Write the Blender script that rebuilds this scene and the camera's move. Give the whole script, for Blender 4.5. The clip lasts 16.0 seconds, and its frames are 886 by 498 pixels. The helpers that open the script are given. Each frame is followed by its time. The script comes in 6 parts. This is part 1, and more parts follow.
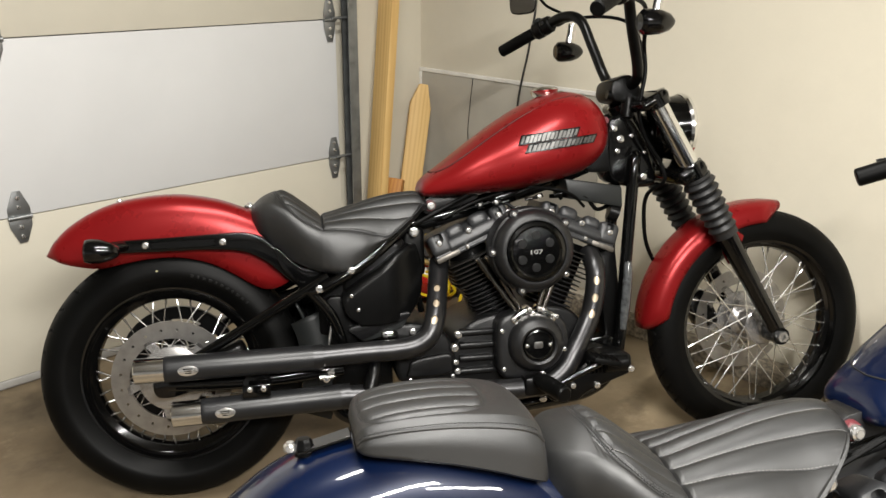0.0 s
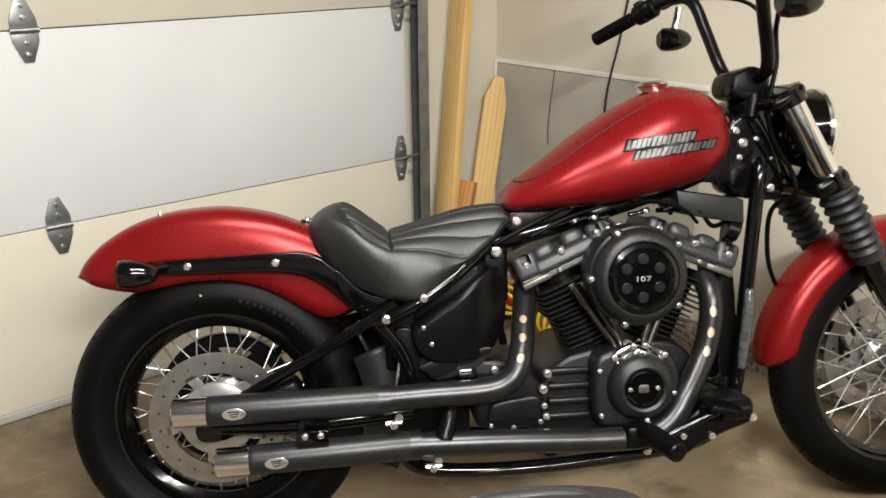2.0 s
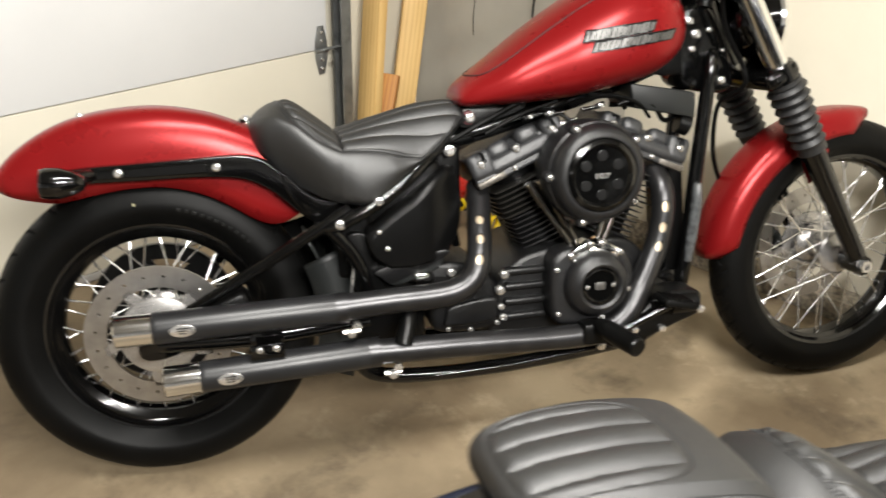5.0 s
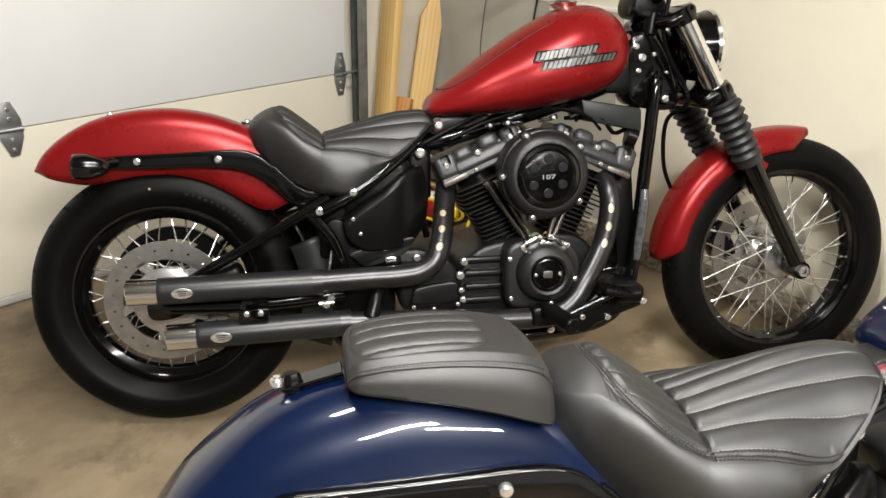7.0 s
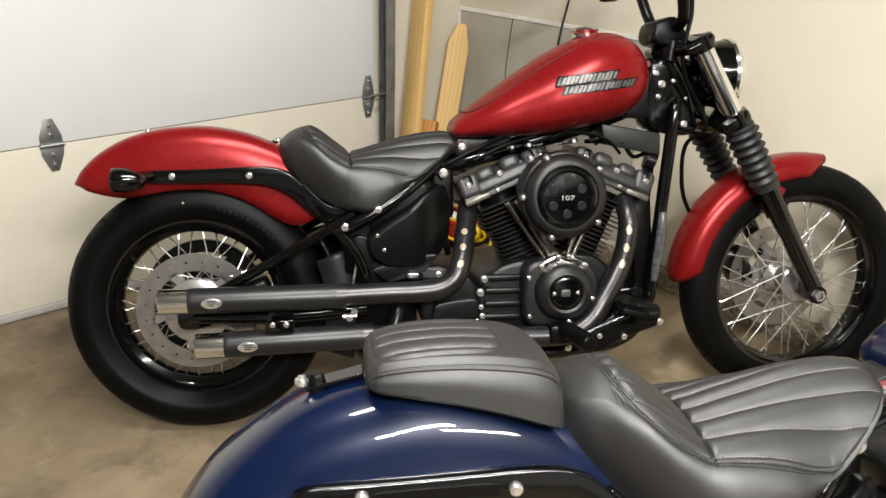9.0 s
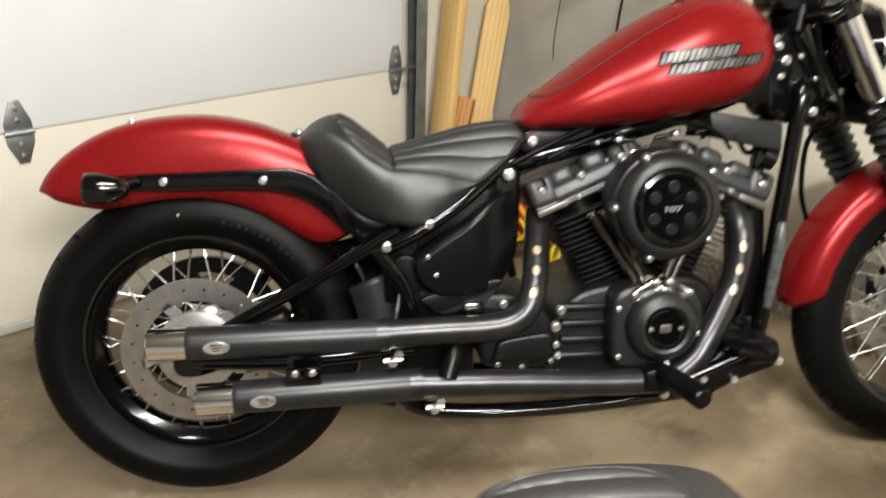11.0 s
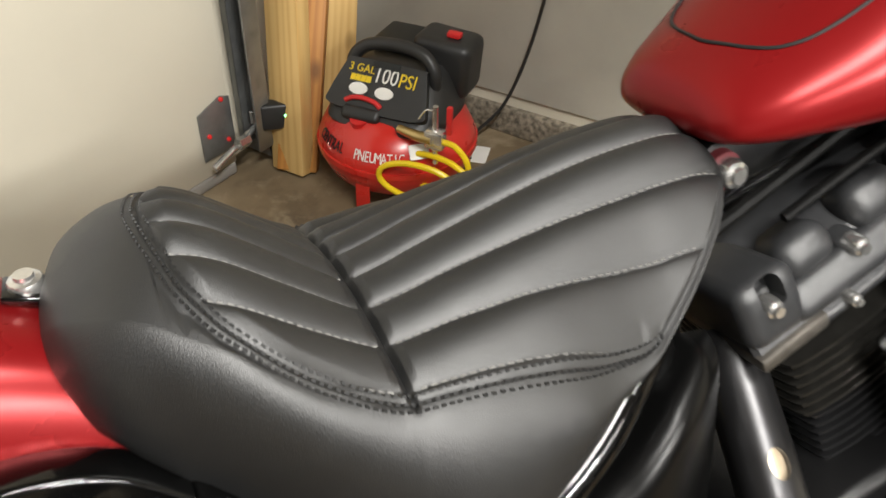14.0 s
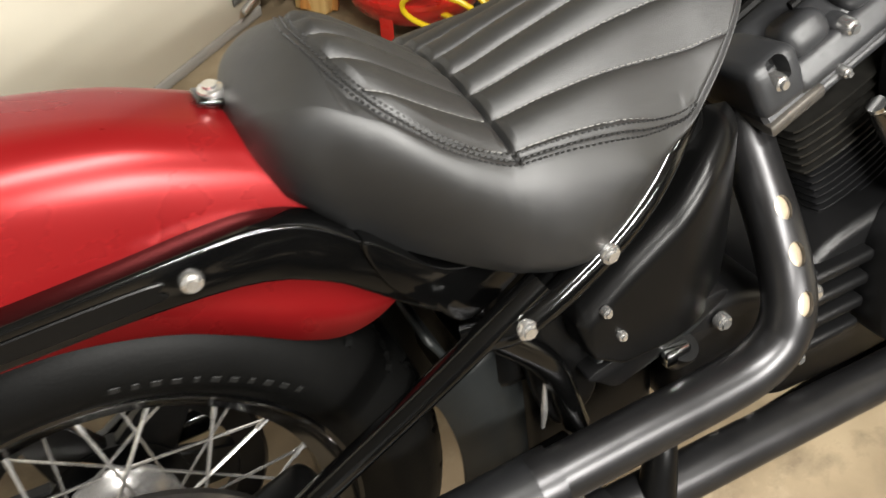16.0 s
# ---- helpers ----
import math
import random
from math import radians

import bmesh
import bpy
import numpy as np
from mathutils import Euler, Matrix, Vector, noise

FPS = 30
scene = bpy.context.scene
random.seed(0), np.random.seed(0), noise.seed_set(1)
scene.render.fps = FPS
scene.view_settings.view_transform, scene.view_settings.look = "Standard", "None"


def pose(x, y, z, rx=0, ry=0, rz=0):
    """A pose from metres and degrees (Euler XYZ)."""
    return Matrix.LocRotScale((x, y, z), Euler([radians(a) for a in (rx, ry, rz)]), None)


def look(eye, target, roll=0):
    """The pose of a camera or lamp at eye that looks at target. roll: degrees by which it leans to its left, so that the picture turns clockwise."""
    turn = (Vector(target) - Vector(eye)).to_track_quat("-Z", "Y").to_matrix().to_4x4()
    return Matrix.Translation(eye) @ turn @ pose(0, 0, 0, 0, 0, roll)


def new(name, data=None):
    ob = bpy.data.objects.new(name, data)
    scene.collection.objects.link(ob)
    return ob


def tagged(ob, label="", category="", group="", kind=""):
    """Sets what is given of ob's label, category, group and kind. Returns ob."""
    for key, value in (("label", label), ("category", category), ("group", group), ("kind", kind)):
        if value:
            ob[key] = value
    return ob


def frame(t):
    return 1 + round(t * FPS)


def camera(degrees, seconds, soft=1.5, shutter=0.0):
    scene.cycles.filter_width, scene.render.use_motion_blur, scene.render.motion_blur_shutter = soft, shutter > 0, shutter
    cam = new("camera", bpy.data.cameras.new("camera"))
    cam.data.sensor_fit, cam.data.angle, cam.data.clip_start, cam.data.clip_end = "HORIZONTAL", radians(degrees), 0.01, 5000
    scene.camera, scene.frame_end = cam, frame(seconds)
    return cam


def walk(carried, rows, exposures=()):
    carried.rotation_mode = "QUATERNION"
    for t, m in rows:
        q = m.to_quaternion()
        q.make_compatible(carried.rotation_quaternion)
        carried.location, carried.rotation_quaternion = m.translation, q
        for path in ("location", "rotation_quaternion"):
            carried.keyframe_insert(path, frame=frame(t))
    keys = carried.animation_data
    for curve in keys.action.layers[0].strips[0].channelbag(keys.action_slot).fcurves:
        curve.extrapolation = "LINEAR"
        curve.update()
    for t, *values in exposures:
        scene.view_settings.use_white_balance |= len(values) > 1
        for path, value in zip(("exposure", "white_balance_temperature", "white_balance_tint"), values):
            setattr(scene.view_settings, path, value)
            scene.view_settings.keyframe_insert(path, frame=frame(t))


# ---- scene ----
cam = camera(56.4, 16.0, shutter=0.5)
PATH = [
    (0, (0.313, -1.921, 1.343), (0.669, -0.075, 0.661), 0.5),
    (0.5, (0.29, -1.917, 1.352), (0.646, -0.072, 0.668), 0.4),
    (1, (0.279, -1.901, 1.333), (0.638, -0.056, 0.65), 0.4),
    (1.5, (0.315, -1.751, 1.306), (0.667, 0.093, 0.616), 0.3),
    (2, (0.311, -1.6, 1.303), (0.524, 0.261, 0.6), -0.4),
    (2.5, (0.216, -1.527, 1.292), (0.436, 0.29, 0.487), -0.8),
    (3, (0.103, -1.464, 1.283), (0.415, 0.295, 0.384), 0.3),
    (3.5, (0.116, -1.36, 1.257), (0.528, 0.374, 0.35), 0.5),
    (4, (0.112, -1.295, 1.263), (0.538, 0.43, 0.346), 0.1),
    (4.5, (0.109, -1.417, 1.27), (0.559, 0.293, 0.337), 0.8),
    (5, (0.19, -1.502, 1.286), (0.646, 0.206, 0.353), 1.6),
    (5.2, (0.26, -1.529, 1.283), (0.709, 0.181, 0.348), 2.3),
    (7.5, (0.34, -1.888, 1.311), (0.644, -0.09, 0.49), 1.3),
    (8, (0.332, -1.91, 1.313), (0.637, -0.103, 0.511), 2.1),
    (8.5, (0.337, -1.912, 1.328), (0.616, -0.102, 0.525), 1.8),
    (10.8, (0.322, -1.501, 1.219), (0.572, 0.325, 0.441), 1.9),
    (11, (0.273, -1.427, 1.238), (0.533, 0.352, 0.362), 1.8),
    (11.5, (0.154, -1.194, 1.204), (0.481, 0.53, 0.243), -2.3),
    (12, (0.149, -0.871, 1.167), (0.708, 0.768, 0.167), -2.3),
    (12.5, (0.139, -0.683, 1.136), (0.743, 0.877, 0.04), -2.0),
    (13, (0.123, -0.547, 1.112), (0.738, 0.942, -0.073), -2.7),
    (13.5, (0.173, -0.398, 1.08), (0.812, 1.052, -0.14), -2.5),
    (14, (0.274, -0.246, 1.036), (0.941, 1.164, -0.216), 1.4),
    (14.5, (0.282, -0.198, 1.026), (0.914, 1.112, -0.347), 3.9),
    (15, (0.286, -0.198, 1.037), (0.724, 0.943, -0.547), -2.5),
    (15.5, (0.249, -0.248, 1.068), (0.723, 0.861, -0.527), -2.3),
    (16, (0.146, -0.345, 1.109), (0.709, 0.825, -0.412), -2.1),
]
walk(cam, [(t, look(eye, target, roll)) for t, eye, target, roll in PATH], exposures=[(0, 0.11), (2, 0.23), (2.5, 0.24), (3, 0.48), (4, 0.48), (4.5, 0.48), (5, 0.59), (5.3, 0.59), (7.3, 0.27), (8, 0.30), (8.5, 0.26), (11, 0.45), (12.5, 0.55), (13.5, 0.63), (14.5, 0.47), (15, 0.62), (16, 0.87)])
BIKE_LEAN = 12.79
ROOM = pose(0.889, 1.652, 0, 0, 0, 32)  # the corner of the garage; x along the door wall, y along the side wall
SIDE = ROOM @ pose(0.012, 0, 0, 0, 0, 3.0)  # the side wall stands a little out of square, behind its foundation ledge
ROOM_H = 2.55
# ---- light ----
world = bpy.data.worlds.new("world")
scene.world = world
world.use_nodes = True
wbg = world.node_tree.nodes["Background"]
wbg.inputs["Color"].default_value = (0.02, 0.022, 0.028, 1)
wbg.inputs["Strength"].default_value = 0.3


def room_lamp(x, y, power, sx=1.2, sy=0.14, color=(1.0, 0.975, 0.925), z=ROOM_H - 0.11, tip=0):
    data = bpy.data.lights.new("room_lamp", "AREA")
    data.shape, data.size, data.size_y = "RECTANGLE", sx, sy
    data.energy, data.color = power, color
    lamp = new("room_lamp", data)
    lamp.matrix_world = ROOM @ pose(x, y, z, tip, 0, 0)
    return lamp


LAMPS = [(-1.7, -1.9, 62), (-2.55, -3.8, 198), (-1.7, -4.2, 62)]
for lx, ly, power in LAMPS:
    room_lamp(lx, ly, power)


# ---- materials ----
def mat(name, color, rough=0.5, metal=0.0, var=0.08, scale=8.0, bump=0.0, bump_scale=200.0, coat=0.0, spec=0.5, rvar=0.1, dark=None, stain=0.0, stain_scale=3.0, random_tint=0.0):
    m = bpy.data.materials.new(name)
    m.use_nodes = True
    nt = m.node_tree
    nodes, links = nt.nodes, nt.links
    b = nodes["Principled BSDF"]
    b.inputs["Roughness"].default_value = rough
    b.inputs["Metallic"].default_value = metal
    b.inputs["Coat Weight"].default_value = coat
    b.inputs["Coat Roughness"].default_value = 0.04
    b.inputs["Specular IOR Level"].default_value = spec
    co = nodes.new("ShaderNodeTexCoord")
    n1 = nodes.new("ShaderNodeTexNoise")
    n1.inputs["Scale"].default_value, n1.inputs["Detail"].default_value = scale, 6
    links.new(co.outputs["Object"], n1.inputs["Vector"])
    mix = nodes.new("ShaderNodeMix")
    mix.data_type = "RGBA"
    c2 = dark or tuple(c * (1 - var * 2) for c in color)
    mix.inputs["A"].default_value = (*c2, 1)
    mix.inputs["B"].default_value = (*[min(1, c * (1 + var)) for c in color], 1)
    ramp = nodes.new("ShaderNodeMapRange")
    ramp.inputs["From Min"].default_value, ramp.inputs["From Max"].default_value = 0.3, 0.7
    links.new(n1.outputs["Fac"], ramp.inputs["Value"])
    links.new(ramp.outputs["Result"], mix.inputs["Factor"])
    out = mix.outputs["Result"]
    if stain:
        n2 = nodes.new("ShaderNodeTexNoise")
        n2.inputs["Scale"].default_value, n2.inputs["Detail"].default_value = stain_scale, 8
        n2.inputs["Roughness"].default_value = 0.65
        links.new(co.outputs["Object"], n2.inputs["Vector"])
        r2 = nodes.new("ShaderNodeMapRange")
        r2.inputs["From Min"].default_value, r2.inputs["From Max"].default_value = 0.42, 0.66
        r2.inputs["To Max"].default_value = stain
        links.new(n2.outputs["Fac"], r2.inputs["Value"])
        mx = nodes.new("ShaderNodeMix")
        mx.data_type = "RGBA"
        links.new(r2.outputs["Result"], mx.inputs["Factor"])
        links.new(out, mx.inputs["A"])
        mx.inputs["B"].default_value = (*[c * 0.45 for c in color], 1)
        out = mx.outputs["Result"]
    if random_tint:
        info = nodes.new("ShaderNodeObjectInfo")
        hsv = nodes.new("ShaderNodeHueSaturation")
        r3 = nodes.new("ShaderNodeMapRange")
        r3.inputs["To Min"].default_value, r3.inputs["To Max"].default_value = 1 - random_tint, 1 + random_tint
        links.new(info.outputs["Random"], r3.inputs["Value"])
        links.new(r3.outputs["Result"], hsv.inputs["Value"])
        links.new(out, hsv.inputs["Color"])
        out = hsv.outputs["Color"]
    links.new(out, b.inputs["Base Color"])
    rr = nodes.new("ShaderNodeMapRange")
    rr.inputs["To Min"].default_value, rr.inputs["To Max"].default_value = max(0.01, rough * (1 - rvar)), min(1, rough * (1 + rvar))
    n3 = nodes.new("ShaderNodeTexNoise")
    n3.inputs["Scale"].default_value, n3.inputs["Detail"].default_value = scale * 5, 4
    links.new(co.outputs["Object"], n3.inputs["Vector"])
    links.new(n3.outputs["Fac"], rr.inputs["Value"])
    links.new(rr.outputs["Result"], b.inputs["Roughness"])
    if bump:
        n4 = nodes.new("ShaderNodeTexNoise")
        n4.inputs["Scale"].default_value, n4.inputs["Detail"].default_value = bump_scale, 3
        links.new(co.outputs["Object"], n4.inputs["Vector"])
        bp = nodes.new("ShaderNodeBump")
        bp.inputs["Strength"].default_value, bp.inputs["Distance"].default_value = bump, 0.001
        links.new(n4.outputs["Fac"], bp.inputs["Height"])
        links.new(bp.outputs["Normal"], b.inputs["Normal"])
    return m


def wood_mat(name, color, dark):
    m = bpy.data.materials.new(name)
    m.use_nodes = True
    nodes, links = m.node_tree.nodes, m.node_tree.links
    b = nodes["Principled BSDF"]
    b.inputs["Roughness"].default_value = 0.6
    co = nodes.new("ShaderNodeTexCoord")
    mp = nodes.new("ShaderNodeMapping")
    mp.inputs["Scale"].default_value = (11, 11, 0.7)
    links.new(co.outputs["Object"], mp.inputs["Vector"])
    wv = nodes.new("ShaderNodeTexWave")
    wv.inputs["Scale"].default_value, wv.inputs["Distortion"].default_value, wv.inputs["Detail"].default_value = 1.6, 7.0, 3
    links.new(mp.outputs["Vector"], wv.inputs["Vector"])
    n1 = nodes.new("ShaderNodeTexNoise")
    n1.inputs["Scale"].default_value, n1.inputs["Detail"].default_value = 5.0, 5
    links.new(mp.outputs["Vector"], n1.inputs["Vector"])
    add = nodes.new("ShaderNodeMath")
    add.operation = "MULTIPLY"
    links.new(wv.outputs["Fac"], add.inputs[0])
    links.new(n1.outputs["Fac"], add.inputs[1])
    mix = nodes.new("ShaderNodeMix")
    mix.data_type = "RGBA"
    mix.inputs["A"].default_value, mix.inputs["B"].default_value = (*color, 1), (*dark, 1)
    rg = nodes.new("ShaderNodeMapRange")
    rg.inputs["From Min"].default_value, rg.inputs["From Max"].default_value = 0.1, 0.75
    links.new(add.outputs[0], rg.inputs["Value"])
    links.new(rg.outputs["Result"], mix.inputs["Factor"])
    # a few knots
    m2 = nodes.new("ShaderNodeMapping")
    m2.inputs["Scale"].default_value = (1.0, 1.0, 0.55)
    links.new(co.outputs["Object"], m2.inputs["Vector"])
    vo = nodes.new("ShaderNodeTexVoronoi")
    vo.inputs["Scale"].default_value = 9.0
    links.new(m2.outputs["Vector"], vo.inputs["Vector"])
    kr = nodes.new("ShaderNodeMapRange")
    kr.inputs["From Min"].default_value, kr.inputs["From Max"].default_value = 0.16, 0.06
    kr.inputs["To Max"].default_value = 0.75
    links.new(vo.outputs["Distance"], kr.inputs["Value"])
    kx = nodes.new("ShaderNodeMix")
    kx.data_type = "RGBA"
    links.new(kr.outputs["Result"], kx.inputs["Factor"])
    links.new(mix.outputs["Result"], kx.inputs["A"])
    kx.inputs["B"].default_value = (*[c * 0.4 for c in dark], 1)
    links.new(kx.outputs["Result"], b.inputs["Base Color"])
    return m


def floor_mat():
    """Old concrete with brown blotches, worn pale patches, grit and hairline cracks."""
    m = bpy.data.materials.new("stained_concrete")
    m.use_nodes = True
    nodes, links = m.node_tree.nodes, m.node_tree.links
    b = nodes["Principled BSDF"]
    co = nodes.new("ShaderNodeTexCoord")
    out = None

    def noise(scale, detail, rough, distort=0.0):
        n = nodes.new("ShaderNodeTexNoise")
        n.inputs["Scale"].default_value, n.inputs["Detail"].default_value = scale, detail
        n.inputs["Roughness"].default_value, n.inputs["Distortion"].default_value = rough, distort
        links.new(co.outputs["Object"], n.inputs["Vector"])
        return n.outputs["Fac"]

    def ranged(v, lo, hi, to):
        r = nodes.new("ShaderNodeMapRange")
        r.inputs["From Min"].default_value, r.inputs["From Max"].default_value, r.inputs["To Max"].default_value = lo, hi, to
        links.new(v, r.inputs["Value"])
        return r.outputs["Result"]

    def over(base, color, fac):
        x = nodes.new("ShaderNodeMix")
        x.data_type = "RGBA"
        if isinstance(base, tuple):
            x.inputs["A"].default_value = (*base, 1)
        else:
            links.new(base, x.inputs["A"])
        x.inputs["B"].default_value = (*color, 1)
        links.new(fac, x.inputs["Factor"])
        return x.outputs["Result"]

    out = over((0.275, 0.214, 0.134), (0.142, 0.102, 0.058), ranged(noise(1.9, 8, 0.56, 0.2), 0.40, 0.62, 1.0))
    out = over(out, (0.065, 0.046, 0.027), ranged(noise(4.6, 10, 0.64, 0.25), 0.52, 0.69, 0.8))
    out = over(out, (0.34, 0.277, 0.185), ranged(noise(8.0, 10, 0.68, 0.2), 0.56, 0.71, 0.6))
    out = over(out, (0.07, 0.052, 0.036), ranged(noise(31.0, 6, 0.75, 0.4), 0.62, 0.76, 0.4))
    out = over(out, (0.06, 0.048, 0.036), ranged(noise(1.1, 8, 0.62, 0.2), 0.60, 0.72, 0.6))
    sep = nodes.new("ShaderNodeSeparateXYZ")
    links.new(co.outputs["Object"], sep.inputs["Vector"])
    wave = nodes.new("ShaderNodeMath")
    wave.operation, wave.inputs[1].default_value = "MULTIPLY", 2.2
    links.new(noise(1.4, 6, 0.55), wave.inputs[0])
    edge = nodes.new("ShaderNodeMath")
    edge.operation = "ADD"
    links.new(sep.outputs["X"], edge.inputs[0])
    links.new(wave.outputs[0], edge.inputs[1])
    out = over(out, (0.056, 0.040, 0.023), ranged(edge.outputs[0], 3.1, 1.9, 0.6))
    links.new(out, b.inputs["Base Color"])
    links.new(ranged(noise(7.0, 6, 0.6), -1.0, 0.9, 0.9), b.inputs["Roughness"])
    bp = nodes.new("ShaderNodeBump")
    bp.inputs["Strength"].default_value, bp.inputs["Distance"].default_value = 0.4, 0.002
    links.new(noise(55, 6, 0.7), bp.inputs["Height"])
    links.new(bp.outputs["Normal"], b.inputs["Normal"])
    return m


M_RED = mat("red_denim_paint", (0.19, 0.007, 0.008), 0.28, 0.38, 0.05, 5, 0.02, 1200, spec=0.24)
M_MUFF = mat("black_muffler_coating", (0.010, 0.0102, 0.011), 0.36, 0.0, 0.12, 20, 0.1, 900, spec=0.4)
M_BLUE = mat("blue_gloss_paint", (0.0010, 0.0046, 0.021), 0.32, 0.1, 0.05, 5, coat=1.0, spec=0.12)
M_GBLACK = mat("gloss_black", (0.0015, 0.0015, 0.0015), 0.12, 0.0, 0.1, 10, coat=0.2, spec=0.35)
M_SBLACK = mat("satin_black", (0.0022, 0.0022, 0.0022), 0.30, 0.0, 0.12, 12, 0.12, 700, spec=0.18)
M_WRINKLE = mat("wrinkle_black", (0.0065, 0.0065, 0.007), 0.37, 0.0, 0.12, 30, 0.35, 1100, spec=0.45)
M_ROCKER = mat("charcoal_powder_coat", (0.022, 0.0226, 0.0240), 0.40, 0.0, 0.12, 30, 0.3, 1100, spec=0.55)
M_CASE = mat("black_case_coating", (0.0035, 0.0035, 0.0037), 0.36, 0.0, 0.12, 30, 0.3, 900, spec=0.32)
M_PIPE = mat("black_ceramic_pipe", (0.045, 0.0445, 0.046), 0.33, 0.85, 0.12, 20, 0.06, 800)
M_LEATHER = mat("black_leather", (0.0058, 0.0060, 0.0062), 0.49, 0.0, 0.12, 14, 0.30, 1200, spec=0.8)
M_THREAD = mat("grey_thread", (0.16, 0.155, 0.145), 0.7)
M_THREADB = mat("black_thread", (0.012, 0.012, 0.012), 0.6)
M_RUBBER = mat("tyre_rubber", (0.0022, 0.0022, 0.0021), 0.46, 0.0, 0.2, 9, 0.25, 350, spec=0.09)
M_GAITER = mat("rubber_gaiter", (0.010, 0.010, 0.0105), 0.5, 0.0, 0.1, 15, 0.1, 400)
M_HUB = mat("polished_alloy", (0.40, 0.39, 0.38), 0.26, 0.8, 0.05, 20)
M_CHROME = mat("chrome", (0.78, 0.78, 0.77), 0.13, 1.0, 0.02, 10)
M_STEEL = mat("zinc_steel", (0.72, 0.71, 0.69), 0.24, 0.92, 0.1, 30)
M_DISC = mat("ground_disc_steel", (0.39, 0.375, 0.355), 0.31, 1.0, 0.08, 40)
M_GALV = mat("galvanised_steel", (0.33, 0.34, 0.34), 0.42, 0.85, 0.2, 18, stain=0.4, stain_scale=9)
M_LENS = mat("smoked_lens", (0.012, 0.010, 0.010), 0.08, 0.0, 0.05, 8, coat=0.6)
M_GREY = mat("grey_plastic", (0.009, 0.0102, 0.0102), 0.46, 0.0, 0.1, 12, 0.1, 500, spec=0.4)
M_GLASS = mat("lamp_lens", (0.55, 0.56, 0.56), 0.06, 0.9, 0.05, 20)
M_LIVERY = mat("silver_emblem", (0.10, 0.097, 0.092), 0.42, 0.5, 0.15, 60)
M_WALL = mat("cream_wall_paint", (0.60, 0.555, 0.45), 0.75, 0.0, 0.05, 1.5, 0.25, 90, stain=0.14, stain_scale=3.0)
# unseen ceiling: mid grey, picked to hold down the light it bounces back
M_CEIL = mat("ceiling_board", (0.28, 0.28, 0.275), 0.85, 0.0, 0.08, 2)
M_BACKW = mat("painted_plaster_board", (0.50, 0.51, 0.52), 0.8, 0.0, 0.08, 1.5, stain=0.2)
M_PANEL = mat("grey_hardboard", (0.40, 0.375, 0.32), 0.6, 0.0, 0.08, 2.5, 0.1, 60, stain=0.15)
M_DOORC = mat("cream_door_panel", (0.56, 0.525, 0.435), 0.5, 0.0, 0.03, 2, 0.1, 120, stain=0.06)
M_DOORW = mat("white_door_panel", (0.60, 0.60, 0.595), 0.5, 0.0, 0.02, 2, 0.08, 120, stain=0.04)
M_TRIM = mat("white_trim", (0.72, 0.7, 0.65), 0.5)
M_FLOOR = floor_mat()
M_CURB = mat("rough_foundation", (0.3, 0.26, 0.2), 0.85, 0.0, 0.4, 70, 1.0, 120, stain=0.5, stain_scale=14)
M_PINE = wood_mat("pine", (0.64, 0.43, 0.17), (0.52, 0.31, 0.10))
M_PINE2 = wood_mat("amber_pine", (0.45, 0.205, 0.045), (0.30, 0.11, 0.02))
M_SEAL = mat("grey_seal", (0.30, 0.29, 0.27), 0.6)
M_CRED = mat("compressor_red", (0.5, 0.018, 0.012), 0.28, 0.0, 0.05, 5, coat=0.3)
M_CBLACK = mat("compressor_black_plastic", (0.018, 0.018, 0.018), 0.45, 0.0, 0.1, 12, 0.1, 500)
M_YELLOW = mat("yellow_plastic", (0.72, 0.52, 0.01), 0.35)
M_WHITE = mat("white_print", (0.75, 0.74, 0.7), 0.5)
M_RPLASTIC = mat("red_plastic", (0.55, 0.02, 0.02), 0.4)
M_BRASS = mat("brass", (0.6, 0.45, 0.2), 0.3, 1.0)
M_ORANGE = mat("amber_plastic", (0.75, 0.16, 0.01), 0.3)
M_RUBMARK = mat("raised_rubber", (0.009, 0.009, 0.0087), 0.5, spec=0.25)
M_YDOT = mat("yellow_dot", (0.26, 0.24, 0.14), 0.6)
M_DKRED = mat("dark_red_rubber", (0.12, 0.02, 0.025), 0.5)
M_WHITEM = mat("bright_emblem", (0.7, 0.69, 0.66), 0.3, 0.8)
M_HOT = mat("bare_header_pipe", (0.44, 0.355, 0.25), 0.35, 0.35, 0.15, 40)
M_MACH = mat("machined_alloy", (0.19, 0.175, 0.155), 0.45, 0.9, 0.2, 60)
M_SLEEVE = mat("smoky_clear_sleeve", (0.06, 0.063, 0.065), 0.16, 0.0, 0.3, 90, 0.3, 500, spec=0.7)
M_FIN = mat("machined_fin_edge", (0.020, 0.019, 0.017), 0.32, 0.5, 0.15, 60, spec=0.4)
M_DCHROME = mat("dark_chrome", (0.16, 0.15, 0.135), 0.2, 1.0, 0.05, 30)
M_MIRROR = mat("mirror_silver", (0.9, 0.9, 0.9), 0.02, 1.0, 0.0, 5, rvar=0.0)
M_DARK = mat("dark_void", (0.004, 0.004, 0.004), 0.7)


# ---- mesh helpers ----
def mesh(name, verts, faces, angle=35):
    me = bpy.data.meshes.new(name)
    me.from_pydata([tuple(map(float, v)) for v in verts], [], faces)
    bm = bmesh.new()
    bm.from_mesh(me)
    bmesh.ops.recalc_face_normals(bm, faces=bm.faces)
    bm.to_mesh(me)
    bm.free()
    me.shade_smooth()
    me.set_sharp_from_angle(angle=radians(angle))
    return me


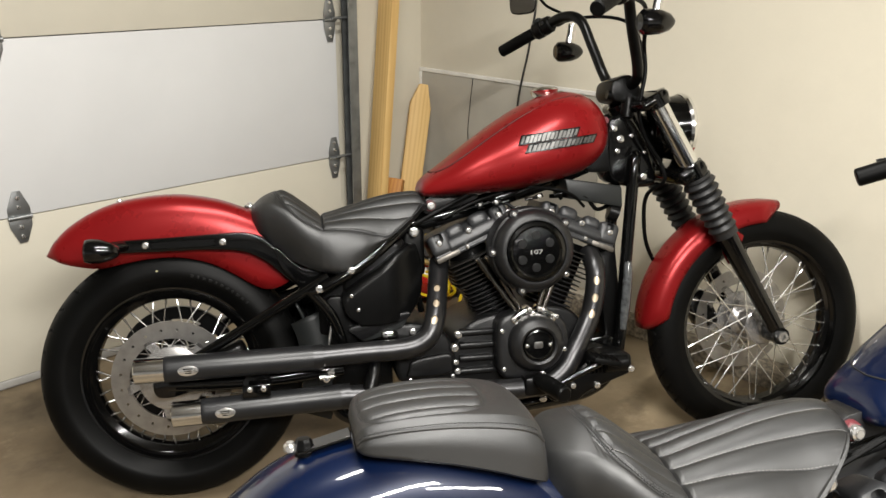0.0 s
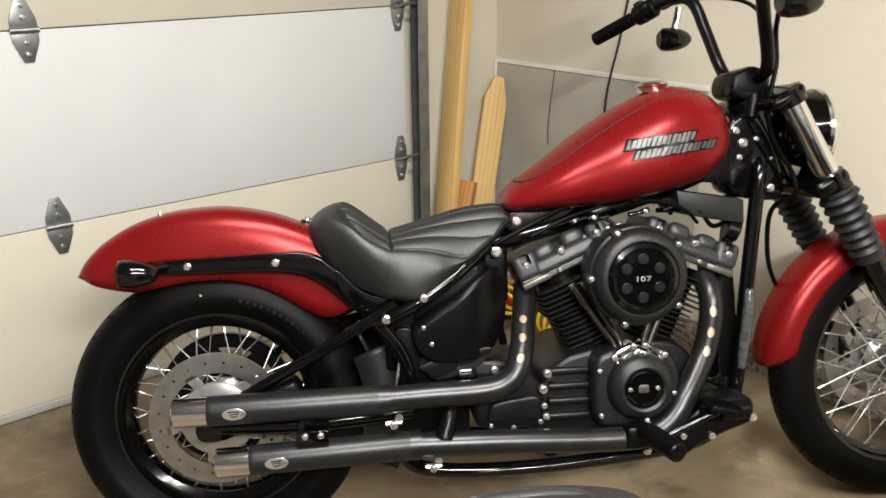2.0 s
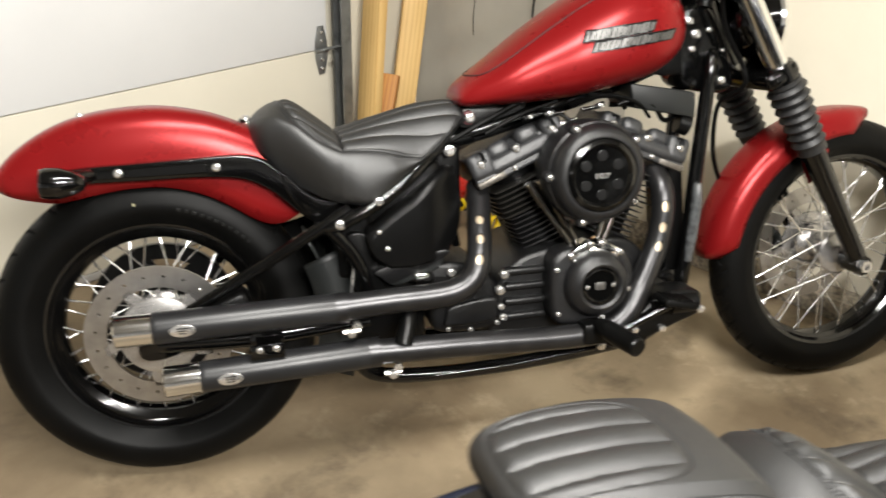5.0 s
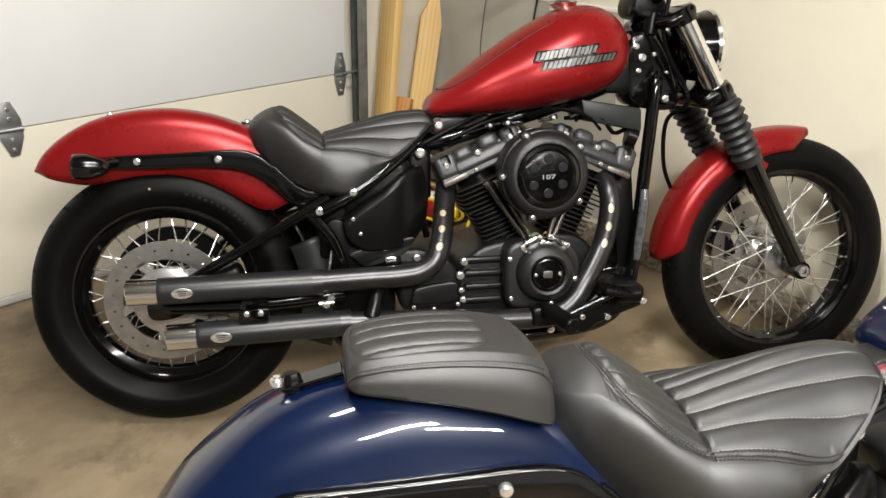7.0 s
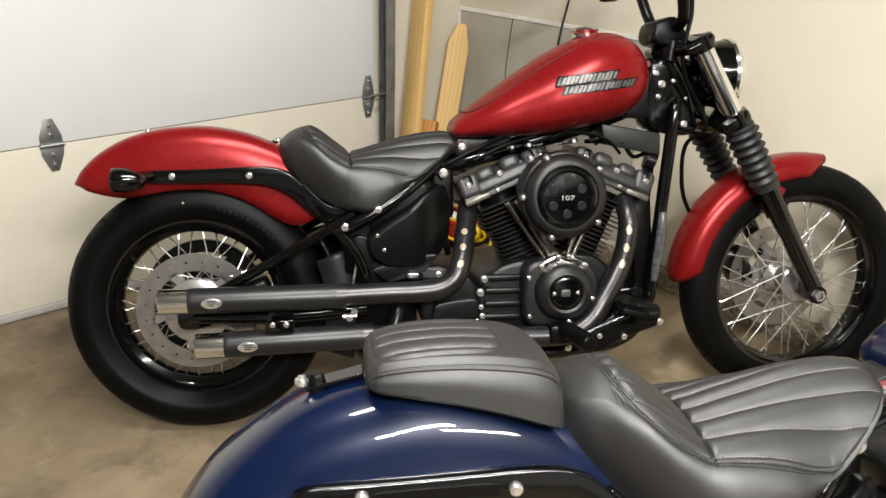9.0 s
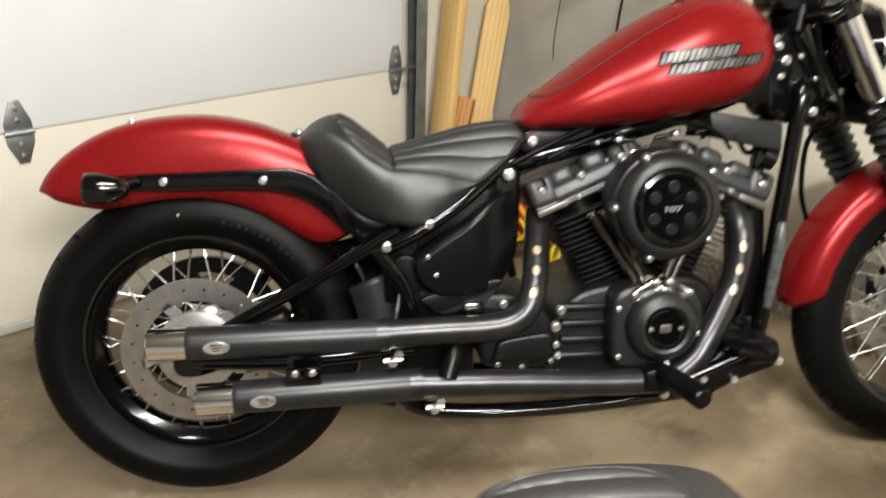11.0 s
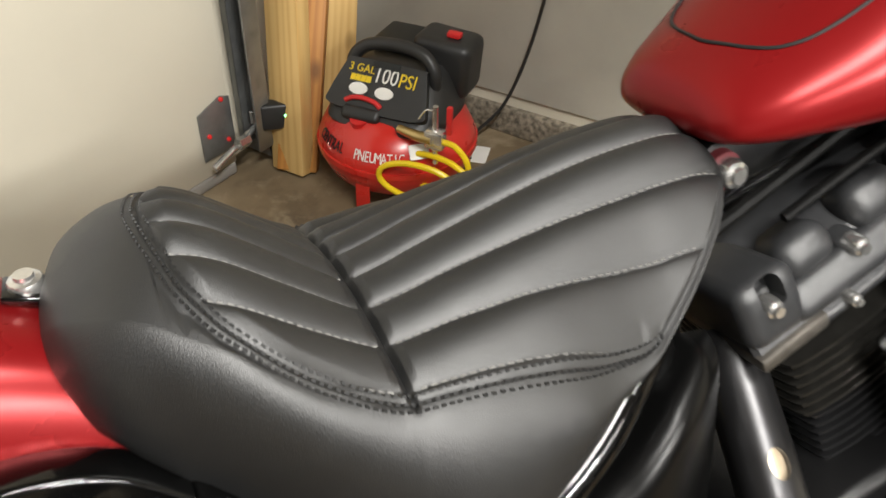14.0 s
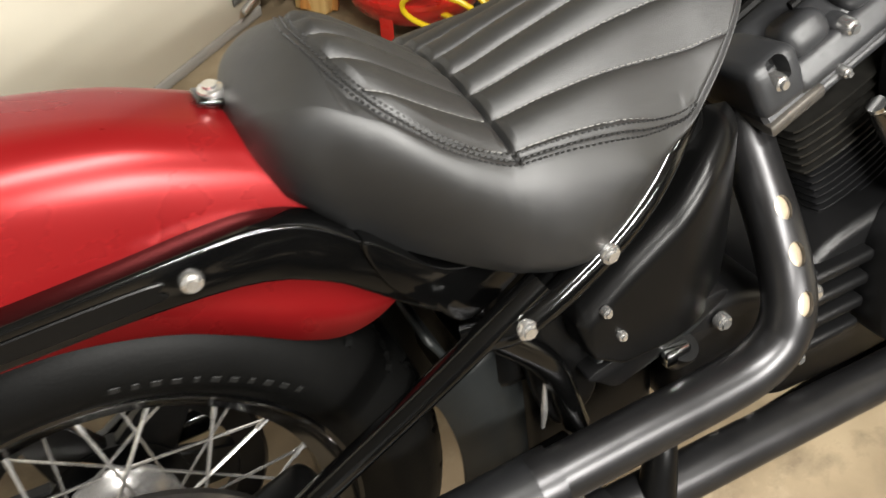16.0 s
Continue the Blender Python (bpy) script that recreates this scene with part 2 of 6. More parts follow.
def from_bm(name, bm, angle=35):
    me = bpy.data.meshes.new(name)
    bmesh.ops.recalc_face_normals(bm, faces=bm.faces)
    bm.to_mesh(me)
    bm.free()
    me.shade_smooth()
    me.set_sharp_from_angle(angle=radians(angle))
    return me


def part(name, me, material, parent=None, label="", m=None):
    if isinstance(me, bmesh.types.BMesh):
        me = from_bm(name, me)
    if material and not me.materials:
        me.materials.append(material)
    ob = new(name, me)
    if parent:
        ob.parent = parent
    if m is not None:
        ob.matrix_basis = m
    if label:
        ob["label"] = label
    return ob


def thing(name, label, category, m=None, group="", kind=""):
    ob = new(name)
    ob.empty_display_size = 0.1
    if m is not None:
        ob.matrix_basis = m
    return tagged(ob, label, category, group, kind)


def spline(pts, n):
    """Catmull-Rom through the points, n samples."""
    p = np.array(pts, float)
    p = np.vstack([2 * p[0] - p[1], p, 2 * p[-1] - p[-2]])
    out = []
    for t in np.linspace(0, len(p) - 3 - 1e-6, n):
        i, s = int(t), t - int(t)
        a, b, c, d = p[i : i + 4]
        out.append(0.5 * (2 * b + (c - a) * s + (2 * a - 5 * b + 4 * c - d) * s * s + (3 * b - a - 3 * c + d) * s**3))
    return np.array(out)


def tube(name, pts, r, seg=12, n=None, cap=True, flat=1.0):
    """A round bar along a smooth path; r may be one radius per given point."""
    pts = np.array(pts, float)
    n = n or (len(pts) if len(pts) == 2 else 8 * len(pts))
    rad = np.array([r] * len(pts) if np.isscalar(r) else r, float)
    path = spline(pts, n) if len(pts) > 2 else np.linspace(pts[0], pts[1], n)
    rs = np.interp(np.linspace(0, 1, n), np.linspace(0, 1, len(pts)), rad)
    tang = np.gradient(path, axis=0)
    tang /= np.linalg.norm(tang, axis=1)[:, None] + 1e-12
    ref = np.array([0, 0, 1.0]) if abs(tang[0][2]) < 0.9 else np.array([1.0, 0, 0])
    u = np.cross(tang[0], ref)
    u /= np.linalg.norm(u)
    verts, faces = [], []
    for i in range(n):
        u = u - tang[i] * (u @ tang[i])
        u /= np.linalg.norm(u)
        v = np.cross(tang[i], u)
        for k in range(seg):
            a = 2 * math.pi * k / seg
            verts.append(path[i] + rs[i] * (math.cos(a) * u * flat + math.sin(a) * v))
    for i in range(n - 1):
        for k in range(seg):
            faces.append((i * seg + k, i * seg + (k + 1) % seg, (i + 1) * seg + (k + 1) % seg, (i + 1) * seg + k))
    if cap:
        faces.append(tuple(range(seg)))
        faces.append(tuple((n - 1) * seg + k for k in range(seg)))
    return mesh(name, verts, faces, 40)


def revolve(name, profile, seg=32, closed=False, angle=35):
    """Turn a profile of (radius, place along y) round the y axis."""
    verts, faces, n = [], [], len(profile)
    for k in range(seg):
        a = 2 * math.pi * k / seg
        for r, y in profile:
            verts.append((r * math.cos(a), y, r * math.sin(a)))
    for k in range(seg):
        for i in range(n if closed else n - 1):
            j = (i + 1) % n
            a, b = k * n, ((k + 1) % seg) * n
            faces.append((a + i, a + j, b + j, b + i))
    me = bpy.data.meshes.new(name)
    bm = bmesh.new()
    vs = [bm.verts.new(v) for v in verts]
    for f in faces:
        try:
            bm.faces.new([vs[i] for i in f])
        except ValueError:
            pass
    bmesh.ops.remove_doubles(bm, verts=bm.verts, dist=1e-6)
    return from_bm(name, bm, angle)


def prism(name, outline, y0, y1, bevel=0.003, seg=2, angle=30):
    """An outline in x, z with thickness from y0 to y1 and rounded edges."""
    bm = bmesh.new()
    base = [bm.verts.new((x, y0, z)) for x, z in outline]
    face = bm.faces.new(base)
    got = bmesh.ops.extrude_face_region(bm, geom=[face])
    bmesh.ops.translate(bm, verts=[g for g in got["geom"] if isinstance(g, bmesh.types.BMVert)], vec=(0, y1 - y0, 0))
    bmesh.ops.recalc_face_normals(bm, faces=bm.faces)
    if bevel:
        sharp = [e for e in bm.edges if len(e.link_faces) == 2 and e.calc_face_angle(0) > radians(angle)]
        bmesh.ops.bevel(bm, geom=sharp, offset=bevel, segments=seg, affect="EDGES", profile=0.5, clamp_overlap=True)
    return from_bm(name, bm)


def block(name, size, bevel=0.003, seg=2, at=(0, 0, 0)):
    bm = bmesh.new()
    bmesh.ops.create_cube(bm, size=1)
    bmesh.ops.scale(bm, verts=bm.verts, vec=size)
    if bevel:
        bmesh.ops.bevel(bm, geom=bm.edges[:], offset=bevel, segments=seg, affect="EDGES", profile=0.5)
    bmesh.ops.translate(bm, verts=bm.verts, vec=at)
    return from_bm(name, bm)


def smooth_outline(pts, n=48):
    p = np.array(pts, float)
    q = np.vstack([p[-1], p, p[0], p[1]])
    out = []
    for t in np.linspace(0, len(p), n, endpoint=False):
        i, s = int(t), t - int(t)
        a, b, c, d = q[i : i + 4]
        out.append(tuple(0.5 * (2 * b + (c - a) * s + (2 * a - 5 * b + 4 * c - d) * s * s + (3 * b - a - 3 * c + d) * s**3)))
    return out


def loft(name, rings, cap=True, closed=True, angle=35):
    verts, faces, n = [], [], len(rings[0])
    for r in rings:
        verts += list(r)
    for i in range(len(rings) - 1):
        for k in range(n if closed else n - 1):
            j = (k + 1) % n
            faces.append((i * n + k, i * n + j, (i + 1) * n + j, (i + 1) * n + k))
    if cap and closed:
        faces.append(tuple(range(n)))
        faces.append(tuple((len(rings) - 1) * n + k for k in range(n)))
    return mesh(name, verts, faces, angle)


def carved(name, me, cutters, angle=35):
    """The mesh with the closed cutters, placed by their matrices, taken out of it."""
    bm = bmesh.new()
    for cm, m in cutters:
        tmp = cm.copy()
        tmp.transform(m)
        bm.from_mesh(tmp)
        bpy.data.meshes.remove(tmp)
    cut = bpy.data.meshes.new("cutter")
    bm.to_mesh(cut)
    bm.free()
    a, c = bpy.data.objects.new("carve_tmp", me), bpy.data.objects.new("cutter_tmp", cut)
    scene.collection.objects.link(a)
    scene.collection.objects.link(c)
    mod = a.modifiers.new("carve", "BOOLEAN")
    mod.operation, mod.solver, mod.object = "DIFFERENCE", "EXACT", c
    bpy.context.view_layer.update()
    res = bpy.data.meshes.new_from_object(a.evaluated_get(bpy.context.evaluated_depsgraph_get()))
    bpy.data.objects.remove(a)
    bpy.data.objects.remove(c)
    bpy.data.meshes.remove(cut)
    res.name = name
    res.materials.clear()
    res.shade_smooth()
    res.set_sharp_from_angle(angle=radians(angle))
    return res


def along(p0, p1):
    """The pose that lays the y axis on the line from p0 to p1, at p0."""
    d = Vector(p1) - Vector(p0)
    return Matrix.Translation(p0) @ d.to_track_quat("Y", "Z").to_matrix().to_4x4()


def interp(x, table):
    a = np.asarray(table, float)
    i = min(max(int(np.searchsorted(a[:, 0], x)), 1), len(a) - 1)
    s = min(1.0, max(0.0, (x - a[i - 1, 0]) / (a[i, 0] - a[i - 1, 0])))
    return a[i - 1, 1:] * (1 - s) + a[i, 1:] * s


BOLT = revolve("bolt", [(0.0, -0.007), (0.0045, -0.007), (0.0048, -0.005), (0.0075, -0.0042), (0.0085, -0.002), (0.0085, 0.004), (0, 0.004)], 12)
BOLT.materials.append(M_STEEL)


def bolt(parent, x, y, z, r=0.0085, m=None):
    s = r / 0.0085
    return part("bolt", BOLT, None, parent, "", (m or Matrix.Translation((x, y, z))) @ Matrix.Diagonal((s, s, s, 1)))


# ---- structure ----
def room_box(name, lo, hi, material, label, bevel=0.0, kind="structure", category="wall", base=ROOM):
    size = [h - l for l, h in zip(lo, hi)]
    at = [(h + l) / 2 for l, h in zip(lo, hi)]
    ob = part(name, block(name, size, bevel, 2), material)
    ob.matrix_basis = base @ Matrix.Translation(at)
    return tagged(ob, label, category, kind=kind)


W, D = 6.4, 6.6
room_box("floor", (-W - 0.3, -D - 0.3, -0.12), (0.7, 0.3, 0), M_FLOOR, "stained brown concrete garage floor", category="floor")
room_box("ceiling", (-W - 0.2, -D - 0.2, ROOM_H), (0.6, 0.2, ROOM_H + 0.1), M_CEIL, "plain grey board garage ceiling, unseen", category="ceiling")
room_box("wall_side", (0, -D - 0.1, 0.05), (0.15, 0.15, ROOM_H), M_WALL, "cream painted drywall side wall", category="wall", base=SIDE)
room_box("wall_back", (-W, -D - 0.15, 0), (0.6, -D, ROOM_H), M_BACKW, "white painted back wall of the garage", category="wall")
room_box("wall_far", (-W - 0.15, -D - 0.15, 0), (-W, 0.15, ROOM_H), M_BACKW, "white painted far side wall", category="wall")
room_box("wall_jamb", (-0.47, 0, 0), (0.012, 0.15, ROOM_H), M_WALL, "cream painted wall beside the garage door", category="wall")
room_box("wall_header", (-3.3, 0, 2.16), (-0.47, 0.15, ROOM_H), M_WALL, "cream painted wall above the garage door", category="wall")
room_box("wall_door_left", (-W, 0, 0), (-3.3, 0.15, ROOM_H), M_WALL, "cream painted wall past the garage door", category="wall")
room_box("foundation_curb", (0.018, -D, 0), (0.5, 0.0, 0.068), M_CURB, "rough exposed concrete foundation under the side wall", 0.006, category="foundation")
# ---- garage door ----
def garage_door():
    door = thing("garage_door", "closed sectional garage door, cream with one white section", "garage door", ROOM, kind="")
    z = [0.03, 0.557, 1.090, 1.620, 2.15]
    for i in range(4):
        me = block("section", (2.83, 0.045, z[i + 1] - z[i] - 0.003), 0.003, 2)
        part("section", me, M_DOORW if i == 1 else M_DOORC, door, "white steel section" if i == 1 else "cream steel section",
             Matrix.Translation((-0.475 - 1.415, -0.06 + 0.0225, (z[i] + z[i + 1]) / 2)))
    part("weather_seal", block("weather_seal", (2.83, 0.05, 0.032), 0.008, 3), M_SEAL, door, "grey rubber bottom seal", Matrix.Translation((-1.89, -0.035, 0.016)))
    hinge_xs = [(-0.505, True), (-1.688, False), (-2.86, False)]
    for zz in z[1:4]:
        for hx, edge in hinge_xs:
            w = 0.034 if edge else 0.044
            for s in (1, -1):
                out = [(-w * 0.75, 0.006 * s), (w * 0.75, 0.006 * s), (w * 0.75, 0.028 * s), (0.012, 0.082 * s), (-0.012, 0.082 * s), (-w * 0.75, 0.028 * s)]
                leaf = part("hinge_leaf", prism("hinge_leaf", out, -0.002, 0.002, 0.001), M_GALV, door, "galvanised hinge leaf", Matrix.Translation((hx, -0.0645, zz)))
                for bx, bz in ((0, 0.062), (0, 0.032)):
                    part("rivet", BOLT, None, leaf, "", Matrix.Translation((bx, -0.004, bz * s)) @ Matrix.Diagonal((0.8, 0.6, 0.8, 1)))
            part("hinge_knuckle", tube("hinge_knuckle", [(-w * 0.8, 0, 0), (w * 0.8, 0, 0)], 0.0075, 10), M_GALV, door, "", Matrix.Translation((hx, -0.069, zz)))
            if edge:
                part("roller_stem", tube("roller_stem", [(0, 0, 0), (0.085, 0, 0)], 0.0055, 10), M_GALV, door, "", Matrix.Translation((hx, -0.082, zz + 0.006)))
    return door


garage_door()


REDBOLT = BOLT.copy()
REDBOLT.materials.clear()
REDBOLT.materials.append(M_RPLASTIC)


def door_track():
    t = thing("door_track", "grey galvanised vertical garage door track", "track", ROOM)
    prof = [(-0.022, -0.028), (0.02, -0.028), (0.02, 0.026), (-0.014, 0.026), (-0.014, 0.022), (0.016, 0.022), (0.016, -0.024), (-0.022, -0.024)]
    rings = [[(-0.43 + a, -0.085 + b, zz) for a, b in prof] for zz in (0.06, 2.2)]
    part("channel", loft("channel", rings), M_GALV, t)
    part("jamb_angle", loft("jamb_angle", [[(-0.405 + a, -0.06 + b, zz) for a, b in [(0, -0.035), (0.003, -0.035), (0.003, 0.055), (0.05, 0.055), (0.05, 0.059), (0, 0.059)]] for zz in (0.02, 2.15)]), M_GALV, t, "galvanised mounting angle")
    # bottom bracket with its roller and red-painted bolts
    part("bottom_bracket", prism("bottom_bracket", [(-0.565, 0.075), (-0.475, 0.075), (-0.475, 0.195), (-0.50, 0.205), (-0.565, 0.185)], -0.0665, -0.0635, 0.001), M_GALV, t, "galvanised corner bracket")
    for bx, bz in ((-0.50, 0.198), (-0.545, 0.13), (-0.495, 0.10)):
        part("red_bolt", REDBOLT, None, t, "red painted bolt", Matrix.Translation((bx, -0.069, bz)) @ Matrix.Diagonal((0.6, 0.6, 0.6, 1)))
    part("roller_stem", tube("roller_stem", [(-0.56, -0.085, 0.065), (-0.43, -0.085, 0.105)], 0.008, 10), M_STEEL, t)
    part("stop_bolt", tube("stop_bolt", [(-0.50, -0.1, 0.1), (-0.47, -0.1, 0.1)], 0.013, 6), M_STEEL, t)
    return t


door_track()


def photo_sensor():
    s = thing("safety_sensor", "small black door safety sensor with green light", "sensor", ROOM @ pose(-0.398, -0.125, 0.135, 0, 0, -42))
    part("body", block("body", (0.075, 0.035, 0.06), 0.006, 3), M_CBLACK, s)
    lit = bpy.data.materials.new("green_led")
    lit.use_nodes = True
    b = lit.node_tree.nodes["Principled BSDF"]
    b.inputs["Base Color"].default_value = (0.05, 0.6, 0.1, 1)
    b.inputs["Emission Color"].default_value = (0.2, 1.0, 0.3, 1)
    b.inputs["Emission Strength"].default_value = 3
    part("indicator_light", block("indicator_light", (0.006, 0.003, 0.006), 0.001, 1, (0.015, -0.0185, 0.005)), lit, s, "lit green indicator")
    part("mounting_arm", block("mounting_arm", (0.03, 0.006, 0.03), 0.001, 1, (-0.045, 0.006, -0.005)), M_GALV, s)
    return s


photo_sensor()


def board(name, label, p0, p1, w, th, material, spin=0.0, top_cut=0.0):
    """A plank that leans from p0 on the floor to p1, in the room's axes."""
    p0, p1 = Vector(p0), Vector(p1)
    ln = (p1 - p0).length
    bm = bmesh.new()
    hw = w / 2
    if top_cut:
        out = [(-hw, 0), (hw, 0), (hw, ln - top_cut), (hw * 0.45, ln), (-hw * 0.35, ln), (-hw, ln - top_cut * 0.8)]
    else:
        out = [(-hw, 0), (hw, 0), (hw, ln), (-hw, ln)]
    me = prism(name, out, -th / 2, th / 2, 0.003, 2)
    up = (p1 - p0).normalized()
    side = Vector((math.cos(radians(spin)), math.sin(radians(spin)), 0))
    side = (side - up * side.dot(up)).normalized()
    back = up.cross(side)
    rot = Matrix((side, back, up)).transposed().to_4x4()
    ob = part(name, me, material)
    ob.matrix_basis = ROOM @ Matrix.Translation(p0) @ rot
    return tagged(ob, label, "lumber", "lumber leaning on the wall")


board("lumber", "long pale pine stud leaning beside the door", (-0.400, -0.155, 0.005), (-0.160, -0.055, 1.62), 0.089, 0.038, M_PINE, 90)
board("lumber", "pointed pine stake leaning on the wall", (-0.23, -0.13, 0.005), (-0.025, -0.055, 0.80), 0.09, 0.03, M_PINE, -30, 0.10)
board("lumber", "short amber pine offcut leaning on the stud", (-0.395, -0.165, 0.005), (-0.228, -0.10, 0.43), 0.089, 0.038, M_PINE2, -58)

# grey sheet on the side wall with its white edging
sheet = thing("hardboard_sheet", "grey hardboard sheet with white edging leaning flat on the side wall", "panel", SIDE)
part("sheet", block("sheet", (0.006, 0.93, 0.75), 0.001, 1, (-0.006, -0.475, 0.475)), M_PANEL, sheet)
part("edging", block("edging", (0.012, 0.94, 0.016), 0.002, 1, (-0.008, -0.475, 0.858)), M_TRIM, sheet, "white top edging")
part("edging", block("edging", (0.012, 0.014, 0.75), 0.002, 1, (-0.008, -0.008, 0.475)), M_TRIM, sheet, "white side edging")

cord = thing("hanging_cable", "thin black cord hanging down the side wall", "cord", SIDE)
part("cord", tube("cord", [(-0.016, -0.65, 2.2), (-0.016, -0.635, 1.3), (-0.016, -0.605, 1.02), (-0.018, -0.56, 0.79), (-0.02, -0.55, 0.5), (-0.02, -0.515, 0.265), (-0.05, -0.47, 0.10), (-0.11, -0.41, 0.012), (-0.17, -0.45, 0.008)], 0.004, 8), M_CBLACK, cord)
string = thing("hanging_string", "thin grey string on the hardboard sheet", "string", SIDE)
part("string", tube("string", [(-0.012, -0.315, 0.85), (-0.0125, -0.303, 0.75), (-0.0125, -0.293, 0.64), (-0.0125, -0.297, 0.57)], 0.0016, 6), M_CBLACK, string)


def ceiling_fixture(x, y):
    c = thing("ceiling_light", "white tube light fixture on the ceiling", "ceiling light", ROOM @ pose(x, y, ROOM_H), group="ceiling lights")
    part("housing", block("housing", (1.28, 0.18, 0.07), 0.01, 2, (0, 0, -0.035)), M_TRIM, c)
    return c


for lx, ly, power in LAMPS:
    ceiling_fixture(lx, ly)

# ---- motorcycles ----
def tyre_mesh(name, R, half, bead, seg, grooves, slant, neck):
    """A tyre with slanted grooves sunk into its tread."""
    prof = []
    h = R - bead
    for k in range(33):
        a = math.pi * (k / 32 - 0.5)
        s, c = math.sin(a), math.cos(a)
        y = half * math.copysign(abs(s) ** 0.8, s)
        r = bead + h * abs(c) ** 0.62
        up = min(1.0, (r - bead) / (0.42 * h))
        prof.append((r, y * (neck + 0.06 + (0.94 - neck) * math.sin(up * math.pi / 2) ** 0.8)))
    prof = [(bead - 0.004, -half * neck)] + [p for p in prof if p[0] > bead + 0.004] + [(bead - 0.004, half * neck)]
    fine = []
    for (r0, y0), (r1, y1) in zip(prof, prof[1:]):
        k = 3 if max(r0, r1) > bead + 0.72 * h else 1
        fine += [(r0 + (r1 - r0) * i / k, y0 + (y1 - y0) * i / k) for i in range(k)]
    fine.append(prof[-1])
    n, verts, faces = len(fine), [], []
    for i in range(seg):
        a = 2 * math.pi * i / seg
        for r, y in fine:
            rr = r
            q = (y / half)
            if r > bead + 0.5 * h:
                ph = (a / (2 * math.pi) * grooves + slant * abs(q) + (0.5 if q > 0 else 0)) % 1
                ph2 = (a / (2 * math.pi) * grooves * 0.5 + 0.3 - 0.6 * abs(q) + (0.25 if q > 0 else 0)) % 1
                if (0.12 < abs(q) < 0.72 and ph < 0.10) or (0.05 < abs(q) < 0.5 and ph2 < 0.05):
                    rr -= 0.0035
            verts.append((rr * math.cos(a), y, rr * math.sin(a)))
    for i in range(seg):
        j = (i + 1) % seg
        for k in range(n - 1):
            faces.append((i * n + k, i * n + k + 1, j * n + k + 1, j * n + k))
    return mesh(name, verts, faces, 30)


def perforated_ring(name, r0, r1, th, count, hole, rows=1):
    """A brake disc ring with real round holes, axis y."""
    verts, faces = [], []
    sect = count * rows
    bounds = [r0 + (r1 - r0) * i / rows for i in range(rows + 1)]
    for row in range(rows):
        a_, b_ = bounds[row], bounds[row + 1]
        rm = (a_ + b_) / 2
        for k in range(count):
            t0, t1 = 2 * math.pi * (k + row * 0.0) / count, 2 * math.pi * (k + 1) / count
            tm = (t0 + t1) / 2
            cx, cz = rm * math.cos(tm), rm * math.sin(tm)
            outer = [(a_, t0), (a_, tm), (a_, t1), (rm, t1), (b_, t1), (b_, tm), (b_, t0), (rm, t0)]
            base = len(verts)
            for y in (-th / 2, th / 2):
                for r, t in outer:
                    verts.append((r * math.cos(t), y, r * math.sin(t)))
                for r, t in outer:
                    dx, dz = r * math.cos(t) - cx, r * math.sin(t) - cz
                    d = math.hypot(dx, dz)
                    verts.append((cx + dx / d * hole, y, cz + dz / d * hole))
            for s in (0, 16):
                for i in range(8):
                    j = (i + 1) % 8
                    faces.append((base + s + i, base + s + j, base + s + 8 + j, base + s + 8 + i))
            for i in range(8):
                j = (i + 1) % 8
                faces.append((base + 8 + i, base + 8 + j, base + 24 + j, base + 24 + i))
                if i in (0, 1, 4, 5):
                    faces.append((base + i, base + j, base + 16 + j, base + 16 + i))
    bm = bmesh.new()
    vs = [bm.verts.new(v) for v in verts]
    for f in faces:
        bm.faces.new([vs[i] for i in f])
    bmesh.ops.remove_doubles(bm, verts=bm.verts, dist=1e-5)
    return from_bm(name, bm, 30)


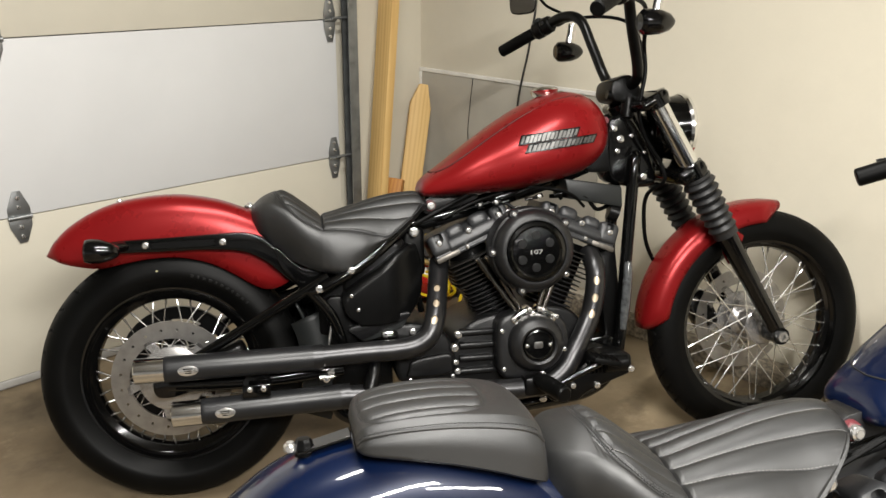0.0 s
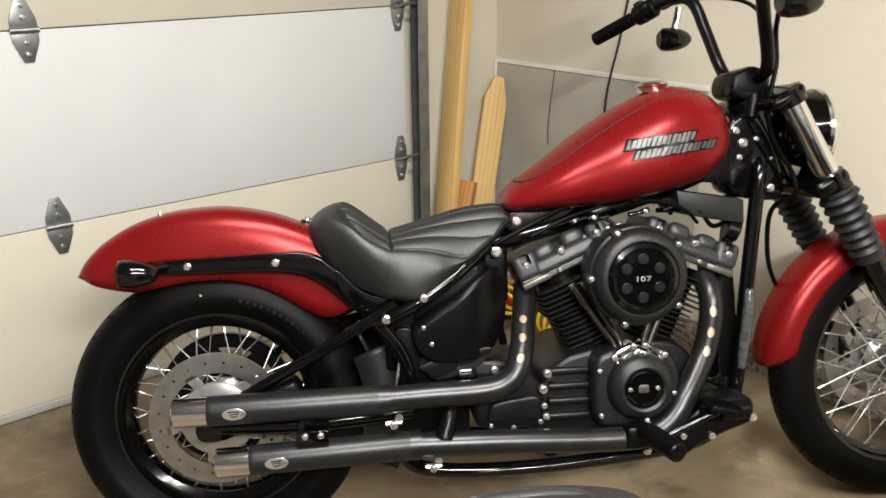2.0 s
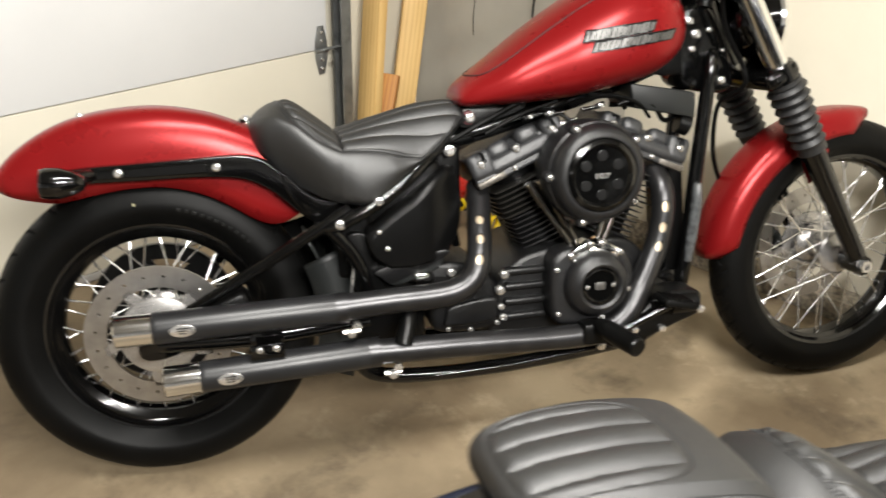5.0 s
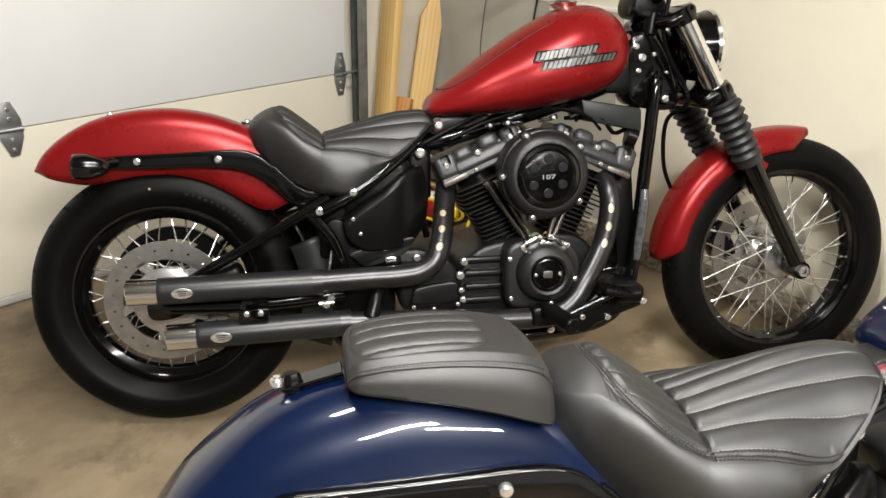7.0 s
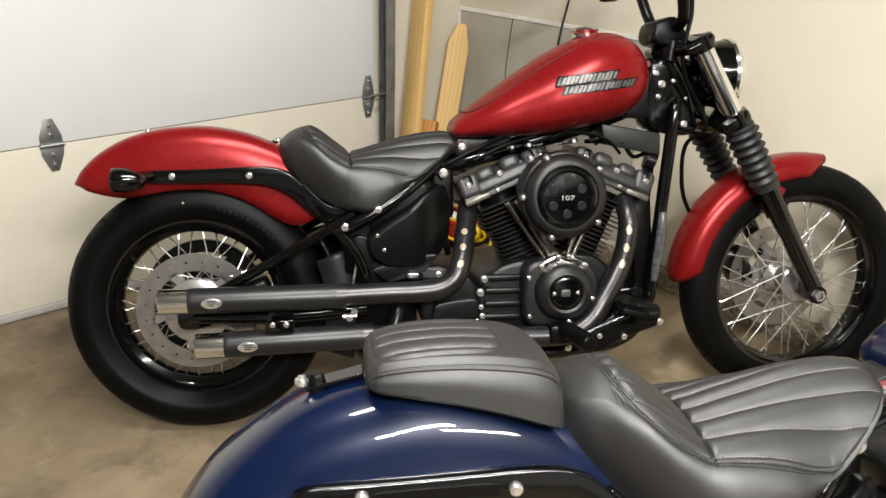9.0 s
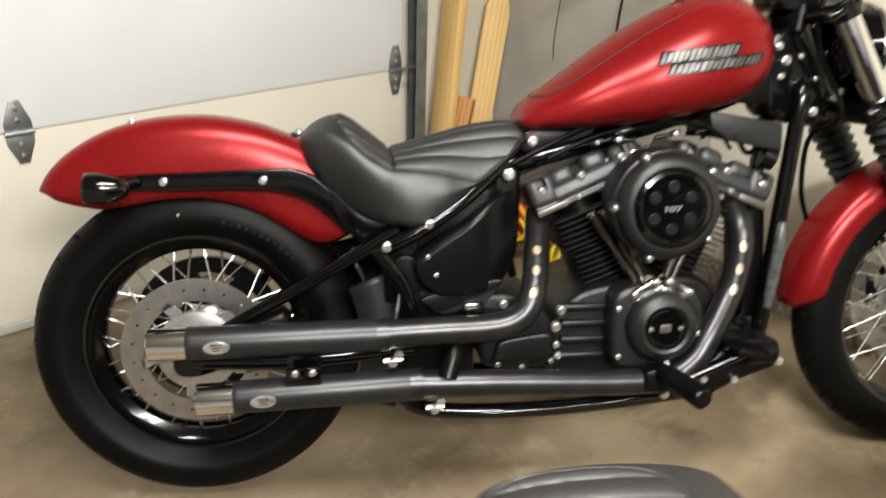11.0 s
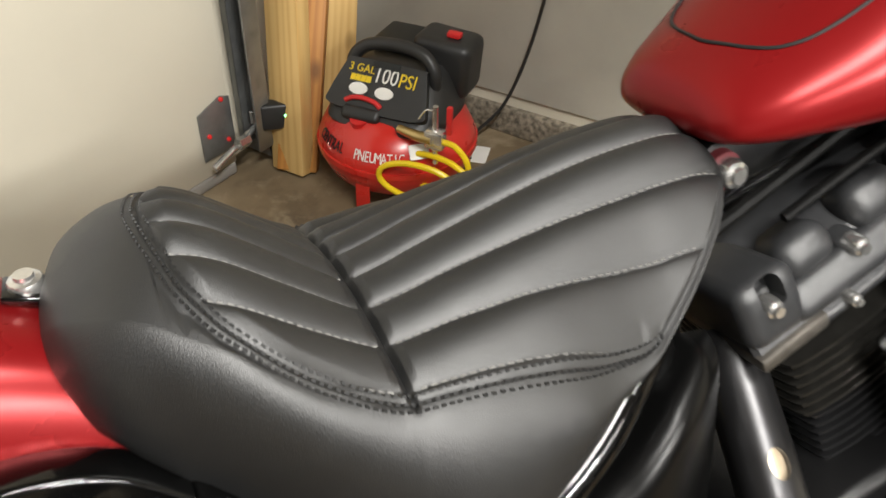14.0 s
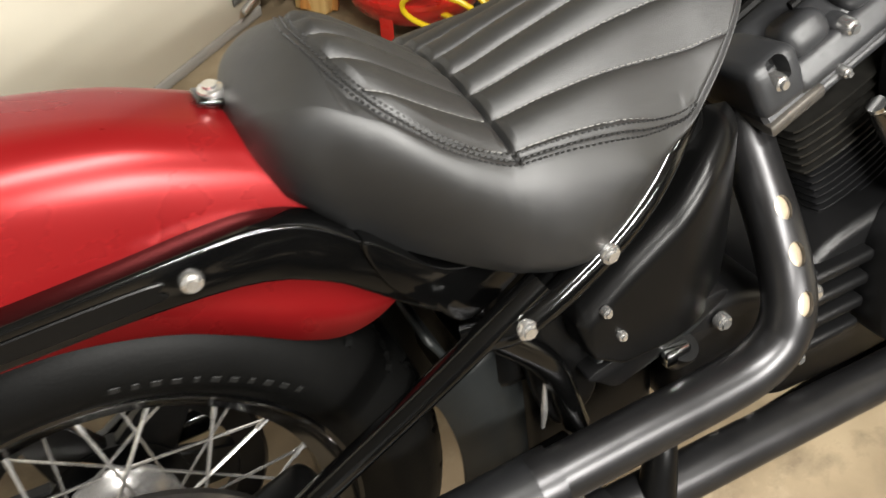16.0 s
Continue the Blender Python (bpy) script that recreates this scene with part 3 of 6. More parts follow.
def wheel(bike, name, label, centre, R, half, bead, rim_in, hub_half, disc_r, disc_y, spokes, steer=0.0, grooves=34, slant=0.9, disc_label="drilled steel brake disc", pulley=False):
    m = Matrix.Translation(centre) @ Matrix.Rotation(radians(steer), 4, "Z")
    neck = 0.56 if pulley else 0.72
    rw = half * neck
    prof = [(rim_in + 0.004, -rw * 0.5), (rim_in, 0), (rim_in + 0.004, rw * 0.5), (rim_in + 0.016, rw * 0.66), (bead - 0.012, rw * 0.82), (bead - 0.006, rw * 1.04), (bead + 0.007, rw * 1.10), (bead + 0.009, rw * 1.02),
            (bead - 0.002, rw * 0.9), (bead - 0.004, 0), (bead - 0.002, -rw * 0.9), (bead + 0.009, -rw * 1.02), (bead + 0.007, -rw * 1.10), (bead - 0.006, -rw * 1.04), (bead - 0.012, -rw * 0.82), (rim_in + 0.016, -rw * 0.66)]
    w = part(name, revolve(name, prof, 96, True, 25), M_GBLACK, bike, label, m)
    part("tyre", tyre_mesh("tyre", R, half, bead, 408, grooves, slant, neck), M_RUBBER, w, "black rubber tyre with slanted grooves")
    if pulley:
        bar = block("sidewall_mark", (0.0075, 0.0014, 0.0065), 0.0004, 1)
        bar.materials.append(M_RUBMARK)
        for k in range(11):
            g = radians(76 - 3.3 * k)
            part("sidewall_mark", bar, None, w, "", Matrix.Translation((0.262 * math.cos(g), -0.0738, 0.262 * math.sin(g))) @ Matrix.Rotation(-(g - math.pi / 2), 4, "Y") @ Matrix.Rotation(radians(14), 4, "X") @ Matrix.Diagonal((1 - 0.35 * (k % 3 == 1), 1, 1, 1)))
        part("paint_dot", revolve("paint_dot", [(0, -0.0008), (0.0026, -0.0008), (0.003, 0.001), (0, 0.001)], 16), M_YDOT, w, "yellow paint dot", Matrix.Translation((-0.019, -0.0735, 0.271)))
    hub = [(0.0, -hub_half - 0.012), (0.018, -hub_half - 0.012), (0.02, -hub_half), (0.052, -hub_half + 0.004), (0.056, -hub_half + 0.008), (0.052, -hub_half + 0.014), (0.034, -hub_half + 0.022), (0.028, 0),
           (0.034, hub_half - 0.022), (0.052, hub_half - 0.014), (0.056, hub_half - 0.008), (0.052, hub_half - 0.004), (0.02, hub_half), (0.018, hub_half + 0.012), (0.0, hub_half + 0.012)]
    part("hub", revolve("hub", hub, 40), M_HUB, w, "polished hub")
    rod = tube("spoke", [(0, 0, 0), (0, 1, 0)], 0.0019, 6)
    rod.materials.append(M_STEEL)
    nip = revolve("nipple", [(0, 0), (0.0028, 0), (0.0028, 0.012), (0.0022, 0.016), (0, 0.016)], 8)
    nip.materials.append(M_STEEL)
    for k in range(spokes):
        side = -1 if k % 2 else 1
        lean = 1 if (k // 2) % 2 else -1
        a1 = 2 * math.pi * (k + 0.5) / spokes
        a0 = a1 + lean * radians(62)
        p0 = Vector((0.05 * math.cos(a0), side * (hub_half - 0.009), 0.05 * math.sin(a0)))
        p1 = Vector((rim_in * math.cos(a1), side * 0.012, rim_in * math.sin(a1)))
        part("spoke", rod, None, w, "", along(p0, p1) @ Matrix.Diagonal((1, (p1 - p0).length, 1, 1)))
        part("nipple", nip, None, w, "", along(p1 + (p0 - p1).normalized() * 0.014, p1))
    if disc_r:
        d = part("brake_disc", perforated_ring("brake_disc", disc_r * 0.70, disc_r, 0.006, 20, 0.0036), M_DISC, w, disc_label, Matrix.Translation((0, disc_y, 0)))
        carrier = revolve("carrier", [(0.02, -0.010), (0.045, -0.010), (0.066, -0.007), (0.080, -0.003), (0.082, 0.0), (0.080, 0.003), (0.02, 0.004)], 40, True)
        part("carrier", carrier, M_HUB, d, "polished disc carrier")
        for k in range(5):
            a = 2 * math.pi * k / 5 + 0.4
            out = [(0.05, -0.016), (0.085, -0.02), (disc_r * 0.76, -0.011), (disc_r * 0.76, 0.011), (0.085, 0.004), (0.05, 0.012)]
            part("carrier_arm", prism("carrier_arm", out, -0.003, 0.002, 0.001, 1), M_HUB, d, "", Matrix.Rotation(a, 4, "Y"))
            part("bolt", BOLT, None, d, "", Matrix.Translation((0.045 * math.cos(a), -0.005, 0.045 * math.sin(a))) @ Matrix.Diagonal((0.8, 0.8, 0.8, 1)))
    if pulley:
        pl = part("drive_pulley", revolve("drive_pulley", [(0.122, -0.012), (0.150, -0.012), (0.154, -0.008), (0.154, 0.008), (0.150, 0.012), (0.122, 0.012)], 72, True), M_SBLACK, w, "black drive pulley", Matrix.Translation((0, 0.078, 0)))
        part("pulley_hub", revolve("pulley_hub", [(0.0, -0.01), (0.07, -0.01), (0.07, 0.01), (0, 0.01)], 40), M_SBLACK, pl)
        for k in range(6):
            out = [(0.06, -0.032), (0.126, -0.022), (0.126, 0.022), (0.06, 0.032)]
            part("pulley_arm", prism("pulley_arm", out, -0.008, 0.008, 0.002, 1), M_SBLACK, pl, "", Matrix.Rotation(2 * math.pi * k / 6 + 0.2, 4, "Y"))
    return w


def section_shell(stations, n=15, p=0.72, e=0.80, slim=1.0, shift=0.0):
    """Rows across a mudguard from stations (ridge x, ridge z, edge x, edge z, half width), both sides in one row."""
    rows = []
    for rx, rz, lx, lz, w in stations:
        row = []
        for k in range(-n, n + 1):
            a = (1 - abs(k) / n) * math.pi / 2
            s, c = math.sin(a) ** e, math.cos(a) ** p
            row.append((lx + (rx - lx) * s, shift + (math.copysign(w * slim * c, k) if k else 0.0), lz + (rz - lz) * s))
        rows.append(row)
    return rows


def resample(rows, n):
    rows = np.array(rows, float)
    flat = rows.reshape(len(rows), -1)
    return spline(flat, n).reshape(n, rows.shape[1], rows.shape[2])


def shell(name, rows, material, bike, label, th=0.003):
    ob = part(name, loft(name, list(rows), False, False, 40), material, bike, label)
    sol = ob.modifiers.new("thickness", "SOLIDIFY")
    sol.thickness, sol.offset = th, -1
    return ob


REAR_FENDER = [(-0.284, 0.640, -0.268, 0.632, 0.050), (-0.262, 0.674, -0.240, 0.622, 0.078), (-0.225, 0.709, -0.196, 0.612, 0.092), (-0.17, 0.742, -0.150, 0.607, 0.099), (-0.11, 0.763, -0.09, 0.617, 0.103),
               (-0.04, 0.774, -0.03, 0.625, 0.104), (0.04, 0.775, 0.04, 0.624, 0.104), (0.12, 0.761, 0.11, 0.605, 0.104), (0.18, 0.740, 0.165, 0.575, 0.104), (0.235, 0.714, 0.205, 0.548, 0.104),
               (0.285, 0.680, 0.238, 0.533, 0.103), (0.325, 0.630, 0.268, 0.534, 0.102), (0.352, 0.575, 0.295, 0.546, 0.100), (0.362, 0.550, 0.318, 0.560, 0.096)]


# the padded panel's half width: a rounded end at the back, then out to the seam
PANEL_EDGE = [(0.276, 0.0), (0.278, 0.018), (0.282, 0.042), (0.287, 0.064), (0.295, 0.082), (0.306, 0.097), (0.325, 0.110), (0.347, 0.1175), (0.375, 0.1245), (0.41, 0.1275), (0.48, 0.1285), (0.52, 0.1265), (0.547, 0.1225), (0.57, 0.112), (0.60, 0.097), (0.63, 0.077), (0.65, 0.055), (0.672, 0.02)]

EDGE = spline(PANEL_EDGE, 300)
EDGE = EDGE[np.argsort(EDGE[:, 0])]


EDGE_X = np.linspace(0.276, 0.672, 300)
EDGE_SLOPE = np.gradient(np.interp(EDGE_X, EDGE[:, 0], EDGE[:, 1]), EDGE_X)


def channel_pitch(x):
    return 0.0342 * np.interp(x, [0.28, 0.39, 0.66], [0.92, 1.0, 1.06])


BLUE_FENDER = [(-0.345, 0.42, -0.336, 0.415, 0.05), (-0.333, 0.475, -0.31, 0.44, 0.085), (-0.303, 0.54, -0.265, 0.48, 0.10), (-0.265, 0.606, -0.22, 0.535, 0.104), (-0.228, 0.656, -0.18, 0.575, 0.104), (-0.187, 0.694, -0.14, 0.60, 0.104), (-0.137, 0.730, -0.10, 0.617, 0.104), (-0.086, 0.752, -0.065, 0.624, 0.104), (-0.03, 0.766, -0.025, 0.626, 0.104)] + REAR_FENDER[6:]


def seat_shape(x, v, smooth=False):
    """A point on the solo seat: x forward, v from -1 (right edge) to 1 (left edge)."""
    zt, ys, zs, yb, zb = interp(x, SEAT)
    a = abs(v)
    if a <= 0.72:
        q = a / 0.72
        y, z = ys * q, zt + (zs - zt) * q**1.9
        edge = interp(x, EDGE)[0] if x > 0.276 else -1
        if smooth:
            return np.array((x, math.copysign(y, v), z))
        steep = 1.0 / math.sqrt(1 + float(np.interp(x, EDGE_X, EDGE_SLOPE)) ** 2)
        into = (edge - y) * steep
        if x > 0.547:
            into = 1.0
        if x > 0.276 and into > 0:
            ch = abs(math.sin(math.pi * (y / channel_pitch(x) + 0.5)))
            fade = min(1, (x - 0.276) / 0.016, abs(x - 0.388) / 0.008, (0.668 - x) / 0.02, into / 0.010)
            z += 0.0092 * (ch**0.5 - 0.76) * max(0, fade) + 0.0032 * max(0, min(1, fade))
        z -= 0.0035 * max(0, 1 - abs(x - 0.388) / 0.0035) * (1 if into > 0 else max(0, 1 + into / 0.01))
        if x > 0.274 and x < 0.56:
            for off in (0.0, 0.0065):
                z -= 0.0018 * max(0, 1 - abs((edge - y) * steep + off) / 0.0030)
    else:
        q = (a - 0.72) / 0.28
        full = min(1, (zs - zb) / 0.06)
        slope = 1.9 * (zs - zt) / ys
        reach = 0.020 * full
        p1y, p1z = ys + reach, zs + max(slope, -1.2) * reach - 0.06 * (zs - zb)
        p2y, p2z = (ys + yb + math.sqrt((ys - yb) ** 2 + 0.0004)) / 2 + 0.006 * full, zb + 0.45 * (zs - zb)
        w0, w1, w2, w3 = (1 - q) ** 3, 3 * q * (1 - q) ** 2, 3 * q * q * (1 - q), q**3
        y = w0 * ys + w1 * p1y + w2 * p2y + w3 * yb
        z = w0 * zs + w1 * p1z + w2 * p2z + w3 * zb
    return np.array((x, math.copysign(y, v), z))


# x, middle height, half width and height where the top turns down, half width and height of the lower edge
SEAT = [(0.211, 0.722, 0.018, 0.720, 0.024, 0.708), (0.216, 0.736, 0.034, 0.730, 0.042, 0.700), (0.226, 0.749, 0.052, 0.742, 0.060, 0.690), (0.242, 0.761, 0.070, 0.748, 0.073, 0.676), (0.262, 0.7705, 0.084, 0.750, 0.080, 0.653),
        (0.284, 0.773, 0.099, 0.741, 0.085, 0.633), (0.310, 0.763, 0.112, 0.727, 0.094, 0.615), (0.345, 0.737, 0.123, 0.700, 0.114, 0.598), (0.375, 0.713, 0.1275, 0.684, 0.135, 0.589), (0.388, 0.7055, 0.130, 0.680, 0.142, 0.587),
        (0.41, 0.709, 0.132, 0.679, 0.149, 0.583), (0.44, 0.718, 0.133, 0.676, 0.150, 0.580), (0.48, 0.729, 0.1325, 0.669, 0.143, 0.600), (0.52, 0.740, 0.1265, 0.661, 0.131, 0.632), (0.547, 0.746, 0.1225, 0.657, 0.125, 0.650),
        (0.57, 0.750, 0.112, 0.668, 0.114, 0.662), (0.60, 0.753, 0.097, 0.690, 0.099, 0.684), (0.63, 0.754, 0.077, 0.713, 0.079, 0.707), (0.65, 0.749, 0.055, 0.728, 0.057, 0.722), (0.665, 0.737, 0.035, 0.727, 0.037, 0.718), (0.672, 0.724, 0.020, 0.718, 0.022, 0.712)]

SEAT = spline(SEAT, 400)
SEAT = SEAT[np.argsort(SEAT[:, 0])]


def solo_seat(bike):
    xs = np.unique(np.concatenate([np.linspace(0.211, 0.672, 190), np.linspace(0.376, 0.400, 21), np.linspace(0.211, 0.23, 12), np.linspace(0.272, 0.312, 34)]))
    vs = np.concatenate([np.linspace(-1, -0.72, 20)[:-1], np.linspace(-0.72, 0.72, 221), np.linspace(0.72, 1, 20)[1:]])
    rings = []
    for x in xs:
        top = [seat_shape(x, v) for v in vs]
        lo = top[0][2]
        under = [(x, y, lo - 0.012) for y in np.linspace(top[-1][1] * 0.93, top[0][1] * 0.93, 6)]
        rings.append(top + under)
    seat = part("seat", loft("seat", rings, True, True, 50), M_LEATHER, bike, "black leather solo seat with stitched channels")
    # stitches along the channels and the double seam
    verts, faces = [], []

    def stitch(p, d, nrm, ln, w):
        d = d / (np.linalg.norm(d) + 1e-9)
        s = np.cross(d, nrm)
        s /= np.linalg.norm(s) + 1e-9
        b = len(verts)
        for du, sv, h in ((-1, -1, 0.0), (1, -1, 0.0), (1, 1, 0.0), (-1, 1, 0.0), (-0.7, 0, 1.0), (0.7, 0, 1.0)):
            verts.append(p + d * du * ln / 2 + s * sv * w / 2 + nrm * (h * w * 0.7 - 0.0002))
        faces.extend([(b, b + 1, b + 5, b + 4), (b + 1, b + 2, b + 5), (b + 2, b + 3, b + 4, b + 5), (b + 3, b, b + 4)])

    def run(curve, step, ln, w, lift):
        """Stitches along a curve of (x, y) on the seat's top."""
        pts = []
        for x, y in curve:
            ys = interp(x, SEAT)[1]
            a = abs(y)
            pts.append((x, math.copysign(0.72 * a / ys if a < ys else 0.72 + (a - ys) * 3.2, y)))
        left = 0.0
        for (x0, v0), (x1, v1) in zip(pts, pts[1:]):
            p, p2 = seat_shape(x0, v0), seat_shape(x1, v1)
            d = np.linalg.norm(p2 - p)
            left += d
            if left < step or d < 1e-7 or d > 0.02:
                continue
            left = 0.0
            e = seat_shape(x0, v0 + 0.01, True) - seat_shape(x0, v0 - 0.01, True)
            nrm = np.cross(seat_shape(x0 + 0.003, v0, True) - seat_shape(x0 - 0.003, v0, True), e)
            nrm /= np.linalg.norm(nrm) + 1e-9
            if nrm[2] < 0:
                nrm = -nrm
            stitch(seat_shape(x0, v0, True) + nrm * lift, p2 - p, nrm, ln, w)

    for k in range(-5, 5):
        for x0, x1 in ((0.284, 0.384), (0.392, 0.655)):
            cur = []
            for x in np.linspace(x0, x1, 400):
                y = (k + 0.5) * channel_pitch(x)
                edge = interp(x, EDGE)[0]
                if abs(y) < edge - 0.003:
                    cur.append((x, y))
            run(cur, 0.0056, 0.0040, 0.0013, -0.0010)
    st = part("channel_stitching", mesh("channel_stitching", verts, faces), M_THREAD, seat, "pale grey stitching")
    st["kind"] = "stuff"
    verts.clear()
    faces.clear()
    for off in (-0.0030, 0.0022, 0.0072):
        for s in (-1, 1):
            cur = [(x - off * max(0.0, min(1.0, (0.31 - x) / 0.03)), s * max(0, y + off * min(1.0, max(0.0, (x - 0.276) / 0.02)))) for x, y in spline(PANEL_EDGE[:13] + [(0.562, 0.1185)], 900)]
            run(cur, 0.0046, 0.0031, 0.0018, 0.0006)
    st = part("seam_stitching", mesh("seam_stitching", list(verts), list(faces)), M_THREADB, seat, "black triple seam stitching")
    st["kind"] = "stuff"
    return seat


TANK = [(0.646, 0.770, 0.754, 0.046), (0.653, 0.786, 0.745, 0.066), (0.672, 0.803, 0.742, 0.082), (0.70, 0.822, 0.742, 0.096), (0.75, 0.858, 0.743, 0.116), (0.82, 0.908, 0.745, 0.132), (0.90, 0.958, 0.752, 0.154), (0.975, 0.994, 0.764, 0.165),
        (1.03, 1.007, 0.776, 0.165), (1.075, 1.005, 0.790, 0.157), (1.11, 0.990, 0.812, 0.141), (1.132, 0.966, 0.838, 0.118), (1.145, 0.940, 0.868, 0.085), (1.150, 0.915, 0.888, 0.045)]


def tank_ring(x, zt, zb, w, n=44):
    ring = []
    zm = zb + 0.40 * (zt - zb)
    for k in range(n):
        a = 2 * math.pi * k / n
        c, s = math.cos(a), math.sin(a)
        y = w * math.copysign(abs(c) ** 0.88, c)
        h, e = (zt - zm, 0.92) if s >= 0 else (zm - zb, 0.72)
        ring.append((x, y, zm + h * math.copysign(abs(s) ** e, s)))
    return ring


def tank_point(x, a):
    zt, zb, w = interp(x, TANK)
    zm = zb + 0.40 * (zt - zb)
    c, s = math.cos(a), math.sin(a)
    h, e = (zt - zm, 0.92) if s >= 0 else (zm - zb, 0.72)
    return np.array((x, w * math.copysign(abs(c) ** 0.88, c), zm + h * math.copysign(abs(s) ** e, s)))


def tank_side(x, z, out):
    """A point that far proud of the tank's right flank."""
    zt, zb, w = interp(x, TANK)
    zm = zb + 0.40 * (zt - zb)
    s = min(1, max(-1, (z - zm) / ((zt - zm) if z > zm else (zm - zb))))
    sa = abs(s) ** (1 / (0.92 if s >= 0 else 0.72))
    return -w * (math.sqrt(max(0, 1 - sa * sa)) ** 0.88) - out


def emblem_plate(tank):
    for x0, x1, z0, slope, h in ((0.889, 1.038, 0.882, 0.12, 0.025), (0.904, 1.086, 0.8605, 0.12, 0.023)):
        rings = []
        for x in np.linspace(x0, x1, 24):
            zc = z0 + (x - x0) * slope
            rings.append([(x + (z - zc) * 0.45, tank_side(x, z, o), z) for z, o in ((zc - h / 2, -0.001), (zc - h / 2, 0.0028), (zc - h / 6, 0.003), (zc + h / 6, 0.003), (zc + h / 2, 0.0028), (zc + h / 2, -0.001))])
        part("emblem_backing", loft("emblem_backing", rings), M_SBLACK, tank, "black emblem backing")


def fuel_tank(bike, paint, label, emblem=True):
    st = spline(np.array(TANK), 46)
    tank = part("fuel_tank", loft("fuel_tank", [tank_ring(*s) for s in st], True, True, 45), paint, bike, label)
    cap = revolve("filler_cap", [(0, 0.0150), (0.016, 0.0145), (0.030, 0.012), (0.037, 0.008), (0.0385, 0.005), (0.036, 0.002), (0.034, -0.010), (0, -0.010)], 40)
    part("filler_cap", cap, M_CHROME, tank, "chrome filler cap", Matrix.Translation((1.0, 0.0, 1.008)) @ pose(0, 0, 0, 90, 0, 0) @ pose(0, 0, 0, 0, 0, 4))
    # thin dark pinstripe round the top panel
    right = [(0.678, 1.40), (0.683, 1.15), (0.693, 0.95), (0.712, 0.84), (0.745, 0.83), (0.79, 0.87), (0.84, 0.92), (0.915, 0.98), (1.0, 1.04), (1.06, 1.08), (1.095, 1.15)]
    pts = [tank_point(x, g) for x, g in reversed(right)] + [tank_point(0.676, math.pi / 2)] + [tank_point(x, math.pi - g) for x, g in right]
    pts = [p + np.array((0, 0.25 * p[1] / 0.1, 1.0)) * 0.0008 for p in pts]
    part("pinstripe", tube("pinstripe", pts, 0.0014, 6, 160), M_DARK, tank, "thin black pinstripe")
    if emblem:
        emblem_plate(tank)
        # raised two-line emblem, as plain bars
        for row, (x0, x1, z0, slope) in enumerate(((0.893, 1.036, 0.882, 0.12), (0.908, 1.083, 0.8605, 0.12))):
            n = 14 if row == 0 else 16
            for k in range(n):
                xa = x0 + (x1 - x0) * k / n
                xb = xa + (x1 - x0) / n * (0.74 if k % 4 else 0.55)
                h = (0.020 if row == 0 else 0.018) * (1 - 0.18 * (k % 3 == 1))
                rings = []
                for x in np.linspace(xa, xb, 2):
                    zc = z0 + (x - x0) * slope
                    ring = []
                    for z, out in ((zc - h / 2, 0.001), (zc - h / 2, 0.005), (zc + h / 2, 0.005), (zc + h / 2, 0.001)):
                        zt, zb, w = interp(x, TANK)
                        zm = zb + 0.40 * (zt - zb)
                        s = min(1, max(-1, (z - zm) / ((zt - zm) if z > zm else (zm - zb))))
                        e = 0.92 if s >= 0 else 0.72
                        sa = abs(s) ** (1 / e)
                        y = -w * (math.sqrt(max(0, 1 - sa * sa)) ** 0.88)
                        ring.append((x + (z - zc) * 0.45, y - out, z))
                    rings.append(ring)
                part("emblem_bar", loft("emblem_bar", rings), M_LIVERY, tank, "raised silver emblem bar")
    return tank
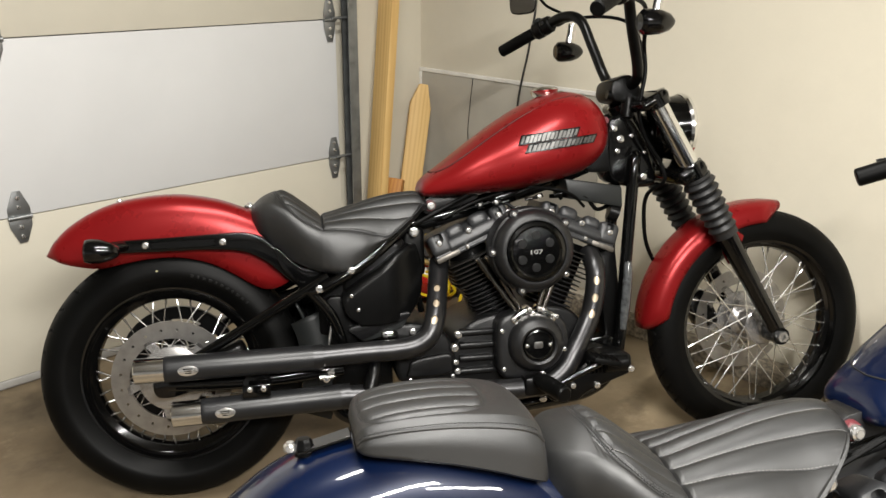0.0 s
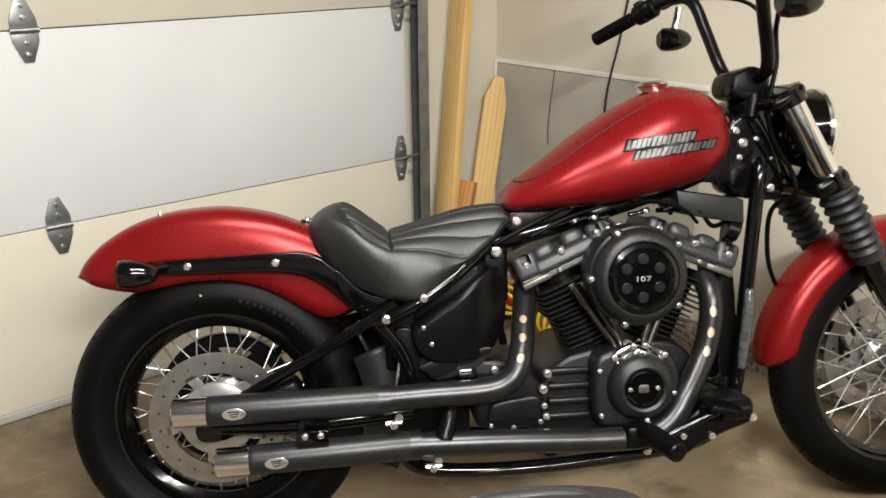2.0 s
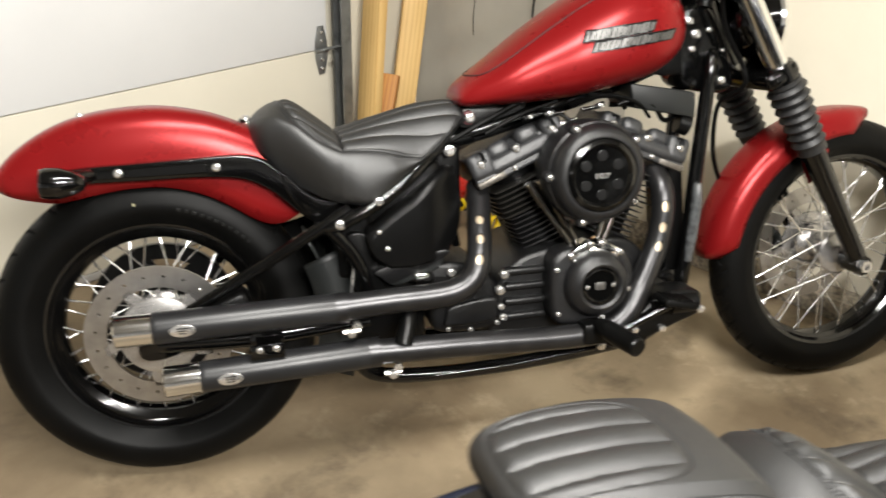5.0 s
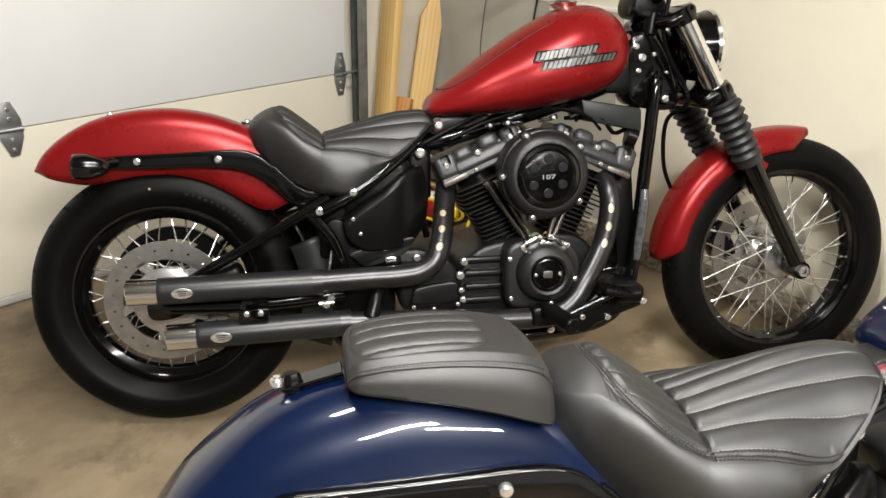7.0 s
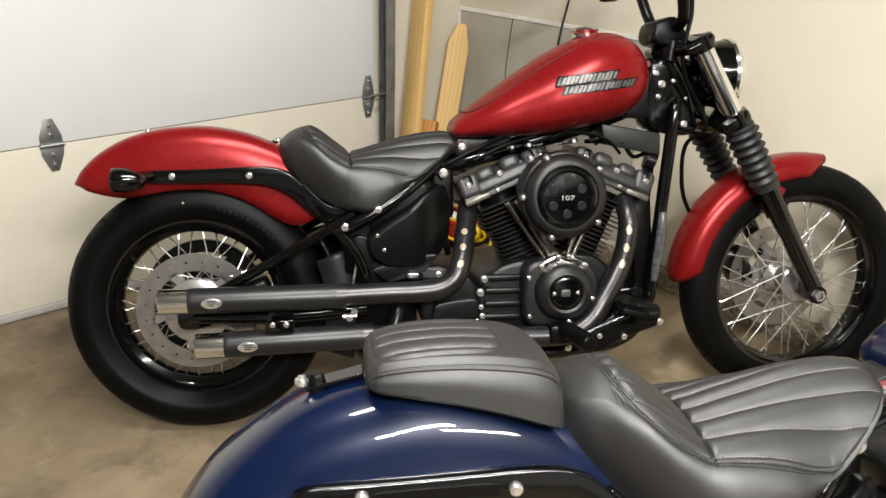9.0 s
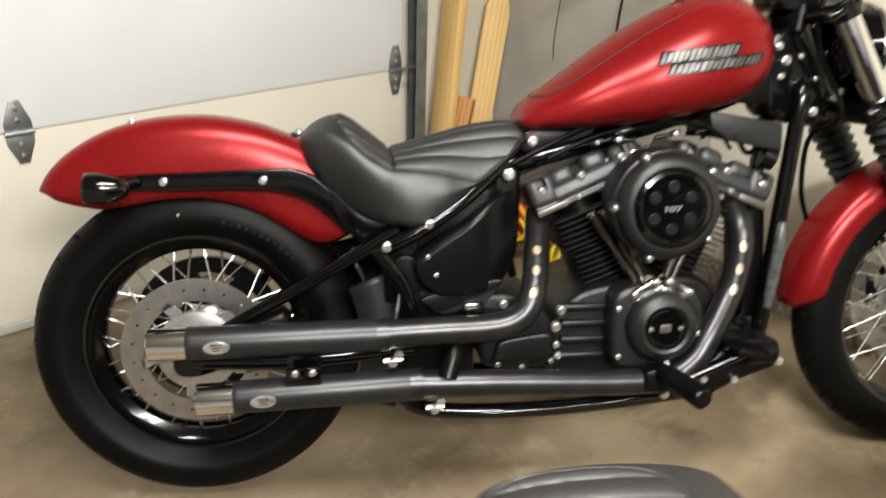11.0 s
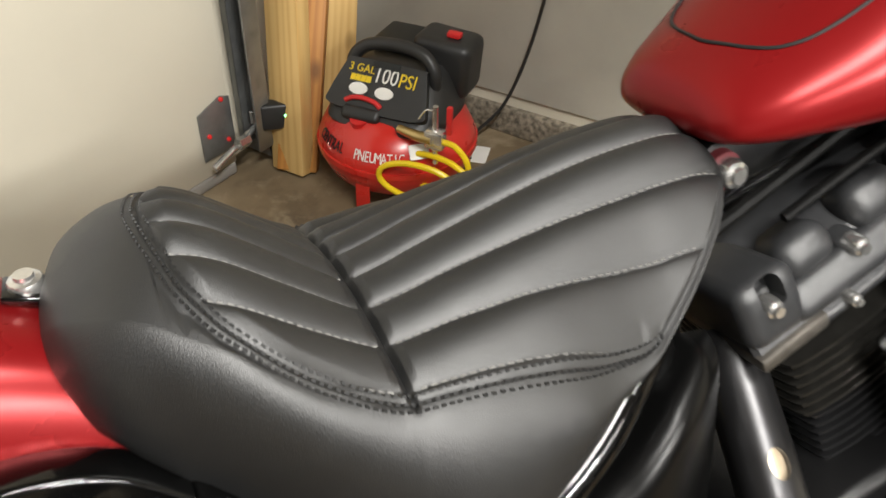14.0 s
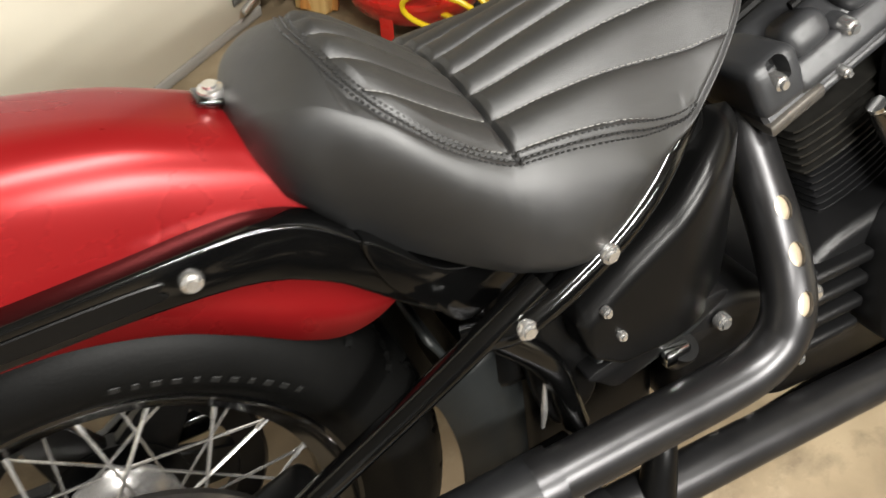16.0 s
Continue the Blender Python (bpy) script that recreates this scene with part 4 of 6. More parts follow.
def front_end(bike, paint, style):
    """Fork, headlamp, front mudguard, bars and front wheel."""
    d = Vector((0.37, 0, -0.658)).normalized()
    top = Vector((1.262, 0, 0.985))

    def at(s, y):
        p = top + d * s
        return (p.x, y, p.z)

    L = 0.782
    for y in (-0.112, 0.112):
        leg = part("fork_slider", tube("fork_slider", [at(0.40, y), at(0.46, y), at(0.60, y), at(L, y)], [0.030, 0.0275, 0.024, 0.022], 20), M_GBLACK, bike, "gloss black fork slider")
        part("fork_tube", tube("fork_tube", [at(0.0, y), at(0.42, y)], 0.0262, 24), M_CHROME, bike, "chrome fork tube")
        n, prof = 7, []
        for k in range(n):
            s = 0.258 + 0.160 * k / n
            for ds, r in ((0.0, 0.031), (0.005, 0.042 - 0.001 * k), (0.011, 0.0455 - 0.001 * k), (0.017, 0.040 - 0.0008 * k)):
                prof.append((r, s + ds))
        prof = [(0.022, 0.246), (0.038, 0.248), (0.038, 0.256)] + prof + [(0.034, 0.419), (0.034, 0.432), (0.022, 0.434)]
        part("fork_gaiter", revolve("fork_gaiter", prof, 28, False, 60), M_GAITER, bike, "ribbed grey rubber fork gaiter", along(at(0, y), at(1, y)))
        part("axle_clamp", tube("axle_clamp", [(1.632, y - 0.022 if y < 0 else y + 0.022, 0.318), (1.632, y * 0.62, 0.318)], 0.024, 20), M_GBLACK, bike)
        part("axle_nut", revolve("axle_nut", [(0.008, -0.006), (0.016, -0.006), (0.017, 0.004), (0, 0.004), (0, -0.001), (0.008, -0.001)], 6), M_STEEL, bike, "steel axle nut", Matrix.Translation((1.632, y * 1.23, 0.318)))
    for s, h, nm in ((0.012, 0.030, "top_yoke"), (0.232, 0.040, "lower_yoke")):
        c = at(s, 0)
        part(nm, block(nm, (0.085, 0.29, h), 0.014, 3), M_GBLACK, bike, "gloss black fork yoke", Matrix.Translation((c[0] - 0.012, 0, c[2])) @ pose(0, 0, 0, 0, -29.4, 0))
        for y in (-0.112, 0.112):
            part("yoke_collar", tube("yoke_collar", [at(s - h * 0.6, y), at(s + h * 0.6, y)], 0.0345, 20), M_GBLACK, bike)
    part("steering_head", tube("steering_head", [(1.215, 0, 0.975), (1.305, 0, 0.80)], 0.038, 20), M_GBLACK, bike)
    part("neck_shroud", prism("neck_shroud", smooth_outline([(1.165, 0.925), (1.215, 0.945), (1.265, 0.885), (1.295, 0.80), (1.295, 0.752), (1.24, 0.745), (1.17, 0.768), (1.155, 0.85)], 40), -0.052, 0.052, 0.012, 3, 50), M_GBLACK, bike, "gloss black steering neck casting")
    for x, y, z, r in ((1.226, -0.054, 0.885, 0.006), (1.262, -0.054, 0.84, 0.0045), (1.25, -0.075, 0.775, 0.0095)):
        bolt(bike, x, y, z, r)
    # headlamp
    hl = part("headlamp", revolve("headlamp", [(0, 0.085), (0.03, 0.083), (0.06, 0.068), (0.078, 0.035), (0.085, 0.0), (0.087, -0.012), (0.0, -0.012)], 40), M_GBLACK, bike, "black bucket headlamp", Matrix.Translation((1.372, 0, 0.902)) @ pose(0, 0, 0, 0, 0, 90) @ Matrix.Diagonal((1.05, 1.0, 1.05, 1)))
    part("bezel", revolve("bezel", [(0.079, -0.012), (0.088, -0.010), (0.091, -0.018), (0.088, -0.028), (0.079, -0.03)], 40, True), M_CHROME, hl, "chrome bezel")
    part("lens", revolve("lens", [(0, -0.036), (0.04, -0.033), (0.078, -0.022), (0.078, -0.014), (0, -0.014)], 40), M_GLASS, hl, "clear faceted lens")
    part("headlamp_bracket", tube("headlamp_bracket", [(1.275, 0, 0.93), (1.33, 0, 0.92)], 0.016, 12), M_GBLACK, bike)
    # front mudguard
    rows = []
    for ang in np.linspace(81, 178, 30):
        a, e = radians(ang), min(1, (ang - 79) / 12, (181 - ang) / 10)
        rr, re = 0.362, 0.362 - 0.062 * max(0.12, e) ** 0.6
        c = (1.627, 0.331)
        rows.append((c[0] + rr * math.cos(a), c[1] + rr * math.sin(a), c[0] + re * math.cos(a), c[1] + re * math.sin(a), 0.068 * max(0.3, e) ** 0.5))
    shell("front_mudguard", section_shell(rows, 12, 0.6), paint, bike, "short painted front mudguard")
    for y in (-0.078, 0.078):
        out = [(1.47, 0.60), (1.505, 0.625), (1.545, 0.60), (1.53, 0.56), (1.50, 0.52), (1.485, 0.55)]
        part("mudguard_bracket", prism("mudguard_bracket", out, y - 0.004, y + 0.004, 0.002), paint, bike, "painted mudguard bracket")
        bolt(bike, 1.515, y - 0.008, 0.545)
    wheel(bike, "front_wheel", "black laced front wheel", (1.627, 0, 0.331), 0.3315, 0.052, 0.245, 0.222, 0.052, 0.15, 0.068, 40, style["steer"], 44, 1.1, "front brake disc")
    part("front_caliper", block("front_caliper", (0.075, 0.05, 0.12), 0.014, 3), M_GBLACK, bike, "black brake caliper", Matrix.Translation((1.50, 0.085, 0.36)) @ pose(0, 0, 0, 0, -29, 0))
    # bars
    rs = style["bars"]
    for s in (-1, 1):
        pts = [(x, y * s, z) for x, y, z in rs]
        part("handlebar", tube("handlebar", pts, 0.0145, 16), M_SBLACK, bike, "satin black handlebar")
        (gx, gy, gz), (hx, hy, hz) = pts[-1], pts[-2]
        g0, g1 = Vector((hx, hy, hz)), Vector((gx, gy, gz))
        dd = (g1 - g0).normalized()
        gl = 0.125
        part("grip", revolve("grip", [(0, 0), (0.017, 0), (0.018, 0.004), (0.0185, 0.06), (0.018, gl - 0.003), (0.015, gl), (0, gl)], 24), M_RUBBER, bike, "black rubber grip", along(g1 - dd * (gl - 0.012), g1))
        q = g1 - dd * 0.15
        sw = part("switch_housing", revolve("switch_housing", [(0, -0.034), (0.020, -0.034), (0.0255, -0.028), (0.027, -0.004), (0.0245, -0.002), (0.0245, 0.002), (0.027, 0.004), (0.026, 0.026), (0.021, 0.032), (0, 0.032)], 24), M_SBLACK, bike, "black switch housing", along(q, g1))
        part("switch_button", block("switch_button", (0.020, 0.026, 0.012), 0.004, 2), M_GREY, sw, "", Matrix.Translation((-0.010, 0.006, 0.024)))
        part("switch_button", block("switch_button", (0.012, 0.014, 0.010), 0.003, 2), M_WRINKLE, sw, "", Matrix.Translation((-0.024, -0.012, 0.006)))
        part("lever_perch", block("lever_perch", (0.03, 0.03, 0.03), 0.006, 2), M_SBLACK, bike, "", along(g1 - dd * 0.2, g1) @ Matrix.Translation((0.012, 0, 0)))
        lev = [g1 - dd * 0.19 + Vector((0.03, 0, 0.022)), g1 - dd * 0.12 + Vector((0.052, 0, 0.030)), g1 - dd * 0.02 + Vector((0.055, 0, 0.028)), g1 + dd * 0.02 + Vector((0.054, 0, 0.030))]
        part("lever", tube("lever", lev, [0.007, 0.0065, 0.006, 0.0075], 10, 24, True, 0.6), M_SBLACK, bike, "satin black hand lever")
        if style["signals"]:
            ps = Vector(style["signals"])
            ps.y *= s
            sig = part("turn_signal", revolve("turn_signal", [(0, -0.034), (0.018, -0.033), (0.0265, -0.026), (0.028, -0.016), (0.026, 0.006), (0.019, 0.024), (0.008, 0.034), (0, 0.035)], 28), M_GBLACK, bike, "black bullet turn signal", Matrix.Translation(ps) @ pose(0, 0, 0, 0, 0, -88) @ Matrix.Diagonal((1.1, 1.3, 1.1, 1)))
            part("stalk", tube("stalk", [(0, 0, 0.02), (0, 0.006, 0.05), (0, 0.01, 0.075)], 0.009, 12), M_CHROME, sig, "chrome stalk")
            mc = Vector((1.048, 0.36 * s, 1.318))
            mir = [q + Vector((0.03, 0, 0.018)), Vector((1.175, 0.345 * s, 1.262)), Vector((1.125, 0.355 * s, 1.292)), mc + Vector((0.045, 0, 0.012))]
            part("mirror_stem", tube("mirror_stem", mir, 0.0045, 8), M_SBLACK, bike, "black mirror stem")
            edge = smooth_outline([(-0.044, -0.012), (-0.036, -0.044), (0.0, -0.050), (0.036, -0.044), (0.046, -0.010), (0.042, 0.040), (0.0, 0.050), (-0.040, 0.040)], 40)
            mh = part("mirror", prism("mirror", edge, 0.002, 0.016, 0.005, 3, 50), M_GBLACK, bike, "black rounded mirror", Matrix.Translation(mc) @ pose(0, 0, 0, 0, 0, -38))
            part("mirror_glass", prism("mirror_glass", [(x * 0.94, z * 0.94) for x, z in edge], 0.0005, 0.003, 0.0), M_MIRROR, mh, "silvered mirror glass")
    riser = smooth_outline([(1.168, 0.992), (1.185, 0.976), (1.246, 0.972), (1.254, 0.995), (1.248, 1.018), (1.222, 1.046), (1.18, 1.034), (1.168, 1.015)], 30)
    part("riser_clamp", prism("riser_clamp", riser, -0.058, 0.058, 0.008, 3), M_SBLACK, bike, "black handlebar riser clamp")
    part("gauge", block("gauge", (0.040, 0.085, 0.012), 0.005, 2), M_LENS, bike, "slim dark gauge set in the riser", Matrix.Translation((1.200, 0, 1.038)) @ pose(0, 0, 0, 0, -16, 0))
    part("riser_knob", tube("riser_knob", [(1.160, -0.045, 0.996), (1.178, -0.045, 0.993)], 0.012, 14), M_SBLACK, bike, "black switch under the gauge")
    for y in (-0.045, 0.045):
        part("riser", tube("riser", [(1.215, y, 0.935), (1.222, y, 0.985)], 0.018, 14), M_SBLACK, bike)
    # cables
    if style["signals"]:
        lb = rs[-1]
        part("clutch_cable", tube("clutch_cable", [(rs[-2][0], rs[-2][1], rs[-2][2] + 0.01), (1.22, 0.2, 1.235), (1.30, 0.10, 1.19), (1.315, 0.07, 1.05), (1.285, 0.07, 0.9), (1.20, 0.06, 0.72)], 0.005, 8), M_RUBBER, bike, "black control cable")
        part("brake_hose", tube("brake_hose", [(rs[-2][0], -rs[-2][1], rs[-2][2]), (1.20, -0.20, 1.20), (1.242, -0.10, 1.12), (1.245, -0.10, 1.05), (1.233, -0.10, 0.988), (1.228, -0.098, 0.947), (1.243, -0.09, 0.894), (1.270, -0.085, 0.848), (1.298, -0.08, 0.808), (1.310, -0.075, 0.76), (1.285, -0.02, 0.72), (1.285, 0.0, 0.64), (1.31, 0.02, 0.555), (1.40, 0.08, 0.45), (1.50, 0.09, 0.40)], 0.0056, 8), M_RUBBER, bike, "black brake hose")


def frame_parts(bike, signals, strut_y):
    s_in, s_out = strut_y
    def bar(name, pts, r, material=None, label="", seg=14):
        return part(name, tube(name, pts, r, seg), material or M_GBLACK, bike, label)

    for y in (-0.062, 0.062):
        bar("down_tube", [(1.243, y * 0.6, 0.84), (1.228, y, 0.79), (1.205, y, 0.55), (1.186, y, 0.34), (1.165, y, 0.255), (1.11, y * 1.2, 0.205), (1.0, y * 1.6, 0.188), (0.7, y * 1.9, 0.176), (0.45, y * 1.9, 0.19), (0.38, y * 1.9, 0.25)], 0.0165, label="gloss black frame tube")
    bar("backbone", [(1.25, 0, 0.86), (1.0, 0, 0.77), (0.75, 0, 0.70), (0.62, 0, 0.67)], 0.024)
    for s in (-1, 1):
        y = 0.142 * s
        bar("seat_rail", [(0.60, 0.075 * s, 0.672), (0.555, 0.105 * s, 0.640), (0.50, 0.132 * s, 0.604), (0.44, y, 0.568), (0.37, y, 0.535), (0.325, 0.125 * s, 0.528)], 0.0135, label="gloss black seat rail")
        bar("swingarm_tube", [(0.395, 0.135 * s, 0.565), (0.30, 0.137 * s, 0.512), (0.20, 0.137 * s, 0.458), (0.09, 0.135 * s, 0.397), (0.01, 0.13 * s, 0.352)], 0.0125, label="gloss black swingarm tube")
        bar("swingarm_lower", [(0.0, 0.13 * s, 0.323), (0.2, 0.135 * s, 0.318), (0.42, 0.13 * s, 0.33)], 0.019)
        bar("swingarm_brace", [(0.345, 0.135 * s, 0.535), (0.40, 0.132 * s, 0.46), (0.43, 0.125 * s, 0.36)], 0.014)
        for x, z, r in ((0.451, 0.578, 0.0095), (0.371, 0.537, 0.0105)):
            bolt(bike, x, -0.150 if s < 0 else 0.15, z, r) if s < 0 else None
        part("axle_plate", prism("axle_plate", smooth_outline([(-0.035, 0.30), (0.0, 0.29), (0.05, 0.305), (0.06, 0.335), (0.03, 0.362), (-0.03, 0.35)], 24), y * 0.9 - 0.006, y * 0.9 + 0.006, 0.002), M_GBLACK, bike)
        # fender strut
        top = [(-0.165 if signals else -0.115, 0.668), (-0.09, 0.674), (0.0, 0.676), (0.1, 0.679), (0.165, 0.681), (0.205, 0.678), (0.24, 0.664), (0.275, 0.632), (0.32, 0.592), (0.37, 0.552)]
        low = [(0.345, 0.518), (0.303, 0.550), (0.27, 0.582), (0.236, 0.611), (0.185, 0.634), (0.1, 0.642), (0.0, 0.643), (-0.09, 0.644), (-0.165 if signals else -0.115, 0.642)]
        strut = part("fender_strut", prism("fender_strut", list(spline(top, 30)) + list(spline(low, 30)), s_in * s, s_out * s, 0.004, 3, 50), M_GBLACK, bike, "gloss black fender strut")
        rib = smooth_outline([(-0.015, 0.652), (0.115, 0.652), (0.122, 0.660), (0.115, 0.668), (-0.015, 0.666), (-0.022, 0.659)], 30)
        part("strut_inset", prism("strut_inset", rib, (s_out - 0.0005) * s, (s_out + 0.0022) * s, 0.001, 1), M_SBLACK, strut)
        for x, z in ((-0.037, 0.661), (0.144, 0.660)):
            part("bolt", BOLT, None, strut, "chrome strut bolt", Matrix.Translation((x, (s_out + 0.0005) * s, z)) @ (Matrix.Identity(4) if s < 0 else Matrix.Rotation(math.pi, 4, "Z")) @ Matrix.Diagonal((1.05, 1.3, 1.05, 1)))
        if not signals:
            continue
        lamp = part("rear_signal", revolve("rear_signal", [(0, -0.040), (0.022, -0.039), (0.0275, -0.034), (0.029, -0.024), (0.028, -0.005), (0.021, 0.018), (0.012, 0.034), (0.0, 0.04)], 32), M_GBLACK, bike, "smoked black bullet rear signal", Matrix.Translation((-0.124, 0.146 * s, 0.658)) @ pose(0, 0, 0, 0, 0, -90) @ pose(0, 0, 0, -4, 0, 0))
        part("lens", revolve("lens", [(0, -0.0425), (0.018, -0.042), (0.0262, -0.0385), (0.0275, -0.034), (0, -0.034)], 32), M_LENS, lamp, "smoked lens")
        part("signal_arm", tube("signal_arm", [(-0.116, 0.128 * s, 0.657), (-0.10, 0.105 * s, 0.66), (-0.085, 0.085 * s, 0.66)], 0.013, 12), M_GBLACK, lamp).parent = bike
    # inner mudguard between wheel and gearbox
    rows = []
    for ang in np.linspace(2, 28, 16):
        a = radians(ang)
        rows.append([(0.352 * math.cos(a) + 0.004, y, 0.323 + 0.352 * math.sin(a)) for y in np.linspace(-0.070, 0.085, 9)])
    shell("inner_mudguard", rows, M_GREY, bike, "grey plastic inner mudguard", 0.006)
    for y in (-0.09, 0.09):
        rows = [[(r * math.cos(radians(g)) + 0.004, y, 0.323 + r * math.sin(radians(g))) for r in ((0.316, 0.405) if y < 0 else (0.318, 0.44))] for g in np.linspace(-20 if y < 0 else -8, 22, 20)]
        shell("inner_mudguard_side", rows, M_GREY, bike, "", 0.005)
    for s in (-1, 1):
        plate = [(0.255, 0.640), (0.30, 0.605), (0.36, 0.570), (0.43, 0.580), (0.46, 0.54), (0.47, 0.44), (0.45, 0.36), (0.40, 0.36), (0.385, 0.44), (0.36, 0.50), (0.33, 0.528), (0.29, 0.575)]
        part("frame_plate", prism("frame_plate", plate, 0.058 * s, 0.086 * s, 0.004, 2), M_GBLACK, bike, "gloss black frame side plate")
        gus = [(0.27, 0.640), (0.33, 0.585), (0.40, 0.575), (0.44, 0.572), (0.40, 0.548), (0.345, 0.520), (0.315, 0.548), (0.28, 0.590)]
        part("frame_gusset", prism("frame_gusset", smooth_outline(gus, 40), 0.068 * s, 0.099 * s, 0.008, 3, 50), M_GBLACK, bike, "gloss black frame gusset")
        part("pivot_cover", prism("pivot_cover", smooth_outline([(0.385, 0.50), (0.43, 0.505), (0.455, 0.45), (0.46, 0.38), (0.42, 0.35), (0.395, 0.40)], 30), 0.098 * s, 0.118 * s, 0.006, 3, 50), M_SBLACK, bike, "satin black swingarm pivot cover")
    part("belt_guard", prism("belt_guard", smooth_outline([(0.15, 0.44), (0.30, 0.50), (0.46, 0.52), (0.50, 0.42), (0.48, 0.27), (0.30, 0.25), (0.22, 0.29), (0.27, 0.36)], 40), 0.100, 0.106, 0.002, 1), M_SBLACK, bike, "black plastic belt guard")
    part("under_tray", block("under_tray", (0.13, 0.19, 0.20), 0.02, 3), M_SBLACK, bike, "", Matrix.Translation((0.425, 0.0, 0.50)))
    part("rear_shock", tube("rear_shock", [(0.36, 0, 0.50), (0.55, 0, 0.60)], 0.045, 20), M_SBLACK, bike)
    part("swingarm_yoke", block("swingarm_yoke", (0.07, 0.18, 0.13), 0.02, 3), M_GBLACK, bike, "", Matrix.Translation((0.415, 0, 0.40)))
    part("cable_end", tube("cable_end", [(0.395, -0.13, 0.44), (0.390, -0.135, 0.41), (0.386, -0.137, 0.39)], [0.002, 0.0035, 0.002], 8), M_STEEL, bike, "plated cable adjuster")
    cv = part("side_cover", side_cover_mesh(), M_SBLACK, bike, "satin black side cover with a rounded front")
    for x, z in ((0.448, 0.515), (0.464, 0.479)):
        part("bolt", BOLT, None, cv, "", Matrix.Translation((x, -0.151, z)) @ Matrix.Diagonal((0.62, 0.8, 0.62, 1)))
    part("cover_base", prism("cover_base", smooth_outline([(0.452, 0.436), (0.54, 0.438), (0.585, 0.450), (0.575, 0.425), (0.53, 0.405), (0.47, 0.395)], 36), -0.09, -0.134, 0.006, 3, 50), M_GREY, bike, "grey battery tray under the side cover")
    part("tray_tab", block("tray_tab", (0.030, 0.012, 0.020), 0.004, 2), M_CHROME, bike, "", Matrix.Translation((0.535, -0.142, 0.408)))
    part("battery_box", block("battery_box", (0.06, 0.10, 0.13), 0.012, 3), M_SBLACK, bike, "", Matrix.Translation((0.625, 0.02, 0.60)))
    part("oil_tank", block("oil_tank", (0.17, 0.21, 0.20), 0.025, 3), M_SBLACK, bike, "", Matrix.Translation((0.51, 0.0, 0.55)))
    part("seat_pan_rail", tube("seat_pan_rail", [(0.465, -0.140, 0.578), (0.50, -0.132, 0.601), (0.535, -0.119, 0.631), (0.57, -0.104, 0.660)], 0.0095, 12), M_GBLACK, bike)
    bolt(bike, 0.624, -0.050, 0.655, 0.0135)
    part("tank_mount", prism("tank_mount", smooth_outline([(0.655, 0.705), (0.68, 0.70), (0.78, 0.725), (0.80, 0.745), (0.70, 0.745), (0.66, 0.735)], 30), -0.03, 0.03, 0.003), M_WRINKLE, bike, "dark tank mount bracket")
    part("tank_bush", revolve("tank_bush", [(0.006, -0.004), (0.0145, -0.004), (0.0155, 0.004), (0.006, 0.004)], 20, True), M_DKRED, bike, "dark red rubber bush", Matrix.Translation((0.672, -0.034, 0.72)))
    bolt(bike, 0.673, -0.043, 0.72, 0.0115)
    bolt(bike, 0.215, 0.016, 0.732, 0.011, Matrix.Translation((0.209, 0.016, 0.737)) @ pose(0, 0, 0, -80, 0, 0))
    part("seat_tab", block("seat_tab", (0.035, 0.03, 0.005), 0.002, 2), M_GBLACK, bike, "", Matrix.Translation((0.212, 0.016, 0.733)) @ pose(0, 0, 0, 0, 18, 0))
    bolt(bike, 0.0, -0.006, 0.7785, 0.009, Matrix.Translation((-0.105, 0.0, 0.7625)) @ pose(0, 0, 0, -90, 0, 0))


def side_cover_mesh():
    """The side cover: flat at the back, curving inwards at the front, with a broad rounded upper edge."""
    top = [(0.424, 0.506), (0.430, 0.518), (0.450, 0.533), (0.475, 0.551), (0.52, 0.580), (0.563, 0.613), (0.60, 0.632), (0.622, 0.628), (0.632, 0.60), (0.636, 0.57)]
    low = [(0.424, 0.498), (0.430, 0.472), (0.440, 0.456), (0.470, 0.434), (0.52, 0.432), (0.563, 0.437), (0.60, 0.452), (0.622, 0.478), (0.632, 0.50), (0.636, 0.53)]
    rings = []
    for x in np.concatenate([np.linspace(0.424, 0.44, 8)[:-1], np.linspace(0.44, 0.61, 40)[:-1], np.linspace(0.61, 0.636, 14)]):
        zt, zb = float(np.interp(x, *np.array(top).T)), float(np.interp(x, *np.array(low).T))
        back = max(0.0, 0.436 - x) / 0.012
        yf = -0.150 + 0.060 * max(0.0, (x - 0.525) / 0.111) ** 1.9 + 0.008 * back**2
        h = zt - zb
        sec = [(zb, -0.085)]
        for g in np.linspace(0, 90, 7):
            r = min(0.010, h * 0.3)
            sec.append((zb + r - r * math.cos(radians(g)), yf + r - r * math.sin(radians(g))))
        for g in np.linspace(90, 0, 10):
            r = min(0.024, h * 0.45)
            sec.append((zt - r + r * math.cos(radians(g)), yf + r * 0.9 - r * 0.9 * math.sin(radians(g))))
        sec.append((zt, -0.085))
        rings.append([(x, min(y, -0.085), z) for z, y in sec])
    return loft("side_cover", rings, True, True, 40)


